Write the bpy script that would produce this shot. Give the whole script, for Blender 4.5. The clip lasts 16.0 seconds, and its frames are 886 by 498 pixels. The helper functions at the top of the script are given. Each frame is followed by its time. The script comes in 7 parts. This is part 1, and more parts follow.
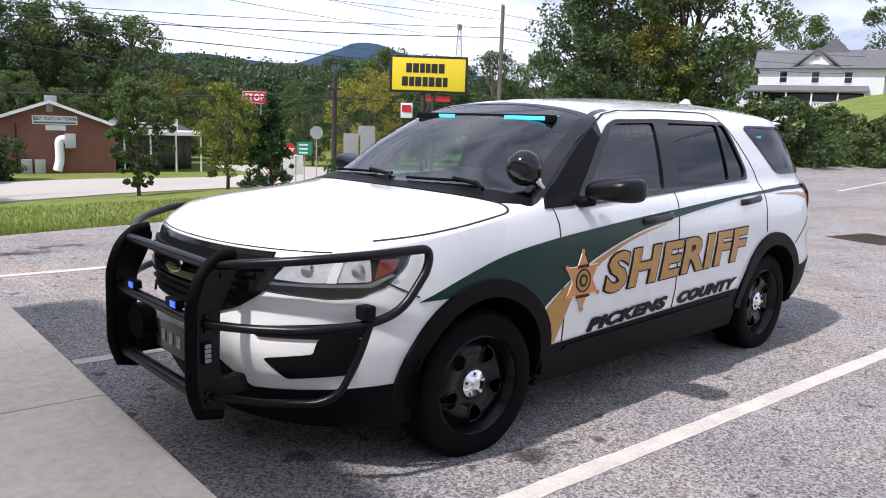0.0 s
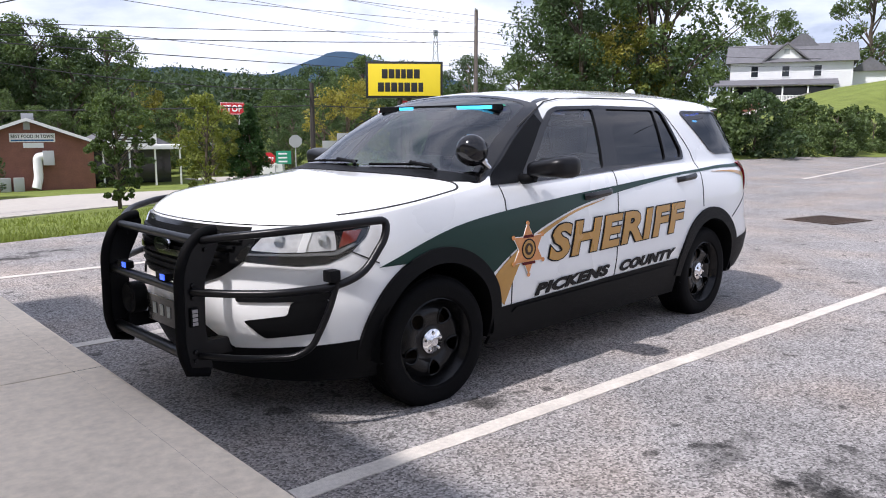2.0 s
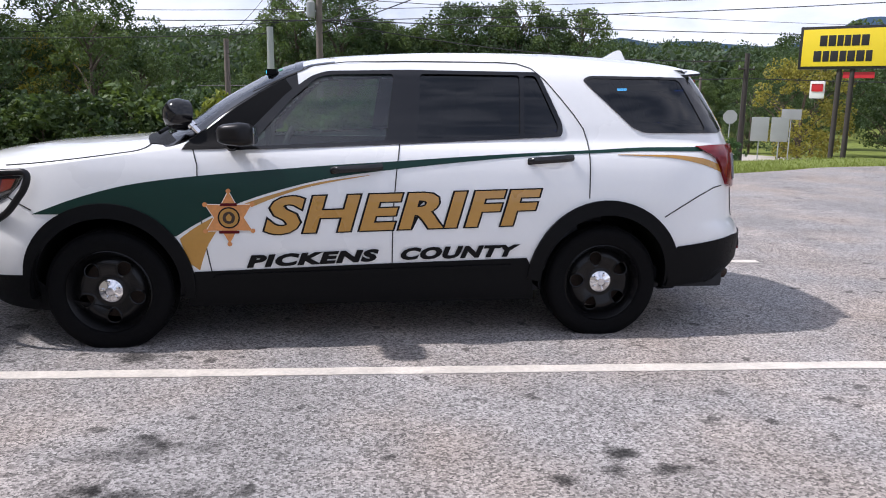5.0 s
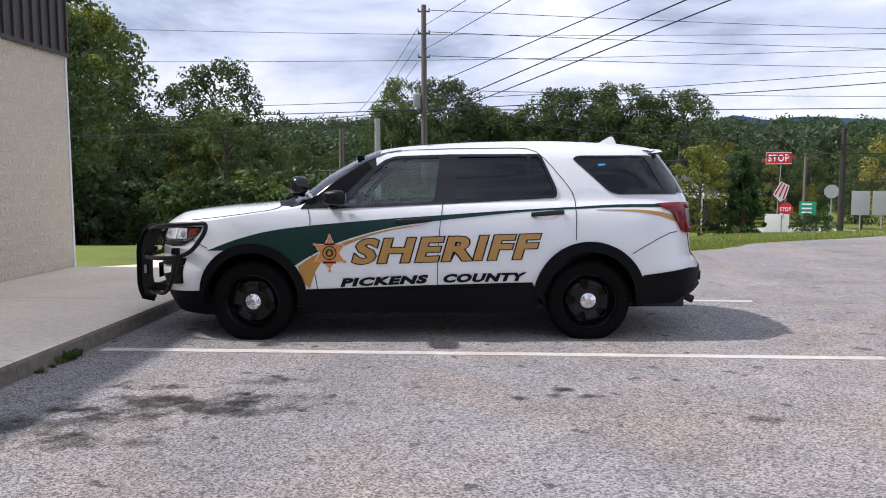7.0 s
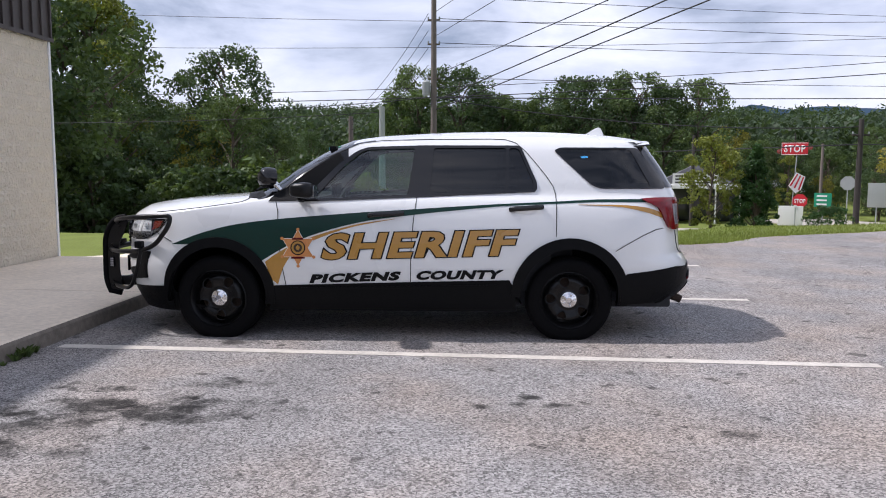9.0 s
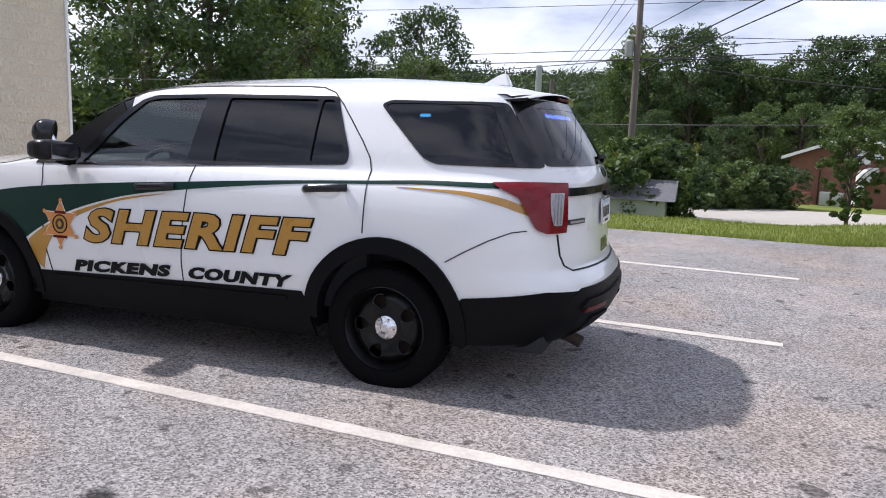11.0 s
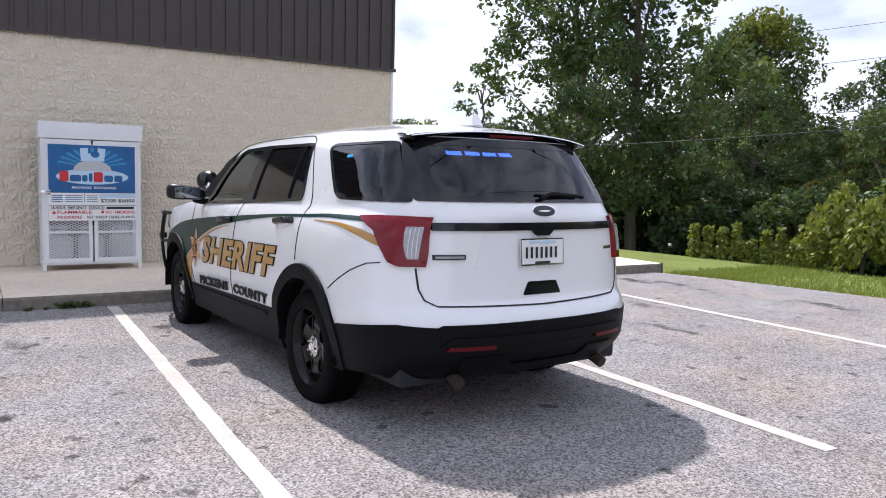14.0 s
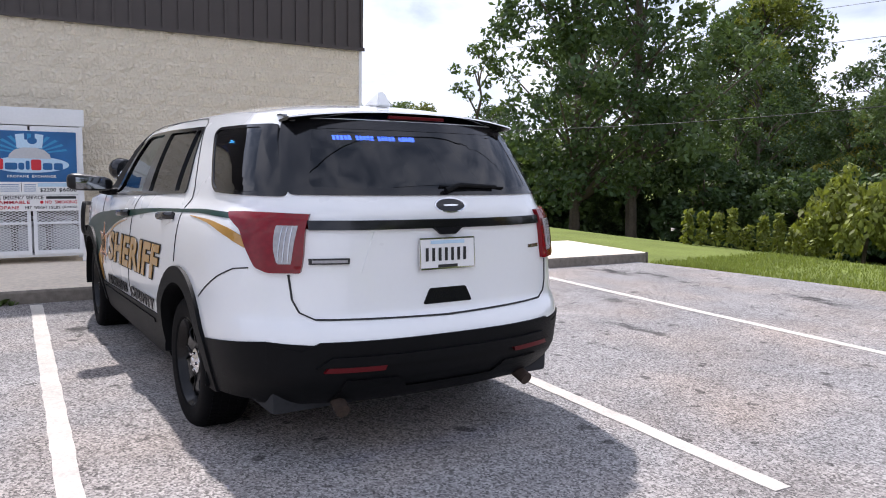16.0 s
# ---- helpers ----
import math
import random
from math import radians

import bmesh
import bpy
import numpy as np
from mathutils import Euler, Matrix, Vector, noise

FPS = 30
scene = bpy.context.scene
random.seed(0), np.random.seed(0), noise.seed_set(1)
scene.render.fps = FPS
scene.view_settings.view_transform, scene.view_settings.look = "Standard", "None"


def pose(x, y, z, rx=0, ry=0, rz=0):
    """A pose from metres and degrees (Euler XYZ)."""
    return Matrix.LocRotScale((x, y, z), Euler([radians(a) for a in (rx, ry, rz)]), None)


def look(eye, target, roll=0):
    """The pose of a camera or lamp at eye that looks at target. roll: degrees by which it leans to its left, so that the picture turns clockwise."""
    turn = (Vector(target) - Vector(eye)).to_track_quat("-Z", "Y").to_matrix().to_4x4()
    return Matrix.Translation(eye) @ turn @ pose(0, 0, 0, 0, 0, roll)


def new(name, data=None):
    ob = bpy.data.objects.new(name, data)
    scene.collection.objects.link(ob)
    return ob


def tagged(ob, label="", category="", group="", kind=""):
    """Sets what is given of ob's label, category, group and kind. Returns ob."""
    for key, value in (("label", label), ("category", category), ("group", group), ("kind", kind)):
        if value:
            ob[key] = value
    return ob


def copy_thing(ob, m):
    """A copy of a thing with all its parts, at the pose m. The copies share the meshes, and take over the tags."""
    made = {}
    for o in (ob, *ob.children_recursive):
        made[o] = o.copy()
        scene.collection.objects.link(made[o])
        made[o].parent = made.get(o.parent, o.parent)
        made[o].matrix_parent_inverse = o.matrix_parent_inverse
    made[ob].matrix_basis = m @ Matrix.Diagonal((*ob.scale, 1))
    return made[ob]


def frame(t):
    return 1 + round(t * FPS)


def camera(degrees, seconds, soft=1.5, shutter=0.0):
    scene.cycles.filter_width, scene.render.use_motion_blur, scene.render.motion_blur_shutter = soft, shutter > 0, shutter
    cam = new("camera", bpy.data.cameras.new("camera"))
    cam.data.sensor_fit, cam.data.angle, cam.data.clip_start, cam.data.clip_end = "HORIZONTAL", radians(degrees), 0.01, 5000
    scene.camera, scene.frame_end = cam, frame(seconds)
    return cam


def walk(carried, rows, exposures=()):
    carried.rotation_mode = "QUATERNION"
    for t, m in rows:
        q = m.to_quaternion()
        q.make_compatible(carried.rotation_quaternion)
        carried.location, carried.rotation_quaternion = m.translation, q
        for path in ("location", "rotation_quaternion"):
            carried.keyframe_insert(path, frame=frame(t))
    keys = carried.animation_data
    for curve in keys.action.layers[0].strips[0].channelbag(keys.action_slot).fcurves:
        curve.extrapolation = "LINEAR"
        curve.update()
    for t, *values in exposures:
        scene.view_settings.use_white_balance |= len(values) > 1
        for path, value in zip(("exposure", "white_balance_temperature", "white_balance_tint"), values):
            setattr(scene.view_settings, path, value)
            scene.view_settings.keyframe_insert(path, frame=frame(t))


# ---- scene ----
cam = camera(60.5, 16.0, 1.0, 0.0)
PATH = [
    (0, (-3.844, -3.262, 1.525), (-2.5, -1.818, 1.196), 2.0),
    (0.5, (-3.992, -3.583, 1.466), (-2.637, -2.147, 1.146), 1.5),
    (1, (-4.054, -3.678, 1.445), (-2.68, -2.261, 1.123), 0.9),
    (1.5, (-4.069, -3.7, 1.43), (-2.684, -2.292, 1.114), 0.5),
    (2, (-4.073, -3.711, 1.437), (-2.697, -2.293, 1.123), 0.1),
    (2.5, (-3.963, -3.734, 1.484), (-2.624, -2.284, 1.156), -0.5),
    (3, (-3.394, -3.997, 1.548), (-2.088, -2.524, 1.194), -1.1),
    (3.2, (-3.101, -4.102, 1.539), (-1.808, -2.62, 1.173), -1.3),
    (5.3, (0.101, -5.66, 1.4), (0.262, -3.699, 1.041), 1.4),
    (5.5, (0.207, -5.951, 1.387), (0.335, -3.98, 1.071), 1.6),
    (6, (0.39, -6.583, 1.428), (0.442, -4.599, 1.181), 0.6),
    (6.5, (0.378, -7.043, 1.431), (0.384, -5.055, 1.215), -0.1),
    (7, (0.222, -7.344, 1.368), (0.216, -5.352, 1.187), -0.2),
    (7.5, (0.213, -7.395, 1.326), (0.209, -5.401, 1.176), -0.0),
    (8, (0.216, -7.395, 1.322), (0.208, -5.4, 1.18), 0.1),
    (8.5, (0.242, -7.347, 1.334), (0.224, -5.354, 1.167), 0.1),
    (9, (0.552, -7.049, 1.403), (0.508, -5.061, 1.191), 0.2),
    (9.5, (1.077, -6.539, 1.399), (0.978, -4.558, 1.141), 0.5),
    (10, (1.765, -5.963, 1.406), (1.55, -3.996, 1.115), 0.9),
    (10.2, (2.033, -5.727, 1.443), (1.756, -3.769, 1.147), 1.0),
    (12.3, (4.625, -3.143, 1.377), (3.287, -1.68, 1.113), 2.4),
    (12.5, (4.847, -3.033, 1.411), (3.431, -1.641, 1.17), 2.1),
    (13, (5.333, -2.912, 1.436), (3.781, -1.665, 1.241), 1.7),
    (13.5, (5.596, -2.803, 1.381), (3.974, -1.646, 1.205), 1.5),
    (14, (5.662, -2.82, 1.351), (4.012, -1.703, 1.176), 1.3),
    (14.5, (5.669, -2.812, 1.355), (4.013, -1.705, 1.178), 1.0),
    (15, (5.669, -2.786, 1.36), (4.011, -1.682, 1.174), 0.9),
    (15.5, (5.645, -2.589, 1.387), (3.986, -1.49, 1.185), 0.9),
    (16, (5.466, -1.982, 1.39), (3.804, -0.891, 1.172), 1.0),
]
walk(cam, [(t, look(eye, target, roll)) for t, eye, target, roll in PATH],
     exposures=[(0.0, 0.49, 6250, 17), (3.0, 0.49, 6250, 17), (5.5, 0.37, 6250, 17), (7.0, 0.25, 6250, 17), (9.0, 0.22, 6250, 17), (10.0, 0.29, 6250, 17), (12.5, 0.45, 6250, 17), (14.5, 0.59, 6250, 17), (16.0, 0.59, 6250, 17)])

# ---- world, sun, exposure ----
SUN_DIR = Vector((-0.73, 0.075, 1.0)).normalized()
world = bpy.data.worlds.new("sky")
scene.world = world
world.use_nodes = True
wn, wl = world.node_tree.nodes, world.node_tree.links
wn.clear()
sky = wn.new("ShaderNodeTexSky")
sky.sky_type, sky.sun_disc = "NISHITA", False
sky.sun_elevation = math.asin(SUN_DIR.z)
sky.sun_rotation = math.atan2(SUN_DIR.x, SUN_DIR.y)
w_co = wn.new("ShaderNodeTexCoord")
w_map = wn.new("ShaderNodeMapping")
w_map.inputs["Scale"].default_value = (1.6, 1.6, 4.2)
w_map.inputs["Location"].default_value = (3.1, 0.7, 0.4)
wl.new(w_co.outputs["Generated"], w_map.inputs["Vector"])
w_noise = wn.new("ShaderNodeTexNoise")
w_noise.inputs["Scale"].default_value = 1.9
w_noise.inputs["Detail"].default_value = 9
w_noise.inputs["Roughness"].default_value = 0.55
w_noise.inputs["Distortion"].default_value = 0.35
wl.new(w_map.outputs["Vector"], w_noise.inputs["Vector"])
w_ramp = wn.new("ShaderNodeValToRGB")
w_ramp.color_ramp.elements[0].position, w_ramp.color_ramp.elements[0].color = 0.39, (0.21, 0.25, 0.33, 1)
w_ramp.color_ramp.elements[1].position, w_ramp.color_ramp.elements[1].color = 0.67, (0.70, 0.72, 0.77, 1)
w_mid = w_ramp.color_ramp.elements.new(0.50)
w_mid.color = (0.44, 0.48, 0.57, 1)
wl.new(w_noise.outputs["Fac"], w_ramp.inputs["Fac"])
w_mix = wn.new("ShaderNodeMix")
w_mix.data_type = "RGBA"
w_mix.inputs[0].default_value = 0.88
wl.new(sky.outputs["Color"], w_mix.inputs[6])
w_gain = wn.new("ShaderNodeVectorMath")
w_gain.operation = "SCALE"
w_gain.inputs["Scale"].default_value = 10.0
wl.new(w_ramp.outputs["Color"], w_gain.inputs[0])
wl.new(w_gain.outputs["Vector"], w_mix.inputs[7])
w_bg = wn.new("ShaderNodeBackground")
w_bg.inputs["Strength"].default_value = 0.137
wl.new(w_mix.outputs[2], w_bg.inputs["Color"])
w_out = wn.new("ShaderNodeOutputWorld")
wl.new(w_bg.outputs["Background"], w_out.inputs["Surface"])

sun = new("sun", bpy.data.lights.new("sun", "SUN"))
sun.data.energy, sun.data.angle, sun.data.color = 3.6, radians(1.5), (1.0, 0.96, 0.91)
sun.matrix_world = look(SUN_DIR * 50, (0, 0, 0))
from mathutils.geometry import tessellate_polygon


# ---- materials ----
def mat(name, color, rough=0.5, metal=0.0, vary=0.12, grain=40.0, coarse=1.5, bump=0.0, bump_scale=120.0, bump_depth=0.01, coat=0.0, spec=0.5, emit=0.0, random_tint=0.0, island=False):
    """A procedural surface: colour varied at two scales, roughness variation, fine relief."""
    m = bpy.data.materials.new(name)
    m.use_nodes = True
    n, l = m.node_tree.nodes, m.node_tree.links
    p = n["Principled BSDF"]
    p.inputs["Roughness"].default_value, p.inputs["Metallic"].default_value = rough, metal
    p.inputs["Coat Weight"].default_value, p.inputs["Coat Roughness"].default_value = coat, 0.04
    p.inputs["Specular IOR Level"].default_value = spec
    co = n.new("ShaderNodeTexCoord")
    a, b = n.new("ShaderNodeTexNoise"), n.new("ShaderNodeTexNoise")
    for t, s, d in ((a, grain, 4), (b, coarse, 5)):
        t.inputs["Scale"].default_value, t.inputs["Detail"].default_value = s, d
        l.new(co.outputs["Object"], t.inputs["Vector"])
    add = n.new("ShaderNodeMath")
    add.operation = "ADD"
    l.new(a.outputs["Fac"], add.inputs[0]), l.new(b.outputs["Fac"], add.inputs[1])
    src = add.outputs[0]
    if random_tint:
        info = n.new("ShaderNodeNewGeometry") if island else n.new("ShaderNodeObjectInfo")
        k = n.new("ShaderNodeMath")
        k.operation = "MULTIPLY_ADD"
        k.inputs[1].default_value, k.inputs[2].default_value = random_tint, -random_tint / 2
        l.new(info.outputs["Random Per Island" if island else "Random"], k.inputs[0])
        add2 = n.new("ShaderNodeMath")
        add2.operation = "ADD"
        l.new(src, add2.inputs[0]), l.new(k.outputs[0], add2.inputs[1])
        src = add2.outputs[0]
    ramp = n.new("ShaderNodeMapRange")
    ramp.inputs["From Min"].default_value, ramp.inputs["From Max"].default_value = 0.55, 1.45
    ramp.inputs["To Min"].default_value, ramp.inputs["To Max"].default_value = 1 - vary, 1 + vary
    l.new(src, ramp.inputs["Value"])
    mul = n.new("ShaderNodeVectorMath")
    mul.operation = "SCALE"
    mul.inputs[0].default_value = color
    l.new(ramp.outputs[0], mul.inputs["Scale"])
    l.new(mul.outputs[0], p.inputs["Base Color"])
    r2 = n.new("ShaderNodeMapRange")
    r2.inputs["To Min"].default_value, r2.inputs["To Max"].default_value = max(rough - 0.08, 0.01), min(rough + 0.08, 1)
    l.new(b.outputs["Fac"], r2.inputs["Value"]), l.new(r2.outputs[0], p.inputs["Roughness"])
    if bump:
        c = n.new("ShaderNodeTexNoise")
        c.inputs["Scale"].default_value, c.inputs["Detail"].default_value = bump_scale, 3
        l.new(co.outputs["Object"], c.inputs["Vector"])
        bp = n.new("ShaderNodeBump")
        bp.inputs["Strength"].default_value, bp.inputs["Distance"].default_value = bump, bump_depth
        l.new(c.outputs["Fac"], bp.inputs["Height"]), l.new(bp.outputs["Normal"], p.inputs["Normal"])
    if emit:
        p.inputs["Emission Color"].default_value, p.inputs["Emission Strength"].default_value = (*color, 1), emit
    return m


def glass(name, tint, gloss=0.9, ior=1.6):
    """A tinted pane: clear light dimmed by its tint, with a mirror coat that grows at grazing angles."""
    m = bpy.data.materials.new(name)
    m.use_nodes = True
    n, l = m.node_tree.nodes, m.node_tree.links
    n.remove(n["Principled BSDF"])
    tr, gl, mx, fr = (n.new("ShaderNode" + k) for k in ("BsdfTransparent", "BsdfGlossy", "MixShader", "Fresnel"))
    tr.inputs["Color"].default_value = (*tint, 1)
    gl.inputs["Roughness"].default_value, gl.inputs["Color"].default_value = 0.02, (gloss, gloss, gloss, 1)
    fr.inputs["IOR"].default_value = ior
    l.new(fr.outputs[0], mx.inputs[0]), l.new(tr.outputs[0], mx.inputs[1]), l.new(gl.outputs[0], mx.inputs[2])
    l.new(mx.outputs[0], n["Material Output"].inputs["Surface"])
    return m


def leaf_mat(name, color, vary=0.55):
    m = mat(name, color, rough=0.55, vary=vary, grain=3.0, coarse=0.35, spec=0.25, random_tint=0.8, island=True)
    n, l = m.node_tree.nodes, m.node_tree.links
    p, tl, mx = n["Principled BSDF"], n.new("ShaderNodeBsdfTranslucent"), n.new("ShaderNodeMixShader")
    tl.inputs["Color"].default_value = (color[0] * 1.5, color[1] * 1.5, color[2] * 0.7, 1)
    mx.inputs[0].default_value = 0.3
    l.new(p.outputs[0], mx.inputs[1]), l.new(tl.outputs[0], mx.inputs[2])
    l.new(mx.outputs[0], n["Material Output"].inputs["Surface"])
    return m


PAINT = mat("white_car_paint", (0.80, 0.81, 0.80), rough=0.28, vary=0.012, coarse=0.9, coat=1.0)
BLACK_PLASTIC = mat("black_textured_plastic", (0.005, 0.0053, 0.006), rough=0.5, spec=0.1, vary=0.25, bump=0.15, bump_scale=500)
BLACK_GLOSS = mat("gloss_black_trim", (0.008, 0.008, 0.009), rough=0.12, vary=0.1)
BLACK_STEEL = mat("black_powder_coated_steel", (0.004, 0.004, 0.005), spec=0.3, rough=0.33, vary=0.3, bump=0.08, bump_scale=300)
RUBBER = mat("tyre_rubber", (0.0045, 0.0045, 0.005), spec=0.07, rough=0.7, vary=0.3, bump=0.2, bump_scale=90)
RIM_MAT = mat("black_painted_steel_rim", (0.004, 0.004, 0.0045), spec=0.28, rough=0.24, vary=0.3)
MIRROR = mat("dark_mirror_glass", (0.22, 0.23, 0.24), rough=0.03, metal=1.0, vary=0.02)
CHROME = mat("chrome", (0.75, 0.75, 0.76), rough=0.10, metal=1.0, vary=0.04)
GAP = mat("dark_panel_gap", (0.02, 0.02, 0.02), rough=0.8)
DARK_IN = mat("dark_cabin_fabric", (0.020, 0.021, 0.024), rough=0.9, vary=0.3)
TINT = glass("privacy_glass", (0.022, 0.025, 0.028))
CLEAR = glass("green_tinted_glass", (0.50, 0.66, 0.61), ior=1.8)
LENS = glass("clear_lamp_lens", (0.9, 0.92, 0.93))
GREEN = mat("dark_green_vinyl", (0.003, 0.030, 0.022), rough=0.3, vary=0.06, coat=0.08, spec=0.25)
GOLD = mat("gold_vinyl", (0.44, 0.225, 0.035), rough=0.28, vary=0.08, coat=0.6)
STAR = mat("copper_star_vinyl", (0.58, 0.235, 0.065), rough=0.3, vary=0.25, grain=60, coat=0.5)
BLACK_VINYL = mat("black_vinyl", (0.006, 0.006, 0.007), rough=0.4, vary=0.05, spec=0.15)
WHITE_VINYL = mat("white_vinyl", (0.80, 0.80, 0.78), rough=0.3, vary=0.03)
RED_LENS = mat("red_tail_lens", (0.17, 0.002, 0.007), rough=0.15, vary=0.35, grain=50, coat=0.2, spec=0.3)
RED_DARK = mat("dark_red_lens", (0.09, 0.003, 0.006), rough=0.3, coat=0.0, spec=0.2)
LAMP_BEZEL = mat("silver_lamp_bezel", (0.42, 0.43, 0.45), rough=0.25, metal=0.85, vary=0.3, grain=25)
LAMP_SILVER = mat("silvered_lamp_reflector", (0.80, 0.81, 0.83), rough=0.22, metal=0.45, vary=0.3, grain=30)
LENS_GREY = mat("clear_ribbed_lens", (0.34, 0.33, 0.34), rough=0.15, vary=0.3, grain=50, coat=0.6)
AMBER = mat("amber_reflector", (0.20, 0.030, 0.018), rough=0.15, coat=1.0)
BLUE_LED = mat("lit_blue_leds", (0.06, 0.16, 1.0), rough=0.3, emit=0.8)
BAR_LED = mat("bright_blue_leds_behind_glass", (0.10, 0.22, 1.0), rough=0.3, emit=38.0)
CYAN_BAR = mat("bright_cyan_leds_behind_glass", (0.10, 0.55, 1.0), rough=0.3, emit=22.0)
CYAN_LED = mat("lit_cyan_leds", (0.05, 0.45, 0.75), rough=0.3, emit=1.3)
RUST = mat("rusty_exhaust_steel", (0.055, 0.036, 0.026), rough=0.8, metal=0.3, vary=0.5, grain=60)
ASPH_LINE = mat("worn_white_line_paint", (0.55, 0.51, 0.455), rough=0.85, vary=0.26, grain=45, coarse=5, bump=0.5, bump_scale=150)
CONCRETE = mat("stained_concrete", (0.74, 0.635, 0.50), rough=0.88, vary=0.22, grain=22, coarse=0.9, bump=0.25, bump_scale=70)
# mottled kerb sides, with their shade darkened into the base colour
KERB_MAT = mat("weathered_shaded_kerb_concrete", (0.19, 0.165, 0.135), rough=0.9, vary=0.45, grain=18, coarse=1.4, bump=0.4, bump_scale=60)
BLOCK = mat("cream_painted_split_face_block", (0.67, 0.60, 0.475), rough=0.85, vary=0.13, grain=30, coarse=0.8, bump=1.0, bump_scale=26, bump_depth=0.045, random_tint=0.04)
MORTAR = mat("painted_mortar", (0.63, 0.565, 0.45), rough=0.9, vary=0.15)
BROWN_METAL = mat("dark_brown_painted_metal", (0.050, 0.040, 0.036), rough=0.5, vary=0.12, grain=8)
WHITE_METAL = mat("white_painted_steel", (0.72, 0.73, 0.73), rough=0.4, vary=0.05)
GALV = mat("grey_propane_cylinder_paint", (0.46, 0.47, 0.48), rough=0.4, vary=0.12)
WOOD_POLE = mat("weathered_pole_wood", (0.16, 0.135, 0.115), rough=0.9, vary=0.35, grain=30)
DARK_POLE = mat("dark_creosote_pole", (0.045, 0.038, 0.034), rough=0.85, vary=0.3)
CABLE = mat("black_cable", (0.02, 0.02, 0.022), rough=0.6)
BARK = mat("tree_bark", (0.11, 0.085, 0.065), rough=0.95, vary=0.4, grain=14, bump=0.5, bump_scale=25)
LEAF_A = leaf_mat("deep_green_leaves", (0.064, 0.102, 0.046))
LEAF_B = leaf_mat("mid_green_leaves", (0.096, 0.140, 0.054))
LEAF_C = leaf_mat("yellow_green_leaves", (0.175, 0.200, 0.045))
LEAF_D = leaf_mat("yellowing_leaves", (0.250, 0.230, 0.050))
PINE = leaf_mat("dark_evergreen_needles", (0.042, 0.088, 0.032))
FAR_LEAF = leaf_mat("distant_forest_leaves", (0.050, 0.078, 0.042))
# distance haze is painted into this blue base colour
HILL = mat("hazy_blue_mountain", (0.040, 0.068, 0.105), rough=1.0, vary=0.2, grain=0.01, coarse=0.004, spec=0.0)
BRICK_MAT = mat("red_brown_brick", (0.23, 0.10, 0.072), rough=0.85, vary=0.25, grain=12, random_tint=0.3)
SIDING = mat("white_clapboard", (0.72, 0.73, 0.73), rough=0.6, vary=0.06)
SHINGLE = mat("grey_roof_shingle", (0.13, 0.13, 0.14), rough=0.9, vary=0.25, grain=5)
ROAD_MAT = mat("pale_worn_road", (0.42, 0.39, 0.345), rough=0.9, vary=0.12, grain=3, coarse=0.2)
SIGN_YELLOW = mat("yellow_sign_face", (0.82, 0.62, 0.02), rough=0.4, vary=0.04)
SIGN_BLACK = mat("black_sign_paint", (0.012, 0.012, 0.012), rough=0.5)
SIGN_RED = mat("red_sign_face", (0.55, 0.02, 0.03), rough=0.4, vary=0.05)
SIGN_WHITE = mat("white_sign_face", (0.78, 0.78, 0.76), rough=0.4, vary=0.04)
SIGN_GREEN = mat("green_sign_face", (0.01, 0.26, 0.14), rough=0.4, vary=0.05)
SIGN_BLUE = mat("blue_poster", (0.008, 0.10, 0.27), rough=0.35, vary=0.35, grain=4, coarse=2.5)
SIGN_GREY = mat("bare_aluminium_sign_back", (0.36, 0.38, 0.37), rough=0.5, metal=0.3)
SKY_PRINT = mat("mid_blue_print", (0.03, 0.24, 0.46), rough=0.4)
PALE_BLUE = mat("pale_blue_print", (0.45, 0.62, 0.75), rough=0.4)
# for window panes, and for flat dark sheets that paint porch shade
DARK_GLASS_SHADE = mat("dark_glass_and_porch_shade", (0.02, 0.024, 0.028), rough=0.1, vary=0.2)


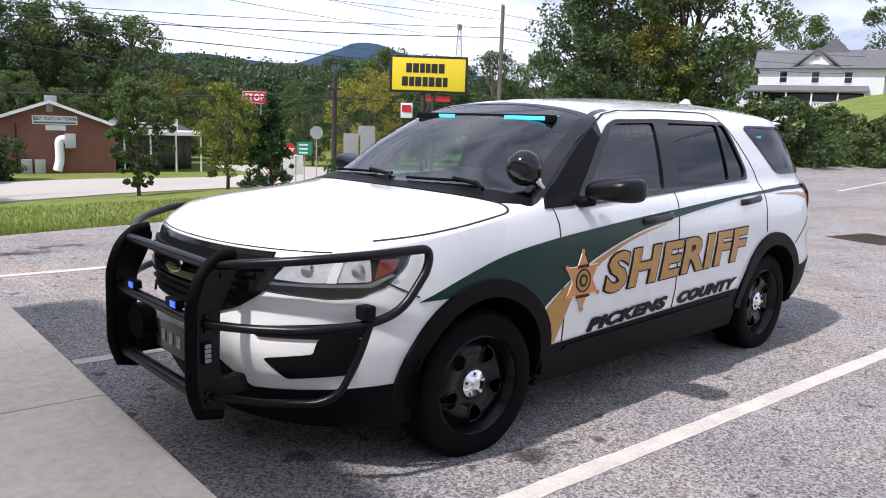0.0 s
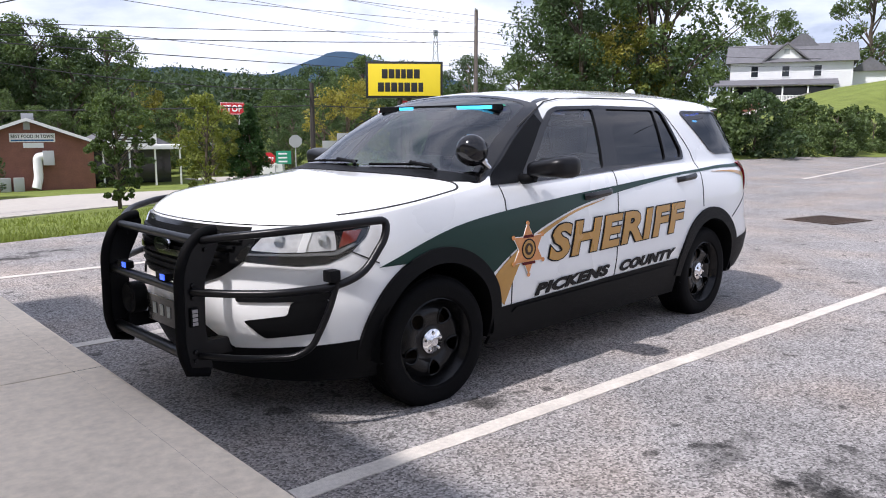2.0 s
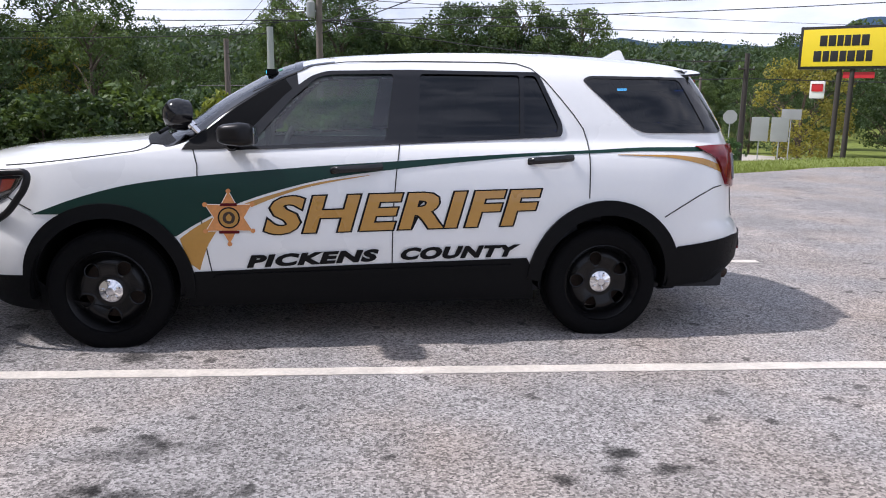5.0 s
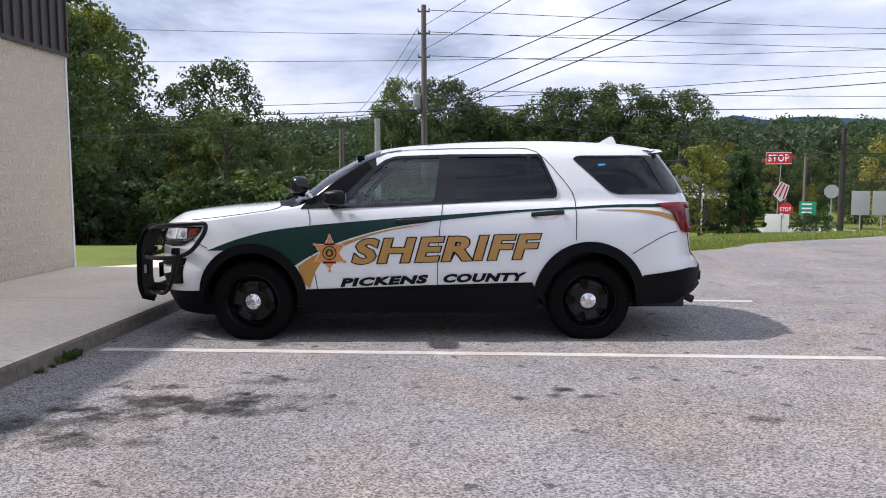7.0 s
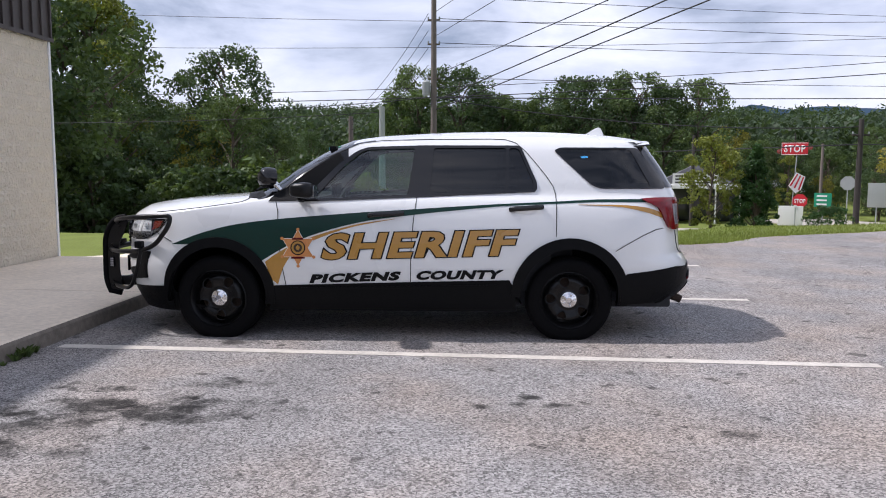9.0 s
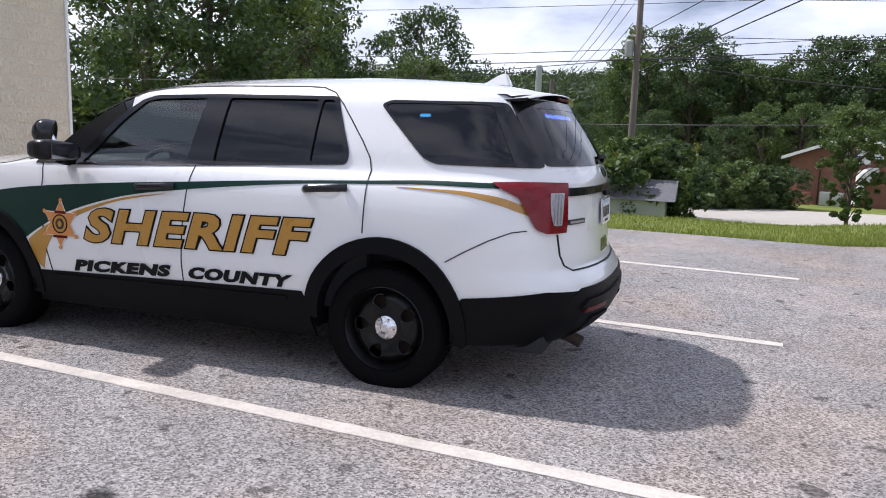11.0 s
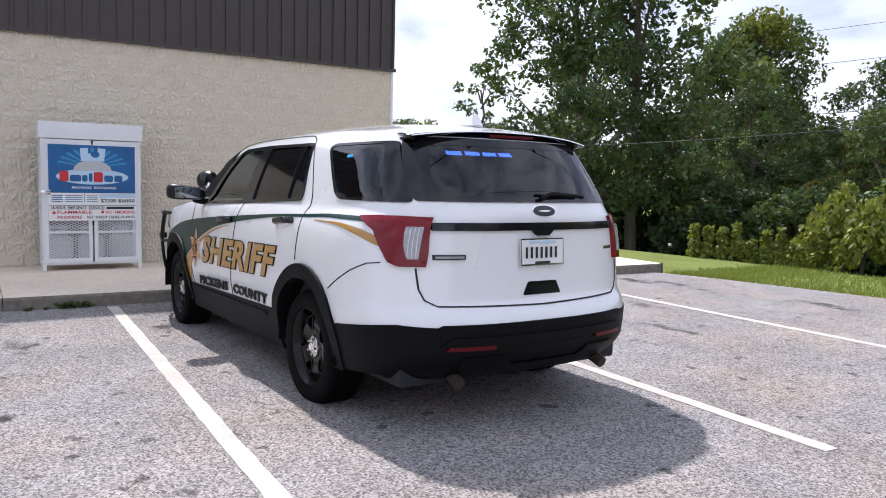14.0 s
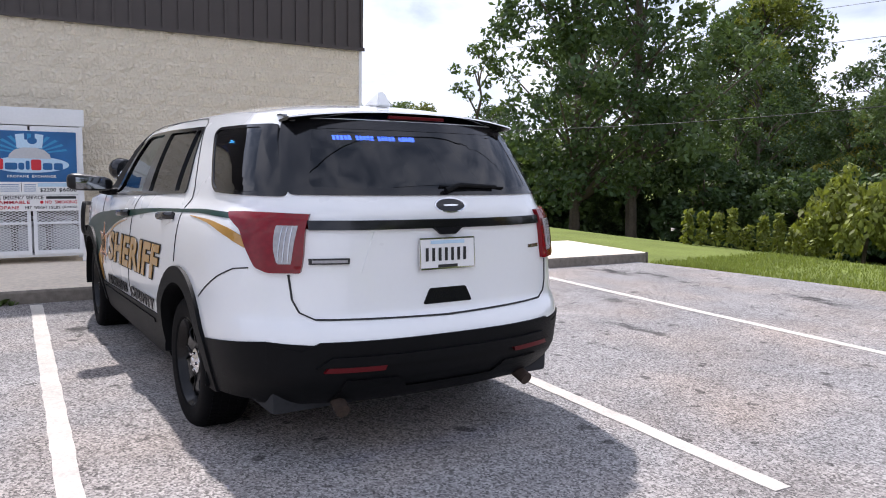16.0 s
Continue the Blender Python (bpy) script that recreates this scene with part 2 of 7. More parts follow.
def asphalt():
    m = bpy.data.materials.new("worn_grey_asphalt")
    m.use_nodes = True
    n, l = m.node_tree.nodes, m.node_tree.links
    p = n["Principled BSDF"]
    p.inputs["Roughness"].default_value, p.inputs["Specular IOR Level"].default_value = 0.88, 0.25
    co = n.new("ShaderNodeTexCoord")

    def noise_at(scale, detail, rough=0.5):
        t = n.new("ShaderNodeTexNoise")
        t.inputs["Scale"].default_value, t.inputs["Detail"].default_value, t.inputs["Roughness"].default_value = scale, detail, rough
        l.new(co.outputs["Object"], t.inputs["Vector"])
        return t

    def ranged(src, a, b, c, d):
        r = n.new("ShaderNodeMapRange")
        r.inputs["From Min"].default_value, r.inputs["From Max"].default_value, r.inputs["To Min"].default_value, r.inputs["To Max"].default_value = a, b, c, d
        l.new(src, r.inputs["Value"])
        return r.outputs[0]

    def op(kind, a, b):
        k = n.new("ShaderNodeMath")
        k.operation = kind
        for i, v in enumerate((a, b)):
            if isinstance(v, (int, float)):
                k.inputs[i].default_value = v
            else:
                l.new(v, k.inputs[i])
        return k.outputs[0]

    vor = n.new("ShaderNodeTexVoronoi")
    vor.inputs["Scale"].default_value = 100
    l.new(co.outputs["Object"], vor.inputs["Vector"])
    sep = n.new("ShaderNodeSeparateColor")
    l.new(vor.outputs["Color"], sep.inputs[0])
    stone = ranged(sep.outputs[0], 0, 1, 0.34, 1.64)
    fine = ranged(noise_at(330, 2).outputs["Fac"], 0.3, 0.7, 0.8, 1.2)
    big = ranged(noise_at(0.55, 6, 0.6).outputs["Fac"], 0.35, 0.68, 0.84, 1.13)
    mid = ranged(noise_at(2.6, 6, 0.65).outputs["Fac"], 0.30, 0.6, 0.86, 1.06)
    spots = ranged(noise_at(5.5, 2).outputs["Fac"], 0.665, 0.70, 1.0, 0.42)
    f = op("MULTIPLY", op("MULTIPLY", stone, fine), op("MULTIPLY", op("MULTIPLY", big, mid), spots))
    # oil stains left in the next bay, and drips
    sx = n.new("ShaderNodeSeparateXYZ")
    l.new(co.outputs["Object"], sx.inputs[0])
    ragged = noise_at(4.2, 7, 0.7).outputs["Fac"]
    for cx, cy, rx, ry, depth in ((-1.35, -2.85, 0.75, 0.26, 0.72), (-1.95, -3.15, 0.6, 0.28, 0.6), (-0.9, -2.72, 0.5, 0.12, 0.5), (-1.72, -2.43, 0.30, 0.07, 0.75), (-1.75, -3.5, 0.40, 0.10, 0.55), (-1.0, -2.3, 0.35, 0.09, 0.45),
                                  (0.68, -2.71, 0.07, 0.045, 0.75), (0.91, -2.66, 0.085, 0.06, 0.8), (0.97, -2.53, 0.07, 0.05, 0.75), (1.15, -2.68, 0.09, 0.055, 0.75), (-0.95, -2.19, 0.09, 0.06, 0.7), (2.0, -3.15, 0.12, 0.07, 0.6), (-1.21, -1.12, 0.20, 0.09, 0.65),
                                  (-1.75, 5.5, 0.40, 0.14, 0.7), (-1.4, 5.75, 0.36, 0.14, 0.65), (-0.68, 5.63, 0.14, 0.06, 0.6), (0.75, 5.92, 0.42, 0.10, 0.7), (1.1, 5.8, 0.25, 0.08, 0.7), (1.0, 3.0, 0.3, 0.08, 0.55), (-0.1, 3.9, 0.3, 0.1, 0.5)):
        dx = op("DIVIDE", op("SUBTRACT", sx.outputs[0], cx), rx)
        dy = op("DIVIDE", op("SUBTRACT", sx.outputs[1], cy), ry)
        d = op("ADD", op("MULTIPLY", dx, dx), op("MULTIPLY", dy, dy))
        blot = op("ADD", op("MULTIPLY", d, 0.30), op("MULTIPLY", op("SUBTRACT", 0.55, ragged), 2.6))
        f = op("MULTIPLY", f, ranged(blot, 0.05, 0.50, 1 - min(depth * 1.12, 0.85), 1.0))
    mul = n.new("ShaderNodeVectorMath")
    mul.operation = "SCALE"
    warm = n.new("ShaderNodeMix")
    warm.data_type = "RGBA"
    warm.inputs[6].default_value, warm.inputs[7].default_value = (0.252, 0.242, 0.236, 1), (0.298, 0.258, 0.228, 1)
    l.new(ranged(noise_at(0.8, 4).outputs["Fac"], 0.42, 0.68, 0, 1), warm.inputs[0])
    l.new(warm.outputs[2], mul.inputs[0]), l.new(f, mul.inputs["Scale"]), l.new(mul.outputs[0], p.inputs["Base Color"])
    bp = n.new("ShaderNodeBump")
    bp.inputs["Strength"].default_value, bp.inputs["Distance"].default_value = 0.7, 0.006
    l.new(vor.outputs["Distance"], bp.inputs["Height"]), l.new(bp.outputs["Normal"], p.inputs["Normal"])
    return m


ASPHALT = asphalt()
GRASS = mat("mown_grass", (0.155, 0.190, 0.048), rough=0.9, vary=0.42, grain=26, coarse=0.7, bump=1.0, bump_scale=60, spec=0.1)
GRASS_BLADE = leaf_mat("grass_blades", (0.185, 0.225, 0.058), 0.4)


# ---- mesh helpers ----
def part(name, bm, material, parent=None, label="", smooth=True):
    """Links a bmesh as one mesh object, under a thing or a part."""
    me = bpy.data.meshes.new(name)
    if smooth:
        for f in bm.faces:
            f.smooth = True
    bm.to_mesh(me)
    bm.free()
    for m in (material if isinstance(material, (list, tuple)) else [material]):
        me.materials.append(m)
    if smooth:
        me.set_sharp_from_angle(angle=radians(38))
    ob = new(name, me)
    ob.parent = parent
    return tagged(ob, label)


def thing(name, label, category, at=(0, 0, 0), group="", kind="", turn=0):
    ob = new(name)
    ob.empty_display_size = 0.2
    ob.matrix_basis = pose(*at, 0, 0, turn)
    return tagged(ob, label, category, group, kind)


def add_box(bm, x0, x1, y0, y1, z0, z1, bevel=0.0, m=None):
    b = bmesh.new()
    bmesh.ops.create_cube(b, size=1)
    for v in b.verts:
        v.co = ((x0 + x1) / 2 + v.co.x * (x1 - x0), (y0 + y1) / 2 + v.co.y * (y1 - y0), (z0 + z1) / 2 + v.co.z * (z1 - z0))
    if bevel:
        bmesh.ops.bevel(b, geom=b.edges[:], offset=bevel, segments=2, affect="EDGES", profile=0.7)
    if m is not None:
        bmesh.ops.transform(b, matrix=m, verts=b.verts)
    return merge(bm, b)


def merge(bm, b):
    me = bpy.data.meshes.new("scratch")
    b.to_mesh(me)
    b.free()
    bm.from_mesh(me)
    bpy.data.meshes.remove(me)
    return bm


def box(x0, x1, y0, y1, z0, z1, bevel=0.0):
    return add_box(bmesh.new(), x0, x1, y0, y1, z0, z1, bevel)


def add_tube(bm, path, r, sides=10, closed=False, taper=None):
    """A round bar along a path of points."""
    pts = [Vector(p) for p in path]
    rings, n = [], len(pts)
    a = None
    for i, p in enumerate(pts):
        d = (pts[(i + 1) % n] - pts[i - 1]) if closed or 0 < i < n - 1 else (pts[1] - pts[0] if i == 0 else pts[-1] - pts[-2])
        d.normalize()
        a = d.cross(Vector((0, 0, 1)) if abs(d.z) < 0.95 else Vector((1, 0, 0))).normalized() if a is None else (a - d * a.dot(d)).normalized()
        b = a.cross(d)
        rr = r if taper is None else r + (taper - r) * i / (n - 1)
        rings.append([bm.verts.new(p + a * math.cos(2 * math.pi * k / sides) * rr + b * math.sin(2 * math.pi * k / sides) * rr) for k in range(sides)])
    for i in range(n if closed else n - 1):
        for k in range(sides):
            bm.faces.new((rings[i][k], rings[i][(k + 1) % sides], rings[(i + 1) % n][(k + 1) % sides], rings[(i + 1) % n][k]))
    if not closed:
        bm.faces.new(rings[0]), bm.faces.new(rings[-1][::-1])
    return bm


def tube(path, r, sides=10, closed=False, taper=None):
    return add_tube(bmesh.new(), path, r, sides, closed, taper)


def rounded(path, radius, steps=5):
    """The path with its inner corners rounded."""
    pts = [Vector(p) for p in path]
    out = [pts[0]]
    for a, b, c in zip(pts, pts[1:], pts[2:]):
        r = min(radius, (a - b).length / 2.1, (c - b).length / 2.1)
        p, q = b + (a - b).normalized() * r, b + (c - b).normalized() * r
        out += [p * (1 - t) ** 2 + b * 2 * t * (1 - t) + q * t * t for t in (k / steps for k in range(steps + 1))]
    return out + [pts[-1]]


def lathe(profile, sides=48, axis="y"):
    """Turns (radius, along) points round an axis."""
    bm = bmesh.new()
    rings = []
    for r, a in profile:
        ring = []
        for k in range(sides):
            c, s = math.cos(2 * math.pi * k / sides) * r, math.sin(2 * math.pi * k / sides) * r
            ring.append(bm.verts.new((c, a, s) if axis == "y" else (c, s, a) if axis == "z" else (a, c, s)))
        rings.append(ring)
    for i in range(len(rings) - 1):
        for k in range(sides):
            bm.faces.new((rings[i][k], rings[i][(k + 1) % sides], rings[i + 1][(k + 1) % sides], rings[i + 1][k]))
    bmesh.ops.remove_doubles(bm, verts=bm.verts, dist=1e-5)
    bmesh.ops.recalc_face_normals(bm, faces=bm.faces)
    return bm


def prism(outline, to3d, depth):
    """A plate: the outline at to3d(a, b, 0) and to3d(a, b, depth), closed round."""
    bm = bmesh.new()
    f = bm.faces.new([bm.verts.new(to3d(a, b, 0)) for a, b in outline])
    g = bm.faces.new([bm.verts.new(to3d(a, b, depth)) for a, b in outline])
    n = len(outline)
    fv, gv = f.verts[:], g.verts[:]
    for i in range(n):
        bm.faces.new((fv[i], fv[(i + 1) % n], gv[(i + 1) % n], gv[i]))
    bmesh.ops.recalc_face_normals(bm, faces=bm.faces)
    return bm


def flat_text(body, bold=0.0, shear=0.0):
    """Letters as a flat bmesh in the unit box: a from 0 to 1, b from 0 to 1."""
    cu = bpy.data.curves.new("letters", "FONT")
    cu.body, cu.shear, cu.offset, cu.resolution_u = body, shear, bold, 3
    cu.space_character = 1.10
    ob = bpy.data.objects.new("letters", cu)
    scene.collection.objects.link(ob)
    dg = bpy.context.evaluated_depsgraph_get()
    me = bpy.data.meshes.new_from_object(ob.evaluated_get(dg))
    bpy.data.objects.remove(ob)
    bm = bmesh.new()
    bm.from_mesh(me)
    bpy.data.meshes.remove(me)
    return bm


def fit_box(bm, ref=None):
    """Scales letters to the unit box (of ref, if given: its bounds)."""
    xs, ys = [v.co.x for v in bm.verts], [v.co.y for v in bm.verts]
    b = ref or (min(xs), max(xs), min(ys), max(ys))
    for v in bm.verts:
        v.co.x, v.co.y = (v.co.x - b[0]) / (b[1] - b[0]), (v.co.y - b[2]) / (b[3] - b[2])
    return b


def drape(bm, to3d, step, lift, skirt):
    """Cuts a flat bmesh along a grid and lays it on a surface: to3d(a, b, off)."""
    if step:
        for axis in (0, 1):
            lo, hi = min(v.co[axis] for v in bm.verts), max(v.co[axis] for v in bm.verts)
            st = step[axis] if isinstance(step, tuple) else step
            for k in range(int(lo / st) - 1, int(hi / st) + 2):
                if lo < k * st < hi:
                    no = Vector((0, 0, 0))
                    no[axis] = 1
                    bmesh.ops.bisect_plane(bm, geom=bm.verts[:] + bm.edges[:] + bm.faces[:], plane_co=no * (k * st), plane_no=no, dist=1e-6)
    bmesh.ops.remove_doubles(bm, verts=bm.verts, dist=1e-6)
    for v in bm.verts:
        v.co.z = 0
    if skirt:
        edge = [e for e in bm.edges if len(e.link_faces) == 1]
        made = bmesh.ops.extrude_edge_only(bm, edges=edge)["geom"]
        for g in made:
            if isinstance(g, bmesh.types.BMVert):
                g.co.z = -1
    for v in bm.verts:
        v.co = to3d(v.co.x, v.co.y, lift - (skirt if v.co.z < -0.5 else 0))
    bmesh.ops.recalc_face_normals(bm, faces=bm.faces)
    return bm


def sheet(outline, to3d, holes=(), step=0.05, lift=0.003, skirt=0.006):
    """A thin panel with the given outline, and holes, laid on a surface."""
    loops = [outline, *holes]
    flat = [Vector((a, b, 0)) for lp in loops for a, b in lp]
    bm = bmesh.new()
    vs = [bm.verts.new(v) for v in flat]
    for tri in tessellate_polygon([[Vector((a, b, 0)) for a, b in lp] for lp in loops]):
        if len(set(tri)) == 3:
            try:
                bm.faces.new([vs[i] for i in tri])
            except ValueError:
                pass
    return drape(bm, to3d, step, lift, skirt)


def strip(path, wide):
    """The outline of a line of even width along a path in the plane."""
    pts = [Vector(p) for p in path]
    left, right = [], []
    for i, p in enumerate(pts):
        d = pts[min(i + 1, len(pts) - 1)] - pts[max(i - 1, 0)]
        n = Vector((-d.y, d.x)).normalized() * wide / 2
        left.append(tuple(p + n)), right.append(tuple(p - n))
    return left + right[::-1]


def soft_outline(pts, radius, steps=4):
    """A closed outline with rounded corners."""
    out, n = [], len(pts)
    for i in range(n):
        a, b, c = (Vector(pts[(i + k) % n]) for k in (-1, 0, 1))
        r = min(radius, (a - b).length / 2.2, (c - b).length / 2.2)
        p, q = b + (a - b).normalized() * r, b + (c - b).normalized() * r
        out += [tuple(p * (1 - t) ** 2 + b * 2 * t * (1 - t) + q * t * t) for t in (k / steps for k in range(steps + 1))]
    return out


def inside(pt, poly):
    x, y = pt
    hit = False
    for (x0, y0), (x1, y1) in zip(poly, poly[1:] + poly[:1]):
        if (y0 > y) != (y1 > y) and x < (x1 - x0) * (y - y0) / (y1 - y0) + x0:
            hit = not hit
    return hit


def ellipse(ca, cb, ra, rb, n=24):
    return [(ca + ra * math.cos(2 * math.pi * k / n), cb + rb * math.sin(2 * math.pi * k / n)) for k in range(n)]

# ---- the car's surface: x runs from nose (-) to tail (+), z up ----
def curve(points):
    """A smooth monotone curve through (a, b) points, straight beyond its ends."""
    xs, ys = zip(*points)
    n = len(xs)
    sl = [(ys[i + 1] - ys[i]) / (xs[i + 1] - xs[i]) for i in range(n - 1)]
    ms = [sl[0]] + [0.0 if sl[i - 1] * sl[i] <= 0 else 2 * sl[i - 1] * sl[i] / (sl[i - 1] + sl[i]) for i in range(1, n - 1)] + [sl[-1]]

    def at(a):
        if a <= xs[0]:
            return ys[0]
        if a >= xs[-1]:
            return ys[-1]
        i = max(k for k in range(n - 1) if xs[k] <= a)
        h = xs[i + 1] - xs[i]
        t = (a - xs[i]) / h
        return ((1 + 2 * t) * (1 - t) ** 2 * ys[i] + t * (1 - t) ** 2 * h * ms[i]
                + t * t * (3 - 2 * t) * ys[i + 1] + t * t * (t - 1) * h * ms[i + 1])
    return at


FX, RX = -1.43, 1.60
NOSE = curve([(0.20, -2.29), (0.30, -2.35), (0.42, -2.40), (0.56, -2.43), (0.70, -2.42), (0.85, -2.41), (0.95, -2.385), (1.0, -2.36), (1.2, -2.30)])
TAIL = curve([(0.28, 2.37), (0.36, 2.49), (0.45, 2.555), (0.60, 2.555), (0.66, 2.53), (0.72, 2.485), (0.90, 2.465), (1.0, 2.46), (1.17, 2.45), (1.24, 2.42), (1.42, 2.31), (1.60, 2.18), (1.75, 2.08)])
INSET = curve([(0.20, 0.10), (0.28, 0.065), (0.42, 0.03), (0.52, 0.012), (0.62, 0.0), (0.78, 0.004), (0.90, 0.012), (1.0, 0.024), (1.08, 0.042), (1.14, 0.07), (1.19, 0.112), (1.30, 0.148), (1.45, 0.205), (1.56, 0.258), (1.64, 0.325), (1.72, 0.42)])
BOW = curve([(-1.43, 0.972), (-1.0, 0.980), (0.0, 0.985), (1.0, 0.988), (1.6, 0.985)])
CENTRE = curve([(-2.36, 0.985), (-2.32, 1.025), (-2.22, 1.078), (-2.05, 1.112), (-1.89, 1.132), (-1.45, 1.168), (-1.30, 1.182), (-1.20, 1.200), (-0.75, 1.470), (-0.42, 1.632), (-0.25, 1.670), (0.0, 1.695), (0.60, 1.724), (1.10, 1.729), (1.70, 1.707), (2.0, 1.674), (2.14, 1.64)])
EDGE = curve([(-2.14, 0.985), (-2.0, 1.005), (-1.80, 1.035), (-1.45, 1.085), (-1.20, 1.120), (-1.02, 1.150), (-0.70, 1.372), (-0.42, 1.538), (-0.28, 1.590), (0.0, 1.622), (0.60, 1.652), (1.10, 1.657), (1.70, 1.636), (2.02, 1.60)])
SILL = 0.215
NF, MF, NR, MR = 2.6, 2.2, 4.0, 2.5


def width(x, z):
    """Half the body's width at x and height z."""
    w = BOW(x) - INSET(z)
    if x < FX:
        t = min((FX - x) / (FX - NOSE(z)), 1)
        w *= (1 - t ** NF) ** (1 / MF)
    elif x > RX:
        t = min((x - RX) / (TAIL(z) - RX), 1)
        w *= (1 - t ** NR) ** (1 / MR)
    return w


def front_x(y, z):
    q = min(abs(y) / (BOW(FX) - INSET(z)), 1)
    return FX - (FX - NOSE(z)) * (1 - q ** MF) ** (1 / NF)


def rear_x(y, z):
    q = min(abs(y) / (BOW(RX) - INSET(z)), 1)
    return RX + (TAIL(z) - RX) * (1 - q ** MR) ** (1 / NR)


def side(sign):
    return lambda x, z, off: (x, sign * (width(x, z) + off), z)


def rear(y, z, off):
    return (rear_x(y, z) + off, y, z)


def nose(y, z, off):
    return (front_x(y, z) - off, y, z)


def tail_corner(sign):
    """(angle in degrees from the tail's middle, z) on the rear corner."""
    def at(th, z, off):
        w, a = BOW(RX) - INSET(z), radians(th)
        s, c = math.sin(a), math.cos(a)
        x, y = RX + (TAIL(z) - RX) * c ** (2 / NR), w * s ** (2 / MR)
        return (x + off * c, sign * (y + off * s), z)
    return at


def nose_corner(sign):
    def at(th, z, off):
        w, a = BOW(FX) - INSET(z), radians(th)
        s, c = math.sin(a), math.cos(a)
        x, y = FX - (FX - NOSE(z)) * c ** (2 / NF), w * s ** (2 / MF)
        return (x - off * c, sign * (y + off * s), z)
    return at


ZF, CUT = 0.985, 0.72
XF1 = FX + CUT * (NOSE(ZF) - FX)
XR1 = 1.98
ZR = EDGE(XR1)
WF, WR = width(XF1, ZF), width(XR1, ZR)


def top(xc, u, off):
    """On hood, windscreen and roof: xc along the middle line, u from -1 to 1 across."""
    f0, r0 = front_x(0, ZF), rear_x(0, ZR)
    s = (xc - f0) / (r0 - f0)
    x = (1 - s) * front_x(u * WF, ZF) + s * rear_x(u * WR, ZR)
    xs = (1 - s) * XF1 + s * XR1
    e = EDGE(xs)
    y = u * width(xs, e)
    crown = 1 - abs(u) ** 2.6
    z = e + max(CENTRE(x) - e, 0.0) * crown * min(max(s, 0.0) / 0.035, 1.0) ** 0.6
    return (x, y, z + off)


def pane(points, radius):
    """A side window's outline, its upper edge kept under the roof rail."""
    return soft_outline([(x, z - 0.013 * min(max((z - 1.2) / 0.3, 0), 1)) for x, z in points], radius)


DLO = pane([(-0.745, 1.128), (-0.43, 1.458), (-0.29, 1.560), (-0.20, 1.588), (0.264, 1.603), (1.046, 1.603), (1.178, 1.285), (1.172, 1.215), (0.225, 1.168)], 0.03)
WIN_F = pane([(-0.64, 1.150), (-0.40, 1.425), (-0.26, 1.548), (-0.19, 1.566), (0.180, 1.578), (0.125, 1.186)], 0.025)
WIN_R = pane([(0.337, 1.580), (0.930, 1.582), (0.915, 1.218), (0.307, 1.194)], 0.02)
WIN_V = pane([(0.955, 1.582), (1.030, 1.580), (1.150, 1.280), (1.140, 1.232), (0.942, 1.220)], 0.025)
QUARTER = pane([(1.318, 1.563), (1.372, 1.588), (2.015, 1.588), (2.250, 1.243), (1.690, 1.243), (1.615, 1.272)], 0.03)
QUARTER_IN = pane([(1.345, 1.556), (1.380, 1.572), (1.945, 1.574), (2.105, 1.260), (1.695, 1.259), (1.630, 1.283)], 0.03)
WIND = soft_outline([(-1.235, -0.985), (-0.405, -0.985), (-0.33, 0), (-0.405, 0.985), (-1.235, 0.985), (-1.285, 0)], 0.03)
WIND_IN = soft_outline([(-1.15, -0.89), (-0.445, -0.89), (-0.375, 0), (-0.445, 0.89), (-1.15, 0.89), (-1.19, 0)], 0.06)
REARWIN = soft_outline([(-0.70, 1.250), (-0.585, 1.60), (0.585, 1.60), (0.70, 1.250)], 0.02)
REARWIN_IN = soft_outline([(-0.62, 1.285), (-0.54, 1.555), (0.54, 1.555), (0.62, 1.285)], 0.03)
HUBS = ((-1.422, 0.358), (1.443, 0.358))
HUB_Z = 0.335


def near_hub(x, z, r):
    return any(math.hypot(x - hx, z - hz) < r for hx, hz in HUBS)


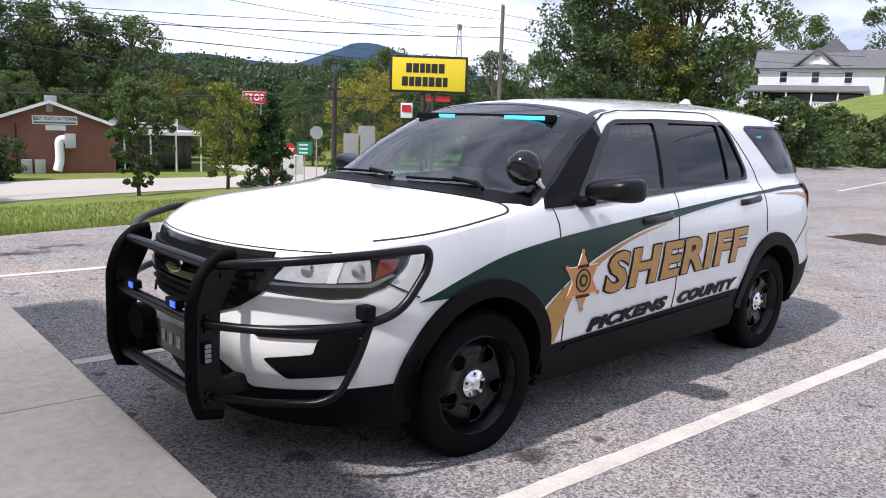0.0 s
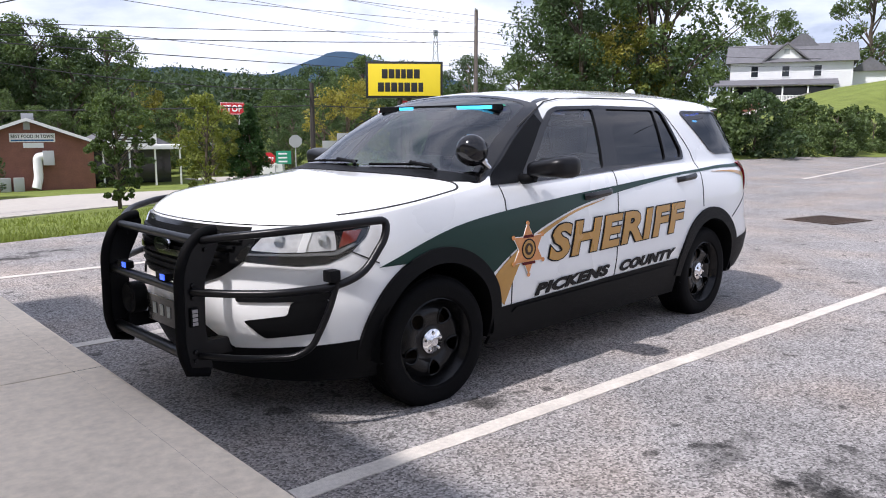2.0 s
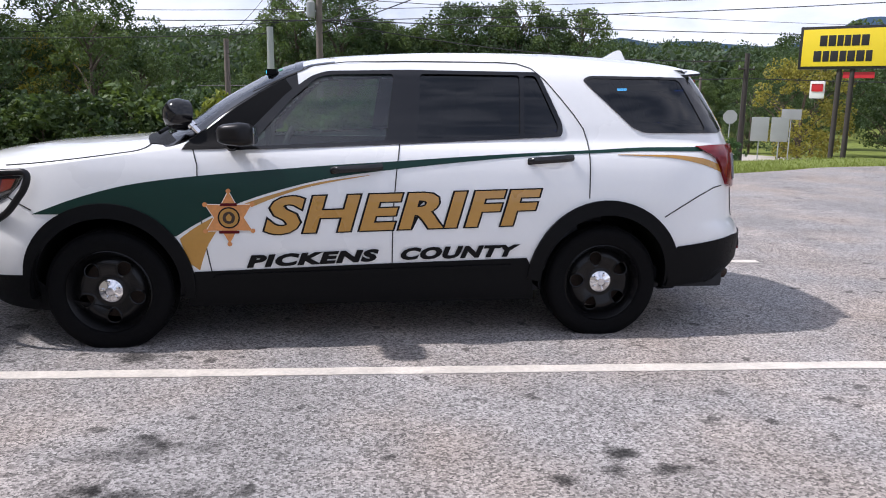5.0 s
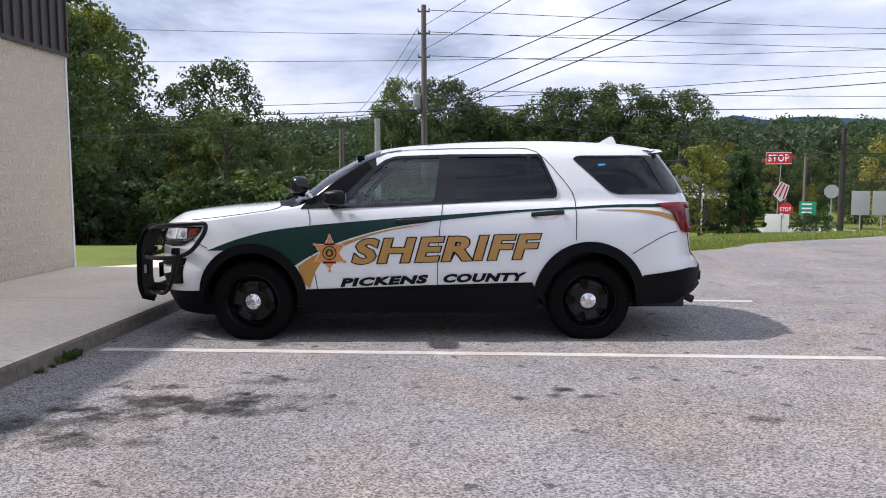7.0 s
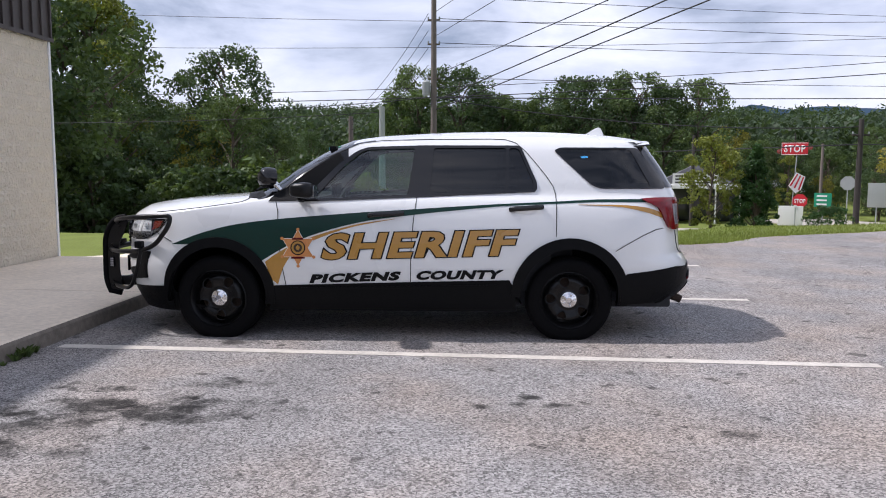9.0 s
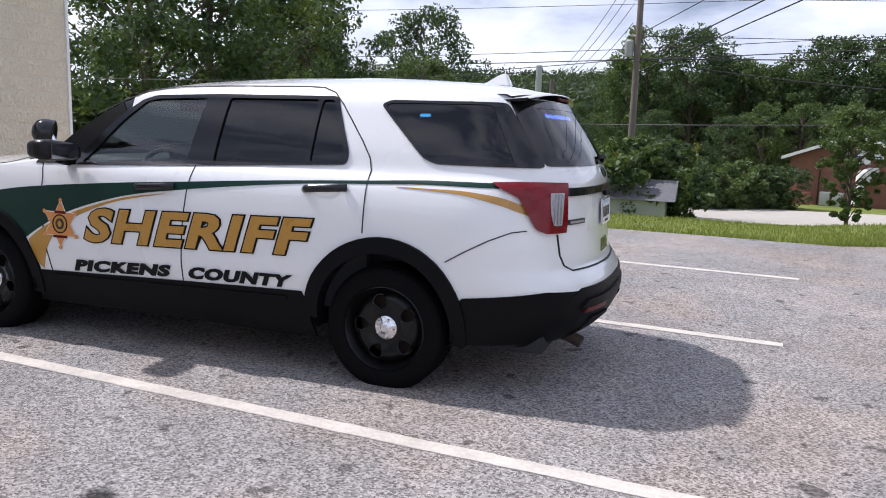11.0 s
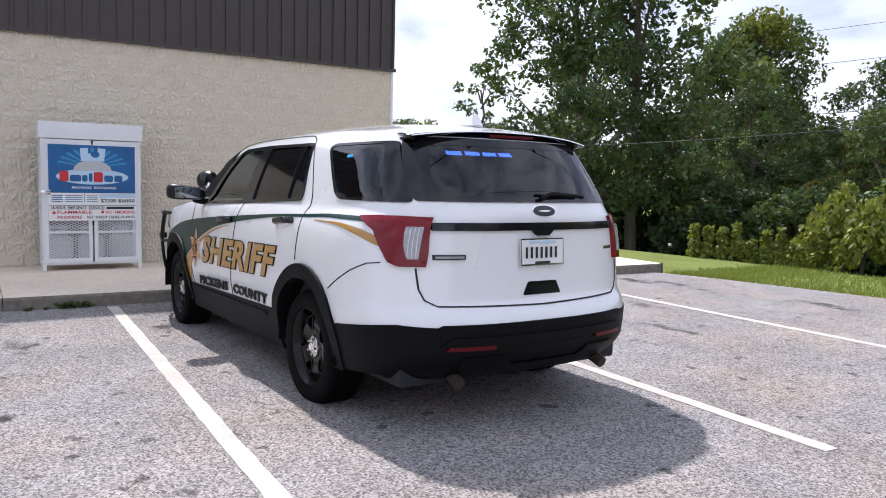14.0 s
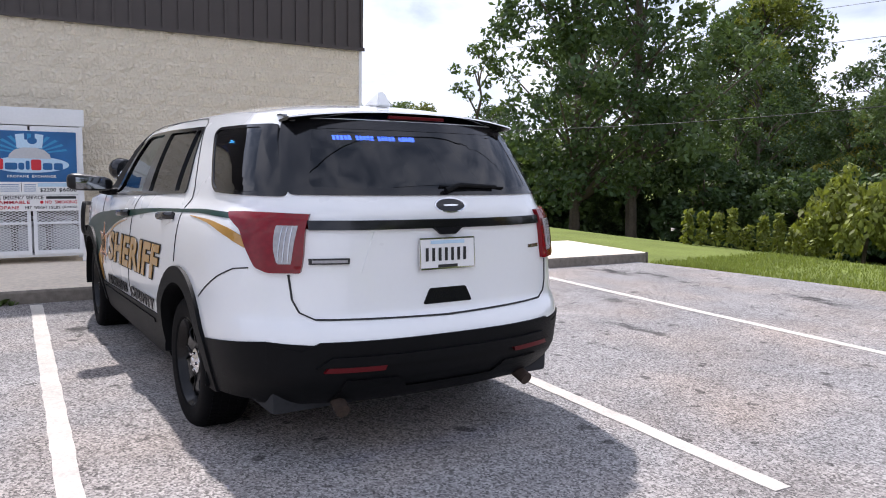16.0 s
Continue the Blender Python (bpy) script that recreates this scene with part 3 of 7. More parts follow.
def car_body():
    """The painted shell: two sides, hood and roof, nose and tail, with openings for the panes and wheels."""
    bm = bmesh.new()
    NS, NV, NU = 290, 90, 44

    def grid(at, na, nb, keep):
        g = [[None] * (nb + 1) for _ in range(na + 1)]
        uv = {}
        for i in range(na + 1):
            for j in range(nb + 1):
                p, q = at(i / na, j / nb)
                g[i][j] = bm.verts.new(p)
                uv[g[i][j]] = q
        for i in range(na):
            for j in range(nb):
                c = (g[i][j], g[i + 1][j], g[i + 1][j + 1], g[i][j + 1])
                if keep([uv[v] for v in c]):
                    bm.faces.new(c)

    def side_at(sign):
        def at(s, v):
            zf, zr = SILL + v * (ZF - SILL), SILL + v * (ZR - SILL)
            x = (1 - s) * (FX + CUT * (NOSE(zf) - FX)) + s * (RX + (XR1 - RX) / (TAIL(ZR) - RX) * (TAIL(zr) - RX))
            z = SILL + v * (EDGE(min(max(x, XF1), XR1)) - SILL) if v < 1 else EDGE(min(max(x, XF1), XR1))
            return (x, sign * width(x, z), z), (x, z)
        return at

    def keep_side(qs):
        if all(near_hub(x, z, 0.43) for x, z in qs) or all(z < 0.40 for x, z in qs):
            return False
        if max(z for x, z in qs) < 1.12:
            return True
        if any(inside(q, poly) for q in qs for poly in (WIN_F, WIN_R, WIN_V, QUARTER_IN)):
            return False
        return not any(all(inside(q, poly) for q in qs) for poly in (DLO, QUARTER))

    for sign in (-1, 1):
        grid(side_at(sign), NS, NV, keep_side)

    def top_at(s, w):
        u = 2 * w - 1
        u = math.copysign(abs(u) ** 0.8, u)
        f0, r0 = front_x(0, ZF), rear_x(0, ZR)
        xc = f0 + s * (r0 - f0)
        return top(xc, u, 0), (xc, u)
    grid(top_at, NS, NU, lambda qs: not all(inside(q, WIND) for q in qs))

    def end_at(f, wid, zt):
        def at(v, w):
            u = 2 * w - 1
            z = SILL + v * (zt - SILL)
            y = u * wid(z)
            return (f(y, z), y, z), (y, z)
        return at
    grid(end_at(front_x, lambda z: width(FX + CUT * (NOSE(z) - FX), z), ZF), NV, 40, lambda qs: not all(z < 0.38 for y, z in qs))
    kr = (XR1 - RX) / (TAIL(ZR) - RX)
    grid(end_at(rear_x, lambda z: width(RX + kr * (TAIL(z) - RX), z), ZR), NV, 40, lambda qs: not (all(inside(q, REARWIN) for q in qs) or all(z < 0.42 for y, z in qs)))
    bmesh.ops.remove_doubles(bm, verts=bm.verts, dist=0.004)
    bmesh.ops.recalc_face_normals(bm, faces=bm.faces)
    for f in bm.faces:
        c = f.calc_center_median()
        f.material_index = 1 if -0.97 < c.x < -0.37 and c.z > 1.155 and abs(c.y) > 0.60 and c.z > EDGE(c.x) - 0.10 else 0
    return bm


suv = thing("police_suv", "white sheriff SUV with green and gold stripes parked at kerb", "police car")
body = part("body", car_body(), [PAINT, BLACK_GLOSS], suv, "glossy white painted body shell")
body.data.set_sharp_from_angle(angle=radians(60))


def arc(cx, cz, r, a0, a1, n=28):
    return [(cx + r * math.cos(radians(a0 + (a1 - a0) * k / n)), cz + r * math.sin(radians(a0 + (a1 - a0) * k / n))) for k in range(n + 1)]


def make_wheel():
    """A wheel whose outer face looks towards -y, about its own hub."""
    w = thing("wheel", "", "")
    tyre = [(0.228, 0.10), (0.245, 0.118), (0.290, 0.124), (0.322, 0.120), (0.340, 0.104), (0.346, 0.085), (0.3475, 0.04), (0.3475, -0.04), (0.346, -0.085), (0.340, -0.104), (0.322, -0.120), (0.290, -0.124), (0.245, -0.118), (0.228, -0.10)]
    part("tyre", lathe(tyre, 72), RUBBER, w, "black rubber tyre")
    tread = bmesh.new()
    for k in range(72):
        a = 2 * math.pi * k / 72
        for y0, y1, sh in ((-0.082, -0.045, 0.0), (-0.036, -0.002, 0.5), (0.006, 0.040, 0.0), (0.048, 0.084, 0.5)):
            add_box(tread, 0.343, 0.350, y0, y1, -0.0125, 0.0125, 0, Matrix.Rotation(a + sh * 2 * math.pi / 72, 4, "Y"))
    part("tread", tread, RUBBER, w, smooth=False)
    # rim: barrel, lip and a dished disc with five oval openings
    rim = lathe([(0.205, 0.09), (0.205, -0.06), (0.220, -0.085), (0.233, -0.098), (0.238, -0.108), (0.231, -0.112), (0.222, -0.100), (0.210, -0.075), (0.200, -0.055), (0.198, 0.09)], 72)
    disc_z = curve([(0.0, -0.070), (0.06, -0.068), (0.085, -0.062), (0.12, -0.072), (0.155, -0.078), (0.185, -0.062), (0.206, -0.045)])
    N, RS = 120, [0.055 + 0.0101 * k for k in range(16)]

    def open_at(r, th):
        best = min(abs((th - k * 72 + 180) % 360 - 180) for k in range(5))
        da, dr = radians(best) * r / (0.024 + 0.22 * (r - 0.075)), (r - 0.145) / 0.043
        return da ** 2.6 + abs(dr) ** 2.6 < 1
    for sheet_off in (0.0, 0.012):
        rows = [[rim.verts.new((r * math.cos(2 * math.pi * k / N), disc_z(r) + sheet_off, r * math.sin(2 * math.pi * k / N))) for k in range(N)] for r in RS]
        for i in range(len(RS) - 1):
            for k in range(N):
                if not open_at((RS[i] + RS[i + 1]) / 2, (k + 0.5) * 360 / N):
                    rim.faces.new((rows[i][k], rows[i][(k + 1) % N], rows[i + 1][(k + 1) % N], rows[i + 1][k]))
    for k in range(5):
        a = 2 * math.pi * k / 5
        lip = [(0.145 + 0.044 * math.sin(t), (0.040 + 0.010 * math.sin(t)) * math.cos(t)) for t in (2 * math.pi * j / 28 for j in range(28))]
        add_tube(rim, [((r * math.cos(a) - s * math.sin(a)), disc_z(r) - 0.001, (r * math.sin(a) + s * math.cos(a))) for r, s in lip], 0.006, 6, closed=True)
    part("rim", rim, RIM_MAT, w, "black steel rim with five openings")
    part("brake_disc", lathe([(0.0, 0.0), (0.17, 0.0), (0.17, 0.025), (0.0, 0.025)], 40), RUST, w)
    cap = lathe([(0.0, -0.096), (0.022, -0.095), (0.030, -0.088), (0.052, -0.084), (0.066, -0.076), (0.070, -0.062), (0.070, -0.05)], 40)
    cap_ob = part("hub_cap", cap, CHROME, w, "chrome centre cap")
    for k in range(5):
        a = 2 * math.pi * (k + 0.5) / 5
        nut = lathe([(0.0, -0.016), (0.008, -0.014), (0.011, 0.0), (0.011, 0.014)], 10)
        bmesh.ops.translate(nut, vec=(0.047 * math.cos(a), -0.079, 0.047 * math.sin(a)), verts=nut.verts)
        part("wheel_nut", nut, CHROME, cap_ob)
    return w


first = make_wheel()
first.parent = suv
first.matrix_basis = pose(HUBS[0][0], -0.83, HUB_Z, 0, 14, -3)
for (hx, hz), y, tz in ((HUBS[1], -0.83, 0), (HUBS[0], 0.83, 175), (HUBS[1], 0.83, 180)):
    o = copy_thing(first, pose(hx, y, HUB_Z, 0, 40, tz))
    o.parent = suv

for sign in (-1, 1):
    sd = side(sign)
    for i, (hx, hz) in enumerate(HUBS):
        a0, a1 = (12, 172) if i == 0 else (-2, 166)
        ri, ro = 0.392, 0.468 if i == 0 else 0.475
        outer = [(x, max(z, 0.29)) for x, z in arc(hx, hz + 0.015, ro, a0 - 22, a1 + 14)]
        inner = [(x, max(z, 0.29)) for x, z in arc(hx, hz + 0.01, ri, a0 - 24, a1 + 16)]
        part("wheel_arch_trim", sheet(outer + inner[::-1], sd, step=0.04, lift=0.019, skirt=0.055), BLACK_PLASTIC, suv, "black plastic wheel arch trim")
        well = bmesh.new()
        ring = arc(hx, hz, 0.41, -20, 200, 24)
        a_ = [well.verts.new((x, sign * 0.965, max(z, 0.31))) for x, z in ring]
        b_ = [well.verts.new((x, sign * 0.50, max(z, 0.31))) for x, z in ring]
        for k in range(len(ring) - 1):
            well.faces.new((a_[k], a_[k + 1], b_[k + 1], b_[k]))
        well.faces.new(b_)
        part("wheel_well_liner", well, BLACK_PLASTIC, suv)
    # black lower door cladding with a pressed line, and the sill
    part("rocker_panel", sheet([(-1.01, 0.236), (-0.955, 0.448), (0.155, 0.484), (0.955, 0.505), (0.985, 0.45), (1.02, 0.236)], sd, step=0.08, lift=0.010, skirt=0.02), BLACK_PLASTIC, suv, "black plastic lower door cladding")
    part("sill_moulding", sheet([(-0.86, 0.405), (-0.83, 0.432), (0.86, 0.468), (0.865, 0.446)], sd, step=0.08, lift=0.018, skirt=0.01), BLACK_PLASTIC, suv)
    # side glass
    trim = part("window_trim", sheet(DLO, sd, holes=[WIN_F, WIN_R, WIN_V], step=0.05, lift=0.009, skirt=0.025), BLACK_GLOSS, suv, "black window surround and pillars")
    part("front_door_window", sheet(WIN_F, sd, step=0.06, lift=-0.004, skirt=0), CLEAR, suv, "lightly tinted front door glass").visible_shadow = False
    part("rear_door_window", sheet(WIN_R, sd, step=0.06, lift=-0.004, skirt=0), TINT, suv, "dark privacy glass")
    part("rear_door_vent_window", sheet(WIN_V, sd, step=0.06, lift=-0.004, skirt=0), TINT, suv, "dark privacy glass")
    part("quarter_window_trim", sheet(QUARTER, sd, holes=[QUARTER_IN], step=0.05, lift=0.009, skirt=0.025), BLACK_GLOSS, suv)
    part("quarter_window", sheet(QUARTER_IN, sd, step=0.06, lift=0.004, skirt=0), TINT, suv, "dark privacy glass")
    # door shuts
    for path in ([(-0.945, 1.15), (-0.918, 1.05), (-0.916, 0.90), (-0.905, 0.76), (-0.880, 0.58), (-0.850, 0.38), (-0.838, 0.245)],
                 [(0.205, 1.18), (0.180, 1.0), (0.162, 0.80), (0.156, 0.60), (0.156, 0.245)],
                 [(-0.62, 1.45), (-0.42, 1.545), (-0.28, 1.602), (-0.10, 1.628), (0.265, 1.640), (0.80, 1.645), (0.925, 1.640), (1.010, 1.612), (1.085, 1.545), (1.165, 1.450), (1.248, 1.346), (1.305, 1.260), (1.325, 1.190), (1.326, 1.05), (1.324, 0.86)],
                 [(1.800, 0.745), (1.90, 0.805), (2.02, 0.870), (2.130, 0.916), (2.20, 0.925)],
                 [(-1.98, 0.885), (-1.92, 0.86), (-1.80, 0.80)]):
        part("panel_gap", sheet(strip(path, 0.006), sd, step=0.05, lift=0.0035, skirt=0.006), GAP, suv)
    for x0, x1, z in ((-0.182, 0.095, 1.032), (0.956, 1.216, 1.085)):
        cup = ellipse((x0 + x1) / 2, z - 0.004, (x1 - x0) / 2 * 0.62, 0.040)
        part("handle_recess", sheet(cup, sd, step=0.05, lift=0.002, skirt=0.004), PAINT if x0 > 0 else WHITE_VINYL, suv)
        path = [(x0, sign * (width(x0, z) + 0.004), z - 0.010), (x0 + 0.03, sign * (width(x0, z) + 0.036), z - 0.004), (x1 - 0.05, sign * (width(x1, z) + 0.036), z + 0.006), (x1, sign * (width(x1, z) + 0.006), z + 0.008)]
        hb = tube(rounded(path, 0.05), 0.017, 10)
        for v in hb.verts:
            v.co.z = z + (v.co.z - z) * 1.25
        part("door_handle", hb, BLACK_GLOSS, suv, "black door handle")
    # mirror
    mx, my, mz = -0.68, sign * 1.065, 1.214
    mir = bmesh.new()
    bmesh.ops.create_uvsphere(mir, u_segments=36, v_segments=22, radius=1)
    for v in mir.verts:
        q = v.co.normalized()
        k = (abs(q.x) ** 4 + abs(q.y) ** 4 + abs(q.z) ** 4) ** -0.25
        q = q * k
        out = sign * q.y
        back = 0.80 + 0.20 * min(max((q.x + 1) / 1.2, 0), 1)
        high = (0.066 + 0.010 * out) * back * (0.78 if q.z < 0 else 1.0)
        v.co = (mx + 0.100 * q.x, my + sign * 0.02 + 0.155 * q.y * back, mz + high * q.z + 0.010 * out)
    mirror = part("side_mirror", mir, BLACK_STEEL, suv, "black side mirror housing")
    add = tube(rounded([(-0.68, sign * 0.86, 1.155), (-0.74, sign * 0.93, 1.150), (-0.72, sign * 1.0, 1.168)], 0.04), 0.030, 10)
    part("mirror_arm", add, BLACK_PLASTIC, mirror)
    gl = box(0.090, 0.101, -0.105, 0.095, -0.038, 0.05, 0.003)
    bmesh.ops.translate(gl, vec=(mx, my + sign * 0.02, mz), verts=gl.verts)
    part("mirror_glass", gl, MIRROR, mirror)
    # A-pillar and cowl trim
    part("pillar_trim", sheet([(-1.00, 1.130), *[(x, EDGE(x) - 0.003) for x in (-0.98, -0.84, -0.70, -0.57, -0.44)], (-0.40, 1.47), (-0.66, 1.175), (-0.78, 1.135)], sd, step=0.05, lift=0.007, skirt=0.012), BLACK_PLASTIC, suv, "black front pillar trim")
    # head lamp, wrapping round the corner: angle, height
    hc = nose_corner(sign)
    lamp = soft_outline([(29, 0.822), (33, 0.90), (37, 0.958), (52, 0.978), (70.5, 0.985), (69.5, 0.935), (65, 0.860), (58, 0.812), (50, 0.803), (40, 0.812)], 0.9)
    base = part("headlight", sheet(lamp, hc, step=(3, 0.03), lift=0.003, skirt=0.012), BLACK_GLOSS, suv, "clear headlamp with silver reflectors and amber side marker")
    part("reflector", sheet(soft_outline([(34, 0.872), (38, 0.945), (50, 0.962), (60, 0.962), (61, 0.875), (44, 0.865)], 0.8), hc, step=(3, 0.03), lift=0.007, skirt=0.004), LAMP_SILVER, base)
    part("light_strip", sheet([(33, 0.848), (33.5, 0.858), (60, 0.866), (66, 0.905), (67, 0.90), (61, 0.852)], hc, step=(3, 0.03), lift=0.010, skirt=0.004), LAMP_BEZEL, base)
    part("side_marker", sheet([(61.5, 0.885), (62.5, 0.962), (68, 0.966), (66.5, 0.915)], hc, step=(3, 0.03), lift=0.009, skirt=0.004), AMBER, base, "amber side reflector")
    part("divider", sheet([(49, 0.868), (50.5, 0.96), (53, 0.96), (51.5, 0.868)], hc, step=(3, 0.03), lift=0.011, skirt=0.006), WHITE_METAL, base)
    for th, zc in ((43, 0.912), (56.5, 0.915)):
        bulb = lathe([(0.0, -0.012), (0.020, -0.008), (0.030, 0.004), (0.034, 0.012)], 20, "x")
        p = Vector(hc(th, zc, 0.006))
        bmesh.ops.transform(bulb, matrix=Matrix.Translation(p) @ Matrix.Rotation(-sign * radians(th * 0.55), 4, "Z"), verts=bulb.verts)
        part("projector_lens", bulb, LENS, base)
    part("headlight_cover", sheet(lamp, hc, step=(3, 0.03), lift=0.022, skirt=0.016), LENS, base, "clear plastic lens").visible_shadow = False
    # fog-lamp recess with a white blade between two black pockets
    fogc = lambda y, z, off: (front_x(y, z) - off, sign * y, z)
    part("fog_pocket", sheet(soft_outline([(0.505, 0.668), (0.86, 0.712), (0.845, 0.640), (0.515, 0.625)], 0.015), fogc, step=0.03, lift=0.012, skirt=0.014), BLACK_PLASTIC, suv, "black bumper pocket")
    part("fog_pocket", sheet(soft_outline([(0.545, 0.535), (0.725, 0.570), (0.74, 0.636), (0.845, 0.642), (0.815, 0.482), (0.62, 0.450)], 0.015), fogc, step=0.03, lift=0.010, skirt=0.012), BLACK_PLASTIC, suv)
    # tail lamp round the rear corner
    tc = tail_corner(sign)
    tail = soft_outline([(39.3, 0.985), (40.3, 1.168), (56, 1.172), (68, 1.172), (77, 1.166), (74, 1.140), (66, 1.092), (61.5, 1.01), (57, 0.932), (52, 0.910), (40.0, 0.910)], 0.8)
    tl = part("tail_light", sheet(tail, tc, step=(2.5, 0.03), lift=0.022, skirt=0.035), RED_LENS, suv, "red tail lamp with a clear reversing lens")
    part("reversing_lens", sheet(soft_outline([(43.2, 0.950), (42.6, 1.118), (51.0, 1.118), (50.2, 1.02), (48.4, 0.950)], 0.7), tc, step=(2.5, 0.03), lift=0.026, skirt=0.004), LENS_GREY, tl, "clear silver reversing lens")
    for th in (44.2, 46.0, 47.8):
        part("lamp_rib", sheet([(th, 0.958), (th, 1.112), (th + 0.5, 1.112), (th + 0.5, 0.958)], tc, step=(2.5, 0.03), lift=0.029, skirt=0.004), LAMP_BEZEL, tl)
    # black glass wrapping from the quarter window to the rear window
    def tail_angle(test):
        return next((k * 0.5 for k in range(20, 176) if test(tc(k * 0.5, zc, 0))), 88.0)
    inner_edge, outer_edge = [], []
    for k in range(8):
        zc = 1.262 + k * 0.325 / 7
        yw = 0.70 - 0.115 * (zc - 1.25) / 0.35 - 0.02
        xq = 2.245 - 0.21 * (zc - 1.258) / 0.33 - 0.02
        inner_edge.append((tail_angle(lambda p: abs(p[1]) > yw), zc))
        outer_edge.append((tail_angle(lambda p: p[0] < xq), zc))
    part("rear_pillar_trim", sheet(inner_edge + outer_edge[::-1], tc, step=(4, 0.04), lift=0.0065, skirt=0.01), BLACK_GLOSS, suv, "gloss black rear pillar")

# hood edge, cowl and wipers
for path in ([(-2.16, -0.945), (-1.98, -0.968), (-1.65, -0.982), (-1.38, -0.975), (-1.30, -0.90), (-1.285, -0.6), (-1.30, 0.0), (-1.285, 0.6), (-1.30, 0.90), (-1.38, 0.975), (-1.65, 0.982), (-1.98, 0.968), (-2.16, 0.945)],):
    part("hood_gap", sheet(strip([(p.x, p.y) for p in rounded([(a, b, 0) for a, b in path], 0.14)], 0.010), top, step=0.03, lift=0.0035, skirt=0.006), GAP, suv)
part("cowl", sheet([(-1.295, -0.86), (-1.31, 0), (-1.295, 0.86), (-1.215, 0.97), (-1.16, 0.93), (-1.19, 0.5), (-1.20, 0), (-1.19, -0.5), (-1.16, -0.93), (-1.215, -0.97)], top, step=0.05, lift=0.005, skirt=0.01), BLACK_PLASTIC, suv, "black plastic scuttle panel")
part("windscreen_border", sheet(WIND, top, holes=[WIND_IN], step=0.05, lift=0.004, skirt=0.012), BLACK_GLOSS, suv, "black windscreen surround")
wind = part("windscreen", sheet(WIND_IN, top, step=0.07, lift=0.002, skirt=0), CLEAR, suv, "windscreen glass")
wind.visible_shadow = False
for u0, u1 in ((-0.72, -0.20), (-0.02, 0.62)):
    arm = [top(-1.235, u0, 0.03), top(-1.20, u0 + 0.06, 0.035), top(-1.16, (u0 + u1) / 2, 0.03)]
    wp = part("windscreen_wiper", tube(arm, 0.011, 8), BLACK_PLASTIC, suv)
    blade = [top(-1.15 - 0.03 * k / 8, u0 + 0.10 + (u1 - u0) * k / 8, 0.018) for k in range(9)]
    part("wiper_blade", tube(blade, 0.008, 6), RUBBER, wp)
part("roof_ditch", sheet(strip([(-0.44, -0.93), (-0.30, -0.905), (-0.20, -0.90)], 0.05), top, step=0.05, lift=0.004, skirt=0.006), BLACK_GLOSS, suv)

# grille
gr = lambda y, z, off: (front_x(y, z) - off, y, z)
grille = part("grille", sheet(soft_outline([(-0.60, 0.957), (-0.575, 0.87), (-0.52, 0.80), (-0.42, 0.735), (-0.29, 0.690), (0.29, 0.690), (0.42, 0.735), (0.52, 0.80), (0.575, 0.87), (0.60, 0.957)], 0.03), gr, step=0.03, lift=0.010, skirt=0.012), BLACK_PLASTIC, suv, "black grille with horizontal bars")
for zc in (0.915, 0.882, 0.849, 0.816, 0.783, 0.750, 0.720):
    half = 0.26 + 0.30 * ((zc - 0.70) / 0.25) ** 0.7
    part("grille_bar", sheet([(-half, zc - 0.007), (-half, zc + 0.007), (half, zc + 0.007), (half, zc - 0.007)], gr, step=0.05, lift=0.026, skirt=0.020), BLACK_PLASTIC, grille)
for zc in (0.898, 0.826):
    part("grille_beam", sheet(soft_outline([(-0.36, zc - 0.016), (-0.38, zc + 0.016), (0.38, zc + 0.016), (0.36, zc - 0.016)], 0.01), gr, step=0.05, lift=0.036, skirt=0.030), BLACK_GLOSS, grille)
part("hood_lip", sheet([(-0.55, 0.955), (-0.55, 0.978), (0.55, 0.978), (0.55, 0.955)], gr, step=0.05, lift=0.012, skirt=0.01), BLACK_GLOSS, suv)


def oval_badge(surface, cy, cz, ra, rb, lift, dark):
    b = part("badge", sheet(ellipse(cy, cz, ra, rb), surface, step=0.04, lift=lift, skirt=0.012), CHROME, suv, "oval badge with a bright rim")
    part("badge_face", sheet(ellipse(cy, cz, ra * 0.90, rb * 0.84), surface, step=0.04, lift=lift + 0.003, skirt=0.003), dark, b)
    part("badge_mark", sheet(ellipse(cy, cz, ra * 0.50, rb * 0.12), surface, step=0.04, lift=lift + 0.005, skirt=0.003), CHROME, b)


oval_badge(gr, 0, 0.862, 0.085, 0.036, 0.048, BLACK_GLOSS)
oval_badge(rear, 0.04, 1.204, 0.088, 0.036, 0.004, BLACK_GLOSS)
part("front_bumper_lower", sheet([(-0.90, 0.212), (-0.90, 0.40), (-0.80, 0.415), (-0.45, 0.385), (-0.20, 0.555), (0.20, 0.555), (0.45, 0.385), (0.80, 0.415), (0.90, 0.40), (0.90, 0.212)], gr, step=0.04, lift=0.006, skirt=0.01), BLACK_PLASTIC, suv, "black lower bumper")
for sign in (-1, 1):
    part("bumper_side_skirt", sheet([(-2.18, 0.212), (-2.18, 0.405), (-1.80, 0.435), (-1.83, 0.212)], side(sign), step=0.04, lift=0.006, skirt=0.01), BLACK_PLASTIC, suv)
    part("rear_bumper_side", sheet([(1.83, 0.30), (1.86, 0.52), (1.90, 0.562), (2.32, 0.612), (2.45, 0.60), (2.45, 0.33)], side(sign), step=0.03, lift=0.008, skirt=0.012), BLACK_PLASTIC, suv)

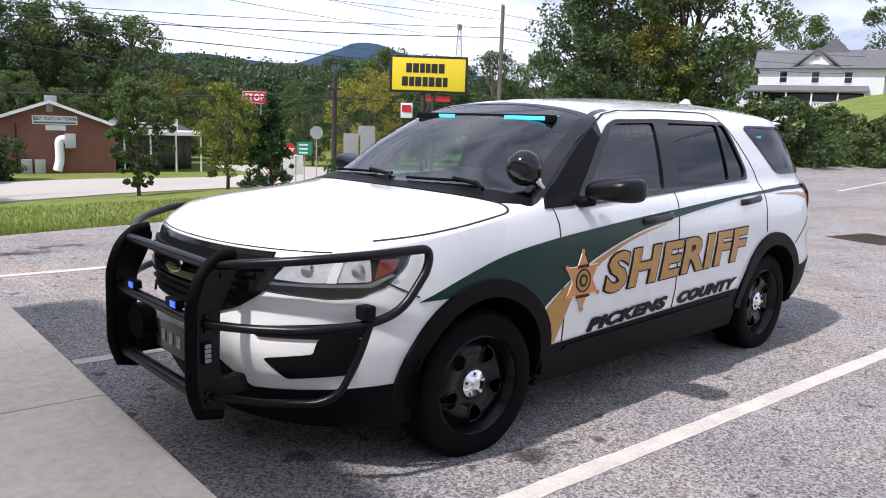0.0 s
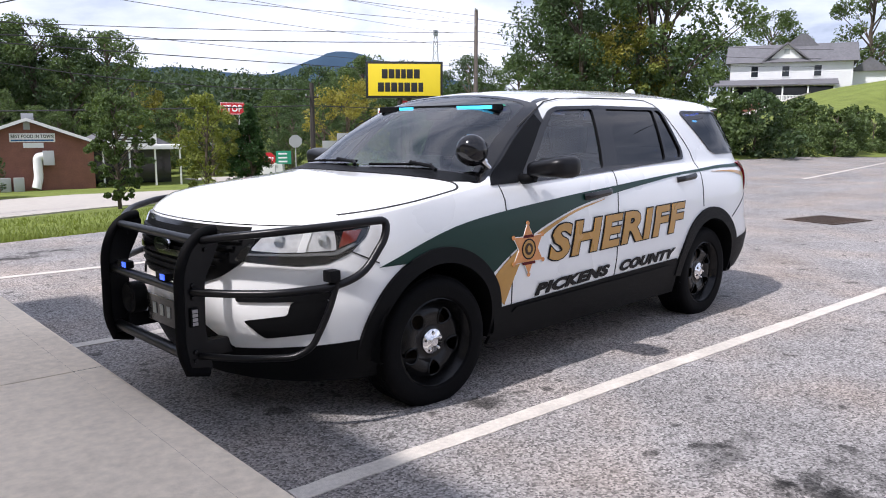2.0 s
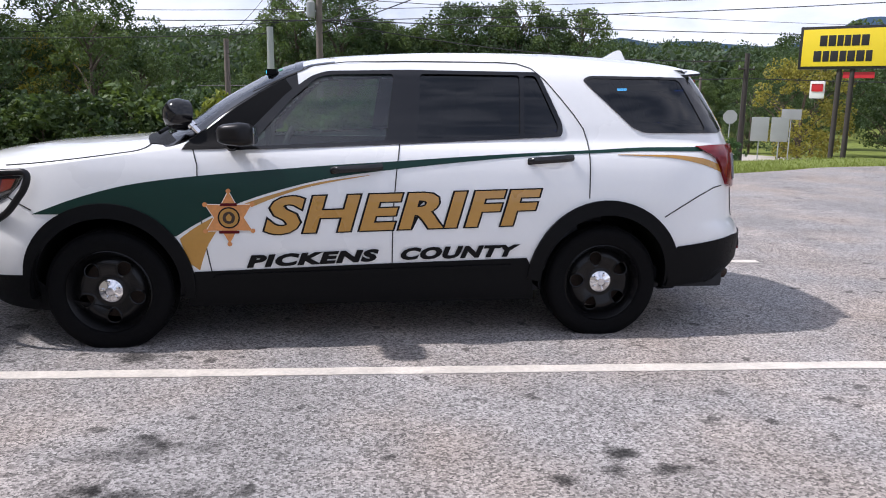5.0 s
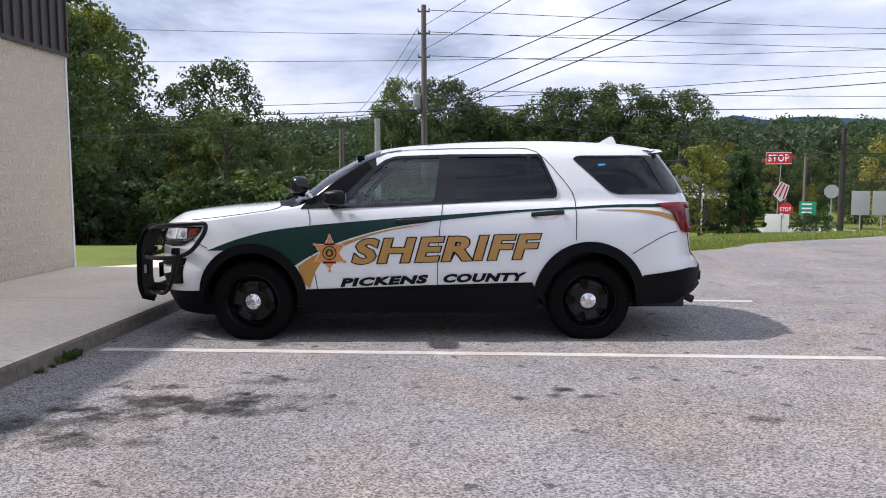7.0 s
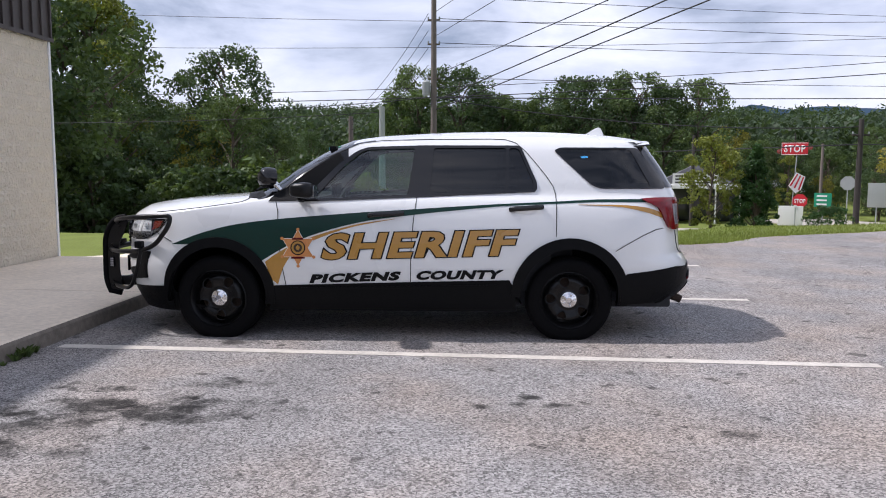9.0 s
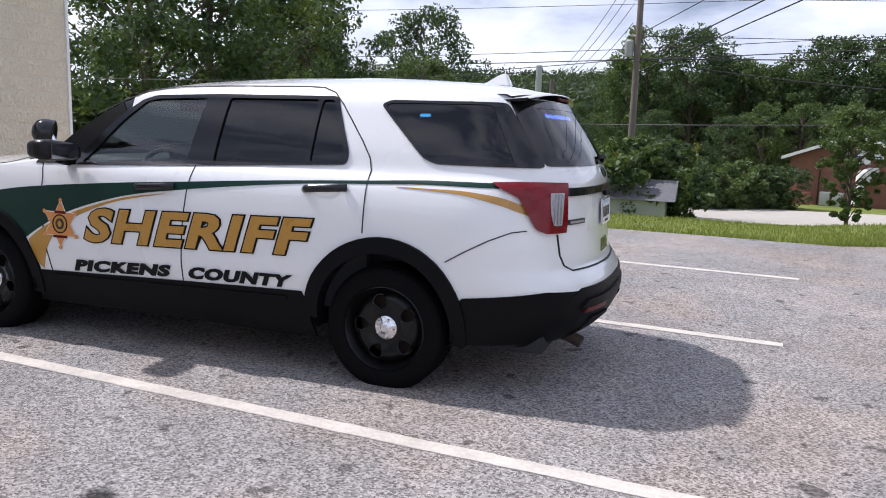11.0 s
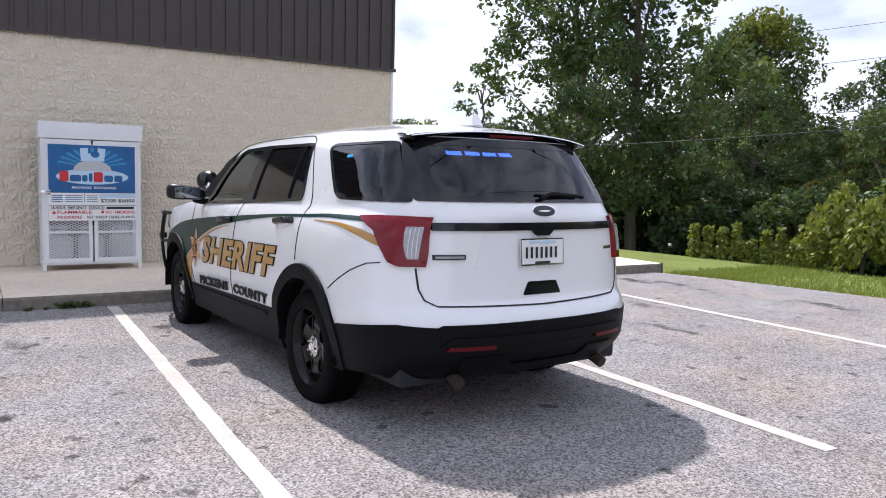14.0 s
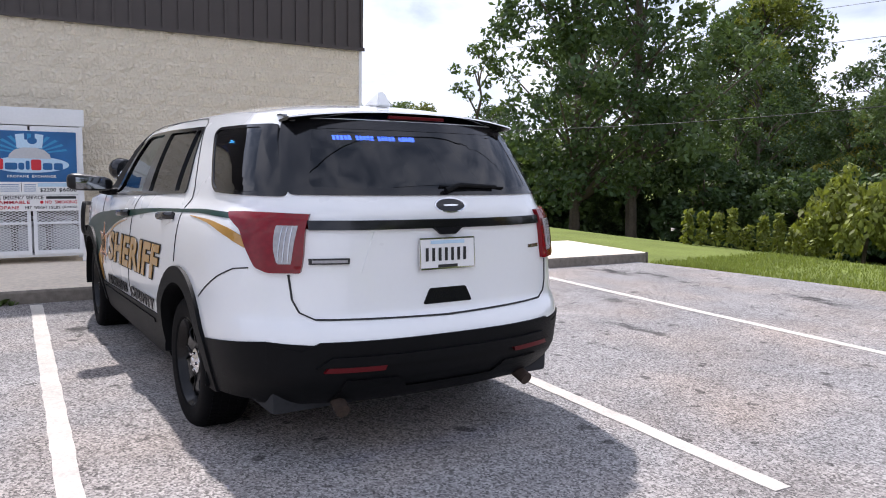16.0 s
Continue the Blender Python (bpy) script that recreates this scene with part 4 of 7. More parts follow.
# tail: lower bumper, bar, plate, hatch
part("rear_bumper", sheet([(-0.83, 0.30), (-0.84, 0.60), (-0.72, 0.572), (-0.64, 0.612), (0.64, 0.612), (0.72, 0.572), (0.84, 0.60), (0.83, 0.30)], rear, step=0.04, lift=0.010, skirt=0.015), BLACK_PLASTIC, suv, "black plastic rear bumper")
part("bumper_step", sheet([(-0.66, 0.50), (-0.60, 0.545), (0.60, 0.545), (0.66, 0.50)], rear, step=0.04, lift=0.026, skirt=0.018), BLACK_PLASTIC, suv)
part("bumper_valance", sheet([(-0.56, 0.30), (-0.54, 0.44), (-0.30, 0.44), (-0.24, 0.38), (0.24, 0.38), (0.30, 0.44), (0.54, 0.44), (0.56, 0.30)], rear, step=0.04, lift=0.022, skirt=0.014), BLACK_PLASTIC, suv)
for sign in (-1, 1):
    part("rear_reflector", sheet([(sign * 0.63, 0.478), (sign * 0.615, 0.500), (sign * 0.36, 0.500), (sign * 0.37, 0.478)], rear, step=0.04, lift=0.028, skirt=0.02), RED_DARK, suv, "dark red bumper reflector")
    pipe = part("exhaust_tip", tube(rounded([(2.05, sign * 0.50, 0.33), (2.36, sign * 0.52, 0.325), (2.46, sign * 0.53, 0.285)], 0.05), 0.034, 16), RUST, suv, "rusty turned-down exhaust tip")
hatch_edge = [(-0.735, 0.90), (-0.725, 0.79), (-0.70, 0.735), (-0.64, 0.704), (0, 0.690), (0.64, 0.704), (0.70, 0.735), (0.725, 0.79), (0.735, 0.90)]
part("hatch_gap", sheet(strip(hatch_edge, 0.007), rear, step=0.03, lift=0.005, skirt=0.007), GAP, suv)
part("tailgate_bar", sheet(soft_outline([(-0.655, 1.098), (-0.655, 1.140), (0.655, 1.140), (0.655, 1.098)], 0.006), rear, step=0.05, lift=0.016, skirt=0.016), BLACK_GLOSS, suv, "black tailgate trim bar")
part("camera_housing", sheet([(-0.07, 1.100), (-0.03, 1.068), (0.05, 1.068), (0.09, 1.100)], rear, step=0.05, lift=0.024, skirt=0.022), BLACK_PLASTIC, suv)
part("plate_recess", sheet(strip([(-0.36, 1.08), (-0.42, 0.90)], 0.02), rear, step=0.05, lift=0.004, skirt=0.004), PAINT, suv)
plate = part("number_plate", sheet(soft_outline([(-0.145, 0.906), (-0.150, 1.052), (0.158, 1.052), (0.163, 0.906)], 0.012), rear, step=0, lift=0.020, skirt=0.010), SIGN_WHITE, suv, "white and blue number plate with dark characters")
part("plate_frame", sheet(strip([(-0.147, 0.908), (-0.150, 1.050), (0.158, 1.050), (0.161, 0.908), (-0.147, 0.908)], 0.008), rear, step=0, lift=0.023, skirt=0.004), CHROME, plate)
part("plate_band", sheet([(-0.09, 1.024), (-0.09, 1.040), (0.10, 1.040), (0.10, 1.024)], rear, step=0, lift=0.0225, skirt=0.002), PALE_BLUE, plate)
part("plate_band", sheet([(-0.05, 0.912), (-0.05, 0.926), (0.06, 0.926), (0.06, 0.912)], rear, step=0, lift=0.0225, skirt=0.002), SIGN_BLACK, plate)
for k in range(7):
    y = -0.118 + k * 0.0355
    part("plate_character", sheet([(y, 0.944), (y, 1.006), (y + 0.015, 1.006), (y + 0.015, 0.944)], rear, step=0, lift=0.0228, skirt=0.002), SIGN_BLACK, plate)
part("handle_pocket", sheet(soft_outline([(-0.128, 0.742), (-0.088, 0.815), (0.118, 0.815), (0.150, 0.742)], 0.012), rear, step=0.05, lift=0.003, skirt=0.004), BLACK_GLOSS, suv, "black tailgate handle pocket")
part("model_badge", sheet([(-0.655, 0.946), (-0.655, 0.972), (-0.485, 0.972), (-0.485, 0.946)], rear, step=0.05, lift=0.011, skirt=0.011), SIGN_BLACK, suv)
part("badge_line", sheet([(-0.645, 0.953), (-0.645, 0.965), (-0.495, 0.965), (-0.495, 0.953)], rear, step=0.05, lift=0.013, skirt=0.003), LENS_GREY, suv)
part("model_badge", sheet([(0.56, 0.972), (0.56, 0.990), (0.655, 0.990), (0.655, 0.972)], rear, step=0.05, lift=0.004, skirt=0.004), CHROME, suv)
part("rear_window_border", sheet(REARWIN, rear, holes=[REARWIN_IN], step=0.05, lift=0.008, skirt=0.015), BLACK_GLOSS, suv)
part("rear_window", sheet(REARWIN_IN, rear, step=0.07, lift=0.006, skirt=0), TINT, suv, "dark tinted rear window")
wiper = part("rear_wiper", tube([rear(0.02, 1.272, 0.03), rear(0.10, 1.300, 0.04), rear(0.34, 1.290, 0.03)], 0.014, 8, taper=0.008), BLACK_PLASTIC, suv)
part("wiper_blade", tube([rear(0.0, 1.290, 0.015), rear(0.40, 1.282, 0.015)], 0.007, 6), RUBBER, wiper)
# spoiler: a black-edged blade on the roof's end
spo = bmesh.new()
rows = []
for k in range(25):
    u = -1 + 2 * k / 24
    y = u * 0.645
    xb, drop = 2.015 - 0.07 * abs(u) ** 2.5, 0.042 * abs(u) ** 2.4
    rows.append([spo.verts.new(p) for p in ((xb - 0.06, y, 1.678 - drop * 1.6 - 0.03 * abs(u) ** 2), (xb + 0.172, y, 1.648 - drop), (xb + 0.178, y, 1.641 - drop), (xb + 0.155, y, 1.630 - drop), (xb + 0.02, y, 1.620 - drop))])
for a_, b_ in zip(rows, rows[1:]):
    for i in range(5):
        spo.faces.new((a_[i], b_[i], b_[(i + 1) % 5], a_[(i + 1) % 5]))
spo.faces.new(rows[0]), spo.faces.new(rows[-1][::-1])
bmesh.ops.recalc_face_normals(spo, faces=spo.faces)
for f in spo.faces:
    f.material_index = 0 if f.normal.z > 0.6 else 1
spoiler = part("spoiler", spo, [PAINT, BLACK_GLOSS], suv, "white roof spoiler with black underside")
part("spoiler_underside", prism([(-0.64, 1.622), (-0.52, 1.548), (-0.42, 1.536), (0.42, 1.536), (0.52, 1.548), (0.64, 1.622)], lambda y, z, d: (rear_x(y, z) + 0.006 + d * (0.02 if z < 1.6 else 0.5), y, z), 0.10), BLACK_GLOSS, spoiler)
part("brake_light", box(2.175, 2.19, -0.16, 0.16, 1.612, 1.628, 0.003), RED_DARK, spoiler, "dark red high brake lamp")
fin = prism([(1.66, 1.700), (1.70, 1.717), (1.79, 1.772), (1.825, 1.778), (1.86, 1.697)], lambda x, z, d: (x, (d - 0.5) * 0.09 * (1 - (z - 1.692) * 7), z), 1.0)
bmesh.ops.bevel(fin, geom=fin.edges[:], offset=0.008, segments=2, affect="EDGES")
part("antenna_fin", fin, PAINT, suv, "white roof antenna fin")

# spot lamp on the driver's pillar
spot = lathe([(0.0, -0.085), (0.04, -0.078), (0.072, -0.055), (0.087, -0.02), (0.088, 0.01), (0.086, 0.045), (0.076, 0.05), (0.0, 0.046)], 28, "x")
sp = part("spotlight", spot, BLACK_GLOSS, suv, "round black spotlight on the front pillar")
sp.matrix_basis = pose(-1.03, -0.80, 1.318, 0, 8, 35)
part("lamp_bracket", tube([(-0.95, -0.82, 1.25), (-0.99, -0.81, 1.29)], 0.026, 12), CHROME, suv)
part("lamp_bracket", tube([(-0.90, -0.83, 1.20), (-0.96, -0.815, 1.26)], 0.018, 10), CHROME, suv)

# cabin
# dark floor plate, added to block light through the open underside
cabin = part("cabin_floor", box(-1.20, 2.30, -0.80, 0.80, 0.26, 0.40, 0.03), DARK_IN, suv)
part("engine_bay", box(-2.20, -1.15, -0.50, 0.50, 0.24, 0.90, 0.05), DARK_IN, suv)
part("door_card", box(-0.95, 1.3, -0.86, -0.80, 0.4, 1.13, 0.02), DARK_IN, suv)
part("door_card", box(-0.95, 1.3, 0.80, 0.86, 0.4, 1.13, 0.02), DARK_IN, suv)
part("dashboard", box(-1.22, -0.62, -0.80, 0.80, 0.80, 1.165, 0.07), DARK_IN, suv, "dark dashboard")
wheel = part("steering_wheel", tube([(-0.50 + 0.07 * math.sin(t), -0.40 + 0.19 * math.cos(t), 1.05 + 0.18 * math.sin(t)) for t in (2 * math.pi * k / 28 for k in range(28))], 0.016, 8, closed=True), DARK_IN, suv)
part("spoke", tube([(-0.52, -0.59, 1.05), (-0.54, -0.40, 1.03), (-0.52, -0.21, 1.05)], 0.02, 8), DARK_IN, wheel)
for y in (-0.42, 0.42):
    seat = part("seat", box(-0.30, 0.26, y - 0.26, y + 0.26, 0.42, 0.68, 0.08), DARK_IN, suv)
    back = box(-0.08, 0.10, -0.25, 0.25, 0, 0.62, 0.06)
    bmesh.ops.transform(back, matrix=pose(0.18, y, 0.62, 0, 16, 0), verts=back.verts)
    part("backrest", back, DARK_IN, seat)
    part("headrest", box(0.30, 0.42, y - 0.13, y + 0.13, 1.26, 1.46, 0.05), DARK_IN, seat)
part("rear_bench", box(1.0, 1.5, -0.75, 0.75, 0.42, 1.15, 0.08), DARK_IN, suv)
part("prisoner_screen", box(0.48, 0.50, -0.70, 0.70, 0.70, 1.50, 0.005), TINT, suv, "clear cabin partition")
part("laptop", box(-0.62, -0.58, -0.12, 0.22, 1.02, 1.26, 0.01), DARK_IN, suv)
part("inner_mirror", box(-0.52, -0.49, -0.12, 0.12, 1.49, 1.55, 0.01), DARK_IN, suv)
part("rear_light_bar_housing", box(2.06, 2.12, -0.52, 0.52, 1.50, 1.545, 0.008), BLACK_PLASTIC, suv)
bar = part("rear_light_bar", box(2.122, 2.132, -0.46, -0.02, 1.508, 1.532, 0.002), BLACK_PLASTIC, suv, "interior warning light bar with lit blue cells")
for k in range(24):
    if k % 6 != 5:
        y = -0.455 + k * 0.0183
        part("led_cell", sheet([(y, 1.503), (y, 1.524), (y + 0.012, 1.524), (y + 0.012, 1.503)], rear, step=0, lift=-0.010, skirt=0.006), BAR_LED, bar)
front_bar = part("front_light_bar", box(-0.56, -0.50, -0.56, 0.56, 1.545, 1.585, 0.008), BLACK_PLASTIC, suv)
part("led_cell", box(-0.566, -0.560, -0.52, -0.22, 1.555, 1.577), CYAN_LED, front_bar, "lit pale blue warning lamps")
part("led_cell", box(-0.566, -0.560, 0.20, 0.34, 1.555, 1.577), CYAN_LED, front_bar)
quarter_lamp = part("quarter_light", sheet([(1.535, 1.478), (1.535, 1.512), (1.62, 1.512), (1.62, 1.478)], side(-1), step=0, lift=-0.030, skirt=0.012), BLACK_PLASTIC, suv)
part("led_cell", sheet(soft_outline([(1.545, 1.487), (1.545, 1.503), (1.605, 1.505), (1.605, 1.489)], 0.004), side(-1), step=0, lift=-0.022, skirt=0.006), CYAN_BAR, quarter_lamp, "lit pale blue warning lamp")
part("toll_sticker", sheet(ellipse(-0.52, -0.70, 0.012, 0.05, 12), top, step=0, lift=0.005, skirt=0.001), SIGN_GREEN, suv)

# ---- livery on the driver's side ----
LEFT = side(-1)


def spline(points, n=40):
    f = curve([(x, z - 0.012) for x, z in points])
    a, b = points[0][0], points[-1][0]
    return [(a + (b - a) * k / n, f(a + (b - a) * k / n)) for k in range(n + 1)]


swoosh_top = spline([(-1.80, 0.790), (-1.535, 0.888), (-1.25, 0.959), (-0.918, 1.001), (-0.491, 1.038), (-0.205, 1.060), (0.128, 1.081), (0.511, 1.107), (0.895, 1.130), (1.331, 1.151), (1.723, 1.170), (2.06, 1.172)])
swoosh_low = spline([(-1.040, 0.669), (-0.942, 0.731), (-0.728, 0.840), (-0.49, 0.920), (-0.205, 0.988), (0.128, 1.034), (0.51, 1.076), (0.991, 1.118), (1.329, 1.133), (1.719, 1.148), (2.05, 1.146)])
hub = HUBS[0]
cut = [p for p in arc(hub[0], hub[1] + 0.015, 0.462, 38, 118, 16)]
part("green_stripe", sheet(swoosh_top + swoosh_low[::-1] + cut, LEFT, step=0.05, lift=0.0035, skirt=0.003), GREEN, suv, "dark green sweeping side stripe")
gold_top = spline([(-1.022, 0.655), (-0.93, 0.722), (-0.72, 0.828), (-0.49, 0.906), (-0.25, 0.968), (0.03, 1.008)])
gold_low = spline([(-0.925, 0.470), (-0.875, 0.610), (-0.776, 0.745), (-0.562, 0.858), (-0.30, 0.944), (0.03, 1.006)])
part("gold_stripe", sheet(gold_top + gold_low[::-1] + [(-0.975, 0.50)], LEFT, step=0.05, lift=0.0045, skirt=0.003), GOLD, suv, "gold side stripe")
part("gold_stripe", sheet(spline([(1.50, 1.128), (1.81, 1.127), (2.032, 1.108), (2.16, 1.072), (2.28, 1.022)], 20) + spline([(1.50, 1.126), (1.81, 1.112), (2.032, 1.072), (2.16, 1.030), (2.27, 0.985)], 20)[::-1], LEFT, step=0.04, lift=0.0045, skirt=0.003), GOLD, suv)


def lettering(words, quad, bold, edge, shear, fill, rim):
    """Words on the flank within a sheared quad: (x, z) of lower left, width, height, rise."""
    (x0, z0), w, h, rise, lean = quad
    def at(a, b, off):
        x = x0 + a * w
        z = z0 + b * h + rise * a
        return LEFT(x + lean * b, z, off)
    inner = flat_text(words, bold)
    ref = fit_box(inner)
    if rim:
        outer = flat_text(words, bold + edge)
        fit_box(outer, ref)
        part("letter_outline", drape(outer, at, (0.04, 0.25), 0.0065, 0.003), rim, suv)
    ob = part("lettering", drape(inner, at, (0.04, 0.25), 0.0095, 0.004), fill, suv, words.lower() + " lettering")
    return ob


lettering("SHERIFF", ((-0.570, 0.663), 1.535, 0.212, 0.042, 0.062), 0.036, 0.028, 0, GOLD, BLACK_VINYL)
lettering("PICKENS", ((-0.668, 0.468), 0.725, 0.076, 0.030, 0.030), 0.056, 0, 0, BLACK_VINYL, None)
lettering("COUNTY", ((0.190, 0.502), 0.690, 0.076, 0.014, 0.030), 0.056, 0, 0, BLACK_VINYL, None)


def star(r, n=6, inner=0.56):
    return [(-0.752 + (r if k % 2 == 0 else r * inner) * 0.98 * math.sin(math.pi * k / n), 0.760 + (r if k % 2 == 0 else r * inner) * math.cos(math.pi * k / n)) for k in range(2 * n)]


badge = part("star_badge", sheet(star(0.154), LEFT, step=0.05, lift=0.0085, skirt=0.003), WHITE_VINYL, suv, "six-pointed copper sheriff star with a round seal")
part("star_face", sheet(star(0.146), LEFT, step=0.05, lift=0.0105, skirt=0.002), STAR, badge)
for k in range(6):
    a = math.pi * k / 3
    part("star_ball", sheet(ellipse(-0.752 + 0.148 * math.sin(a), 0.760 + 0.148 * math.cos(a), 0.013, 0.013, 14), LEFT, step=0, lift=0.0115, skirt=0.002), STAR, badge)
part("seal", sheet(ellipse(-0.752, 0.760, 0.058, 0.058), LEFT, step=0.04, lift=0.012, skirt=0.002), GOLD, badge)
part("seal_ring", sheet(ellipse(-0.752, 0.760, 0.060, 0.060), LEFT, holes=[ellipse(-0.752, 0.760, 0.052, 0.052)], step=0.04, lift=0.0135, skirt=0.002), BLACK_VINYL, badge)
part("seal_centre", sheet(ellipse(-0.752, 0.760, 0.034, 0.034), LEFT, step=0.04, lift=0.014, skirt=0.002), RUST, badge)
part("seal_device", sheet(soft_outline([(-0.752, 0.784), (-0.735, 0.765), (-0.742, 0.742), (-0.762, 0.742), (-0.769, 0.765)], 0.006), LEFT, step=0, lift=0.0155, skirt=0.002), GOLD, badge)
for zc, w in ((0.833, 0.045), (0.680, 0.055)):
    part("seal_writing", sheet([(-0.752 - w, zc - 0.008), (-0.752 - w, zc + 0.008), (-0.752 + w, zc + 0.008), (-0.752 + w, zc - 0.008)], LEFT, step=0.04, lift=0.0125, skirt=0.002), RED_DARK, badge)

# ---- push bumper ----
guard_at = lambda x, z, d: (x, d, z)
upright = soft_outline([(-2.47, 0.285), (-2.545, 0.315), (-2.578, 0.42), (-2.573, 0.78), (-2.525, 0.90), (-2.455, 0.962), (-2.395, 0.972), (-2.365, 0.935), (-2.40, 0.84), (-2.452, 0.74), (-2.458, 0.50), (-2.44, 0.40), (-2.43, 0.305)], 0.03)
guard = thing("push_bumper", "black steel push bumper with wrap-round headlamp bars, bolted to the car", "push bumper")
for y in (-0.44, 0.44):
    up = prism(upright, lambda x, z, d, y=y: (x, y + (d - 0.5) * 0.012, z), 1.0)
    pl = part("upright", up, BLACK_STEEL, guard, "black steel upright plate")
    part("edge_tube", tube([(-2.45, y, 0.292), *rounded([(-2.548, y, 0.312), (-2.580, y, 0.42), (-2.575, y, 0.78), (-2.527, y, 0.90), (-2.455, y, 0.962), (-2.385, y, 0.968)], 0.06)], 0.024, 12), RUBBER, pl, "rubber-faced edge")
    for z in (0.36, 0.40, 0.66, 0.72, 0.88, 0.915):
        bolt = lathe([(0, -0.012), (0.010, -0.010), (0.012, 0.0)], 8)
        bmesh.ops.translate(bolt, vec=(-2.515 + (0.07 if z > 0.85 else 0), y - 0.008, z), verts=bolt.verts)
        part("bolt", bolt, BLACK_STEEL, pl)
for z, x, r in ((0.925, -2.485, 0.022), (0.690, -2.535, 0.024), (0.375, -2.525, 0.028)):
    part("cross_bar", tube([(x, -0.44, z), (x, 0.44, z)], r, 12), BLACK_STEEL, guard)
for s in (-1, 1):
    loop = [(-2.46, s * 0.45, 0.925), (-2.40, s * 0.60, 0.950), (-2.28, s * 0.77, 0.975), (-2.06, s * 0.925, 1.000), (-1.785, s * 0.970, 1.012), (-1.80, s * 0.980, 0.93), (-1.92, s * 0.968, 0.770), (-2.06, s * 0.930, 0.720), (-2.28, s * 0.80, 0.700), (-2.43, s * 0.62, 0.694), (-2.52, s * 0.45, 0.690)]
    part("headlamp_bar", tube(rounded(loop, 0.08), 0.019, 12), BLACK_STEEL, guard, "bent black steel tube round the headlamp")
    low = [(-2.05, s * 0.935, 0.745), (-2.09, s * 0.915, 0.60), (-2.155, s * 0.875, 0.44), (-2.22, s * 0.82, 0.395), (-2.38, s * 0.66, 0.388), (-2.49, s * 0.45, 0.378)]
    part("lower_bar", tube(rounded(low, 0.06), 0.016, 12), BLACK_STEEL, guard)
    part("bar_clamp", box(-2.10, -2.04, min(s * 0.89, s * 0.95), max(s * 0.89, s * 0.95), 0.745, 0.80, 0.01), BLACK_PLASTIC, guard)
part("bracket", box(-2.49, -2.28, -0.43, -0.37, 0.36, 0.44, 0.01), BLACK_STEEL, guard)
part("bracket", box(-2.49, -2.28, 0.37, 0.43, 0.36, 0.44, 0.01), BLACK_STEEL, guard)
for y in (-0.20, 0.26):
    lampb = part("warning_lamp", box(-2.555, -2.515, y - 0.055, y + 0.055, 0.714, 0.752, 0.006), BLACK_PLASTIC, guard, "small warning lamp with a lit blue lens")
    part("lamp_lens", box(-2.560, -2.5545, y - 0.048, y - 0.004, 0.720, 0.747, 0.002), BLUE_LED, lampb)
side_lamp = part("warning_lamp", box(-2.535, -2.495, -0.462, -0.446, 0.525, 0.615, 0.005), BLACK_PLASTIC, guard)
for k in range(4):
    part("lamp_lens", box(-2.528, -2.502, -0.4645, -0.4615, 0.532 + k * 0.020, 0.548 + k * 0.020), LENS_GREY, side_lamp, "clear warning lamp cell")
horn = lathe([(0.0, 0.0), (0.03, -0.015), (0.075, -0.03), (0.085, -0.02), (0.085, 0.05), (0.0, 0.06)], 24, "x")
hob = part("siren_speaker", horn, BLACK_PLASTIC, guard, "round black siren speaker")
hob.matrix_basis = pose(-2.49, 0.31, 0.54)
front_plate = part("front_plate", box(-2.492, -2.482, -0.20, 0.12, 0.46, 0.60, 0.004), BLACK_GLOSS, guard, "dark plate with pale characters")
for k in range(3):
    part("plate_character", box(-2.496, -2.491, -0.15 + k * 0.08, -0.115 + k * 0.08, 0.505, 0.560), SIGN_GREY, front_plate)

# ---- ground ----
FALL = curve([(6.8, 0.0), (8.0, -0.04), (11.0, -0.18), (16.0, -0.78), (26.0, -1.95), (34.0, -2.42), (52.0, -2.95), (80.0, -3.3), (120.0, -2.4), (200.0, 6.0), (400.0, 22.0)])
EASE = curve([(4.5, 0.0), (6.6, 1.7), (10.5, 3.7), (16.0, 4.6), (60.0, 4.8)])
RISE = curve([(23.5, 0.0), (30.0, 0.75), (45.0, 2.4), (58.0, 3.7), (72.0, 6.2), (90.0, 6.9), (120.0, 7.4), (400.0, 20.0)])
LOT = [(-2.0, -60), (-2.0, 6.62), (-1.6, 6.85), (-0.9, 7.0), (0.8, 7.3), (3.2, 7.2), (4.8, 7.0), (5.6, 7.4), (6.6, 8.5), (8.6, 9.6), (10.5, 10.5), (16.0, 11.9), (22.0, 12.0), (27.5, 11.0), (35.0, 10.0), (41.0, 8.3), (60.0, 0.0), (80.0, -14.0), (80, -60)]
LOT[:2] = [(-5.4, -60), (-2.4, 6.62)]


def smooth(a, b, t):
    t = min(max((t - a) / (b - a), 0), 1)
    return t * t * (3 - 2 * t)


def ground_z(x, y):
    z = FALL(y - EASE(x)) + RISE(x) * (1 - smooth(22, 48, y)) * smooth(8.5, 17, y)
    z += 0.05 * noise.noise((x * 0.3, y * 0.3, 0)) * min(max(y - 8, 0), 1)
    return z


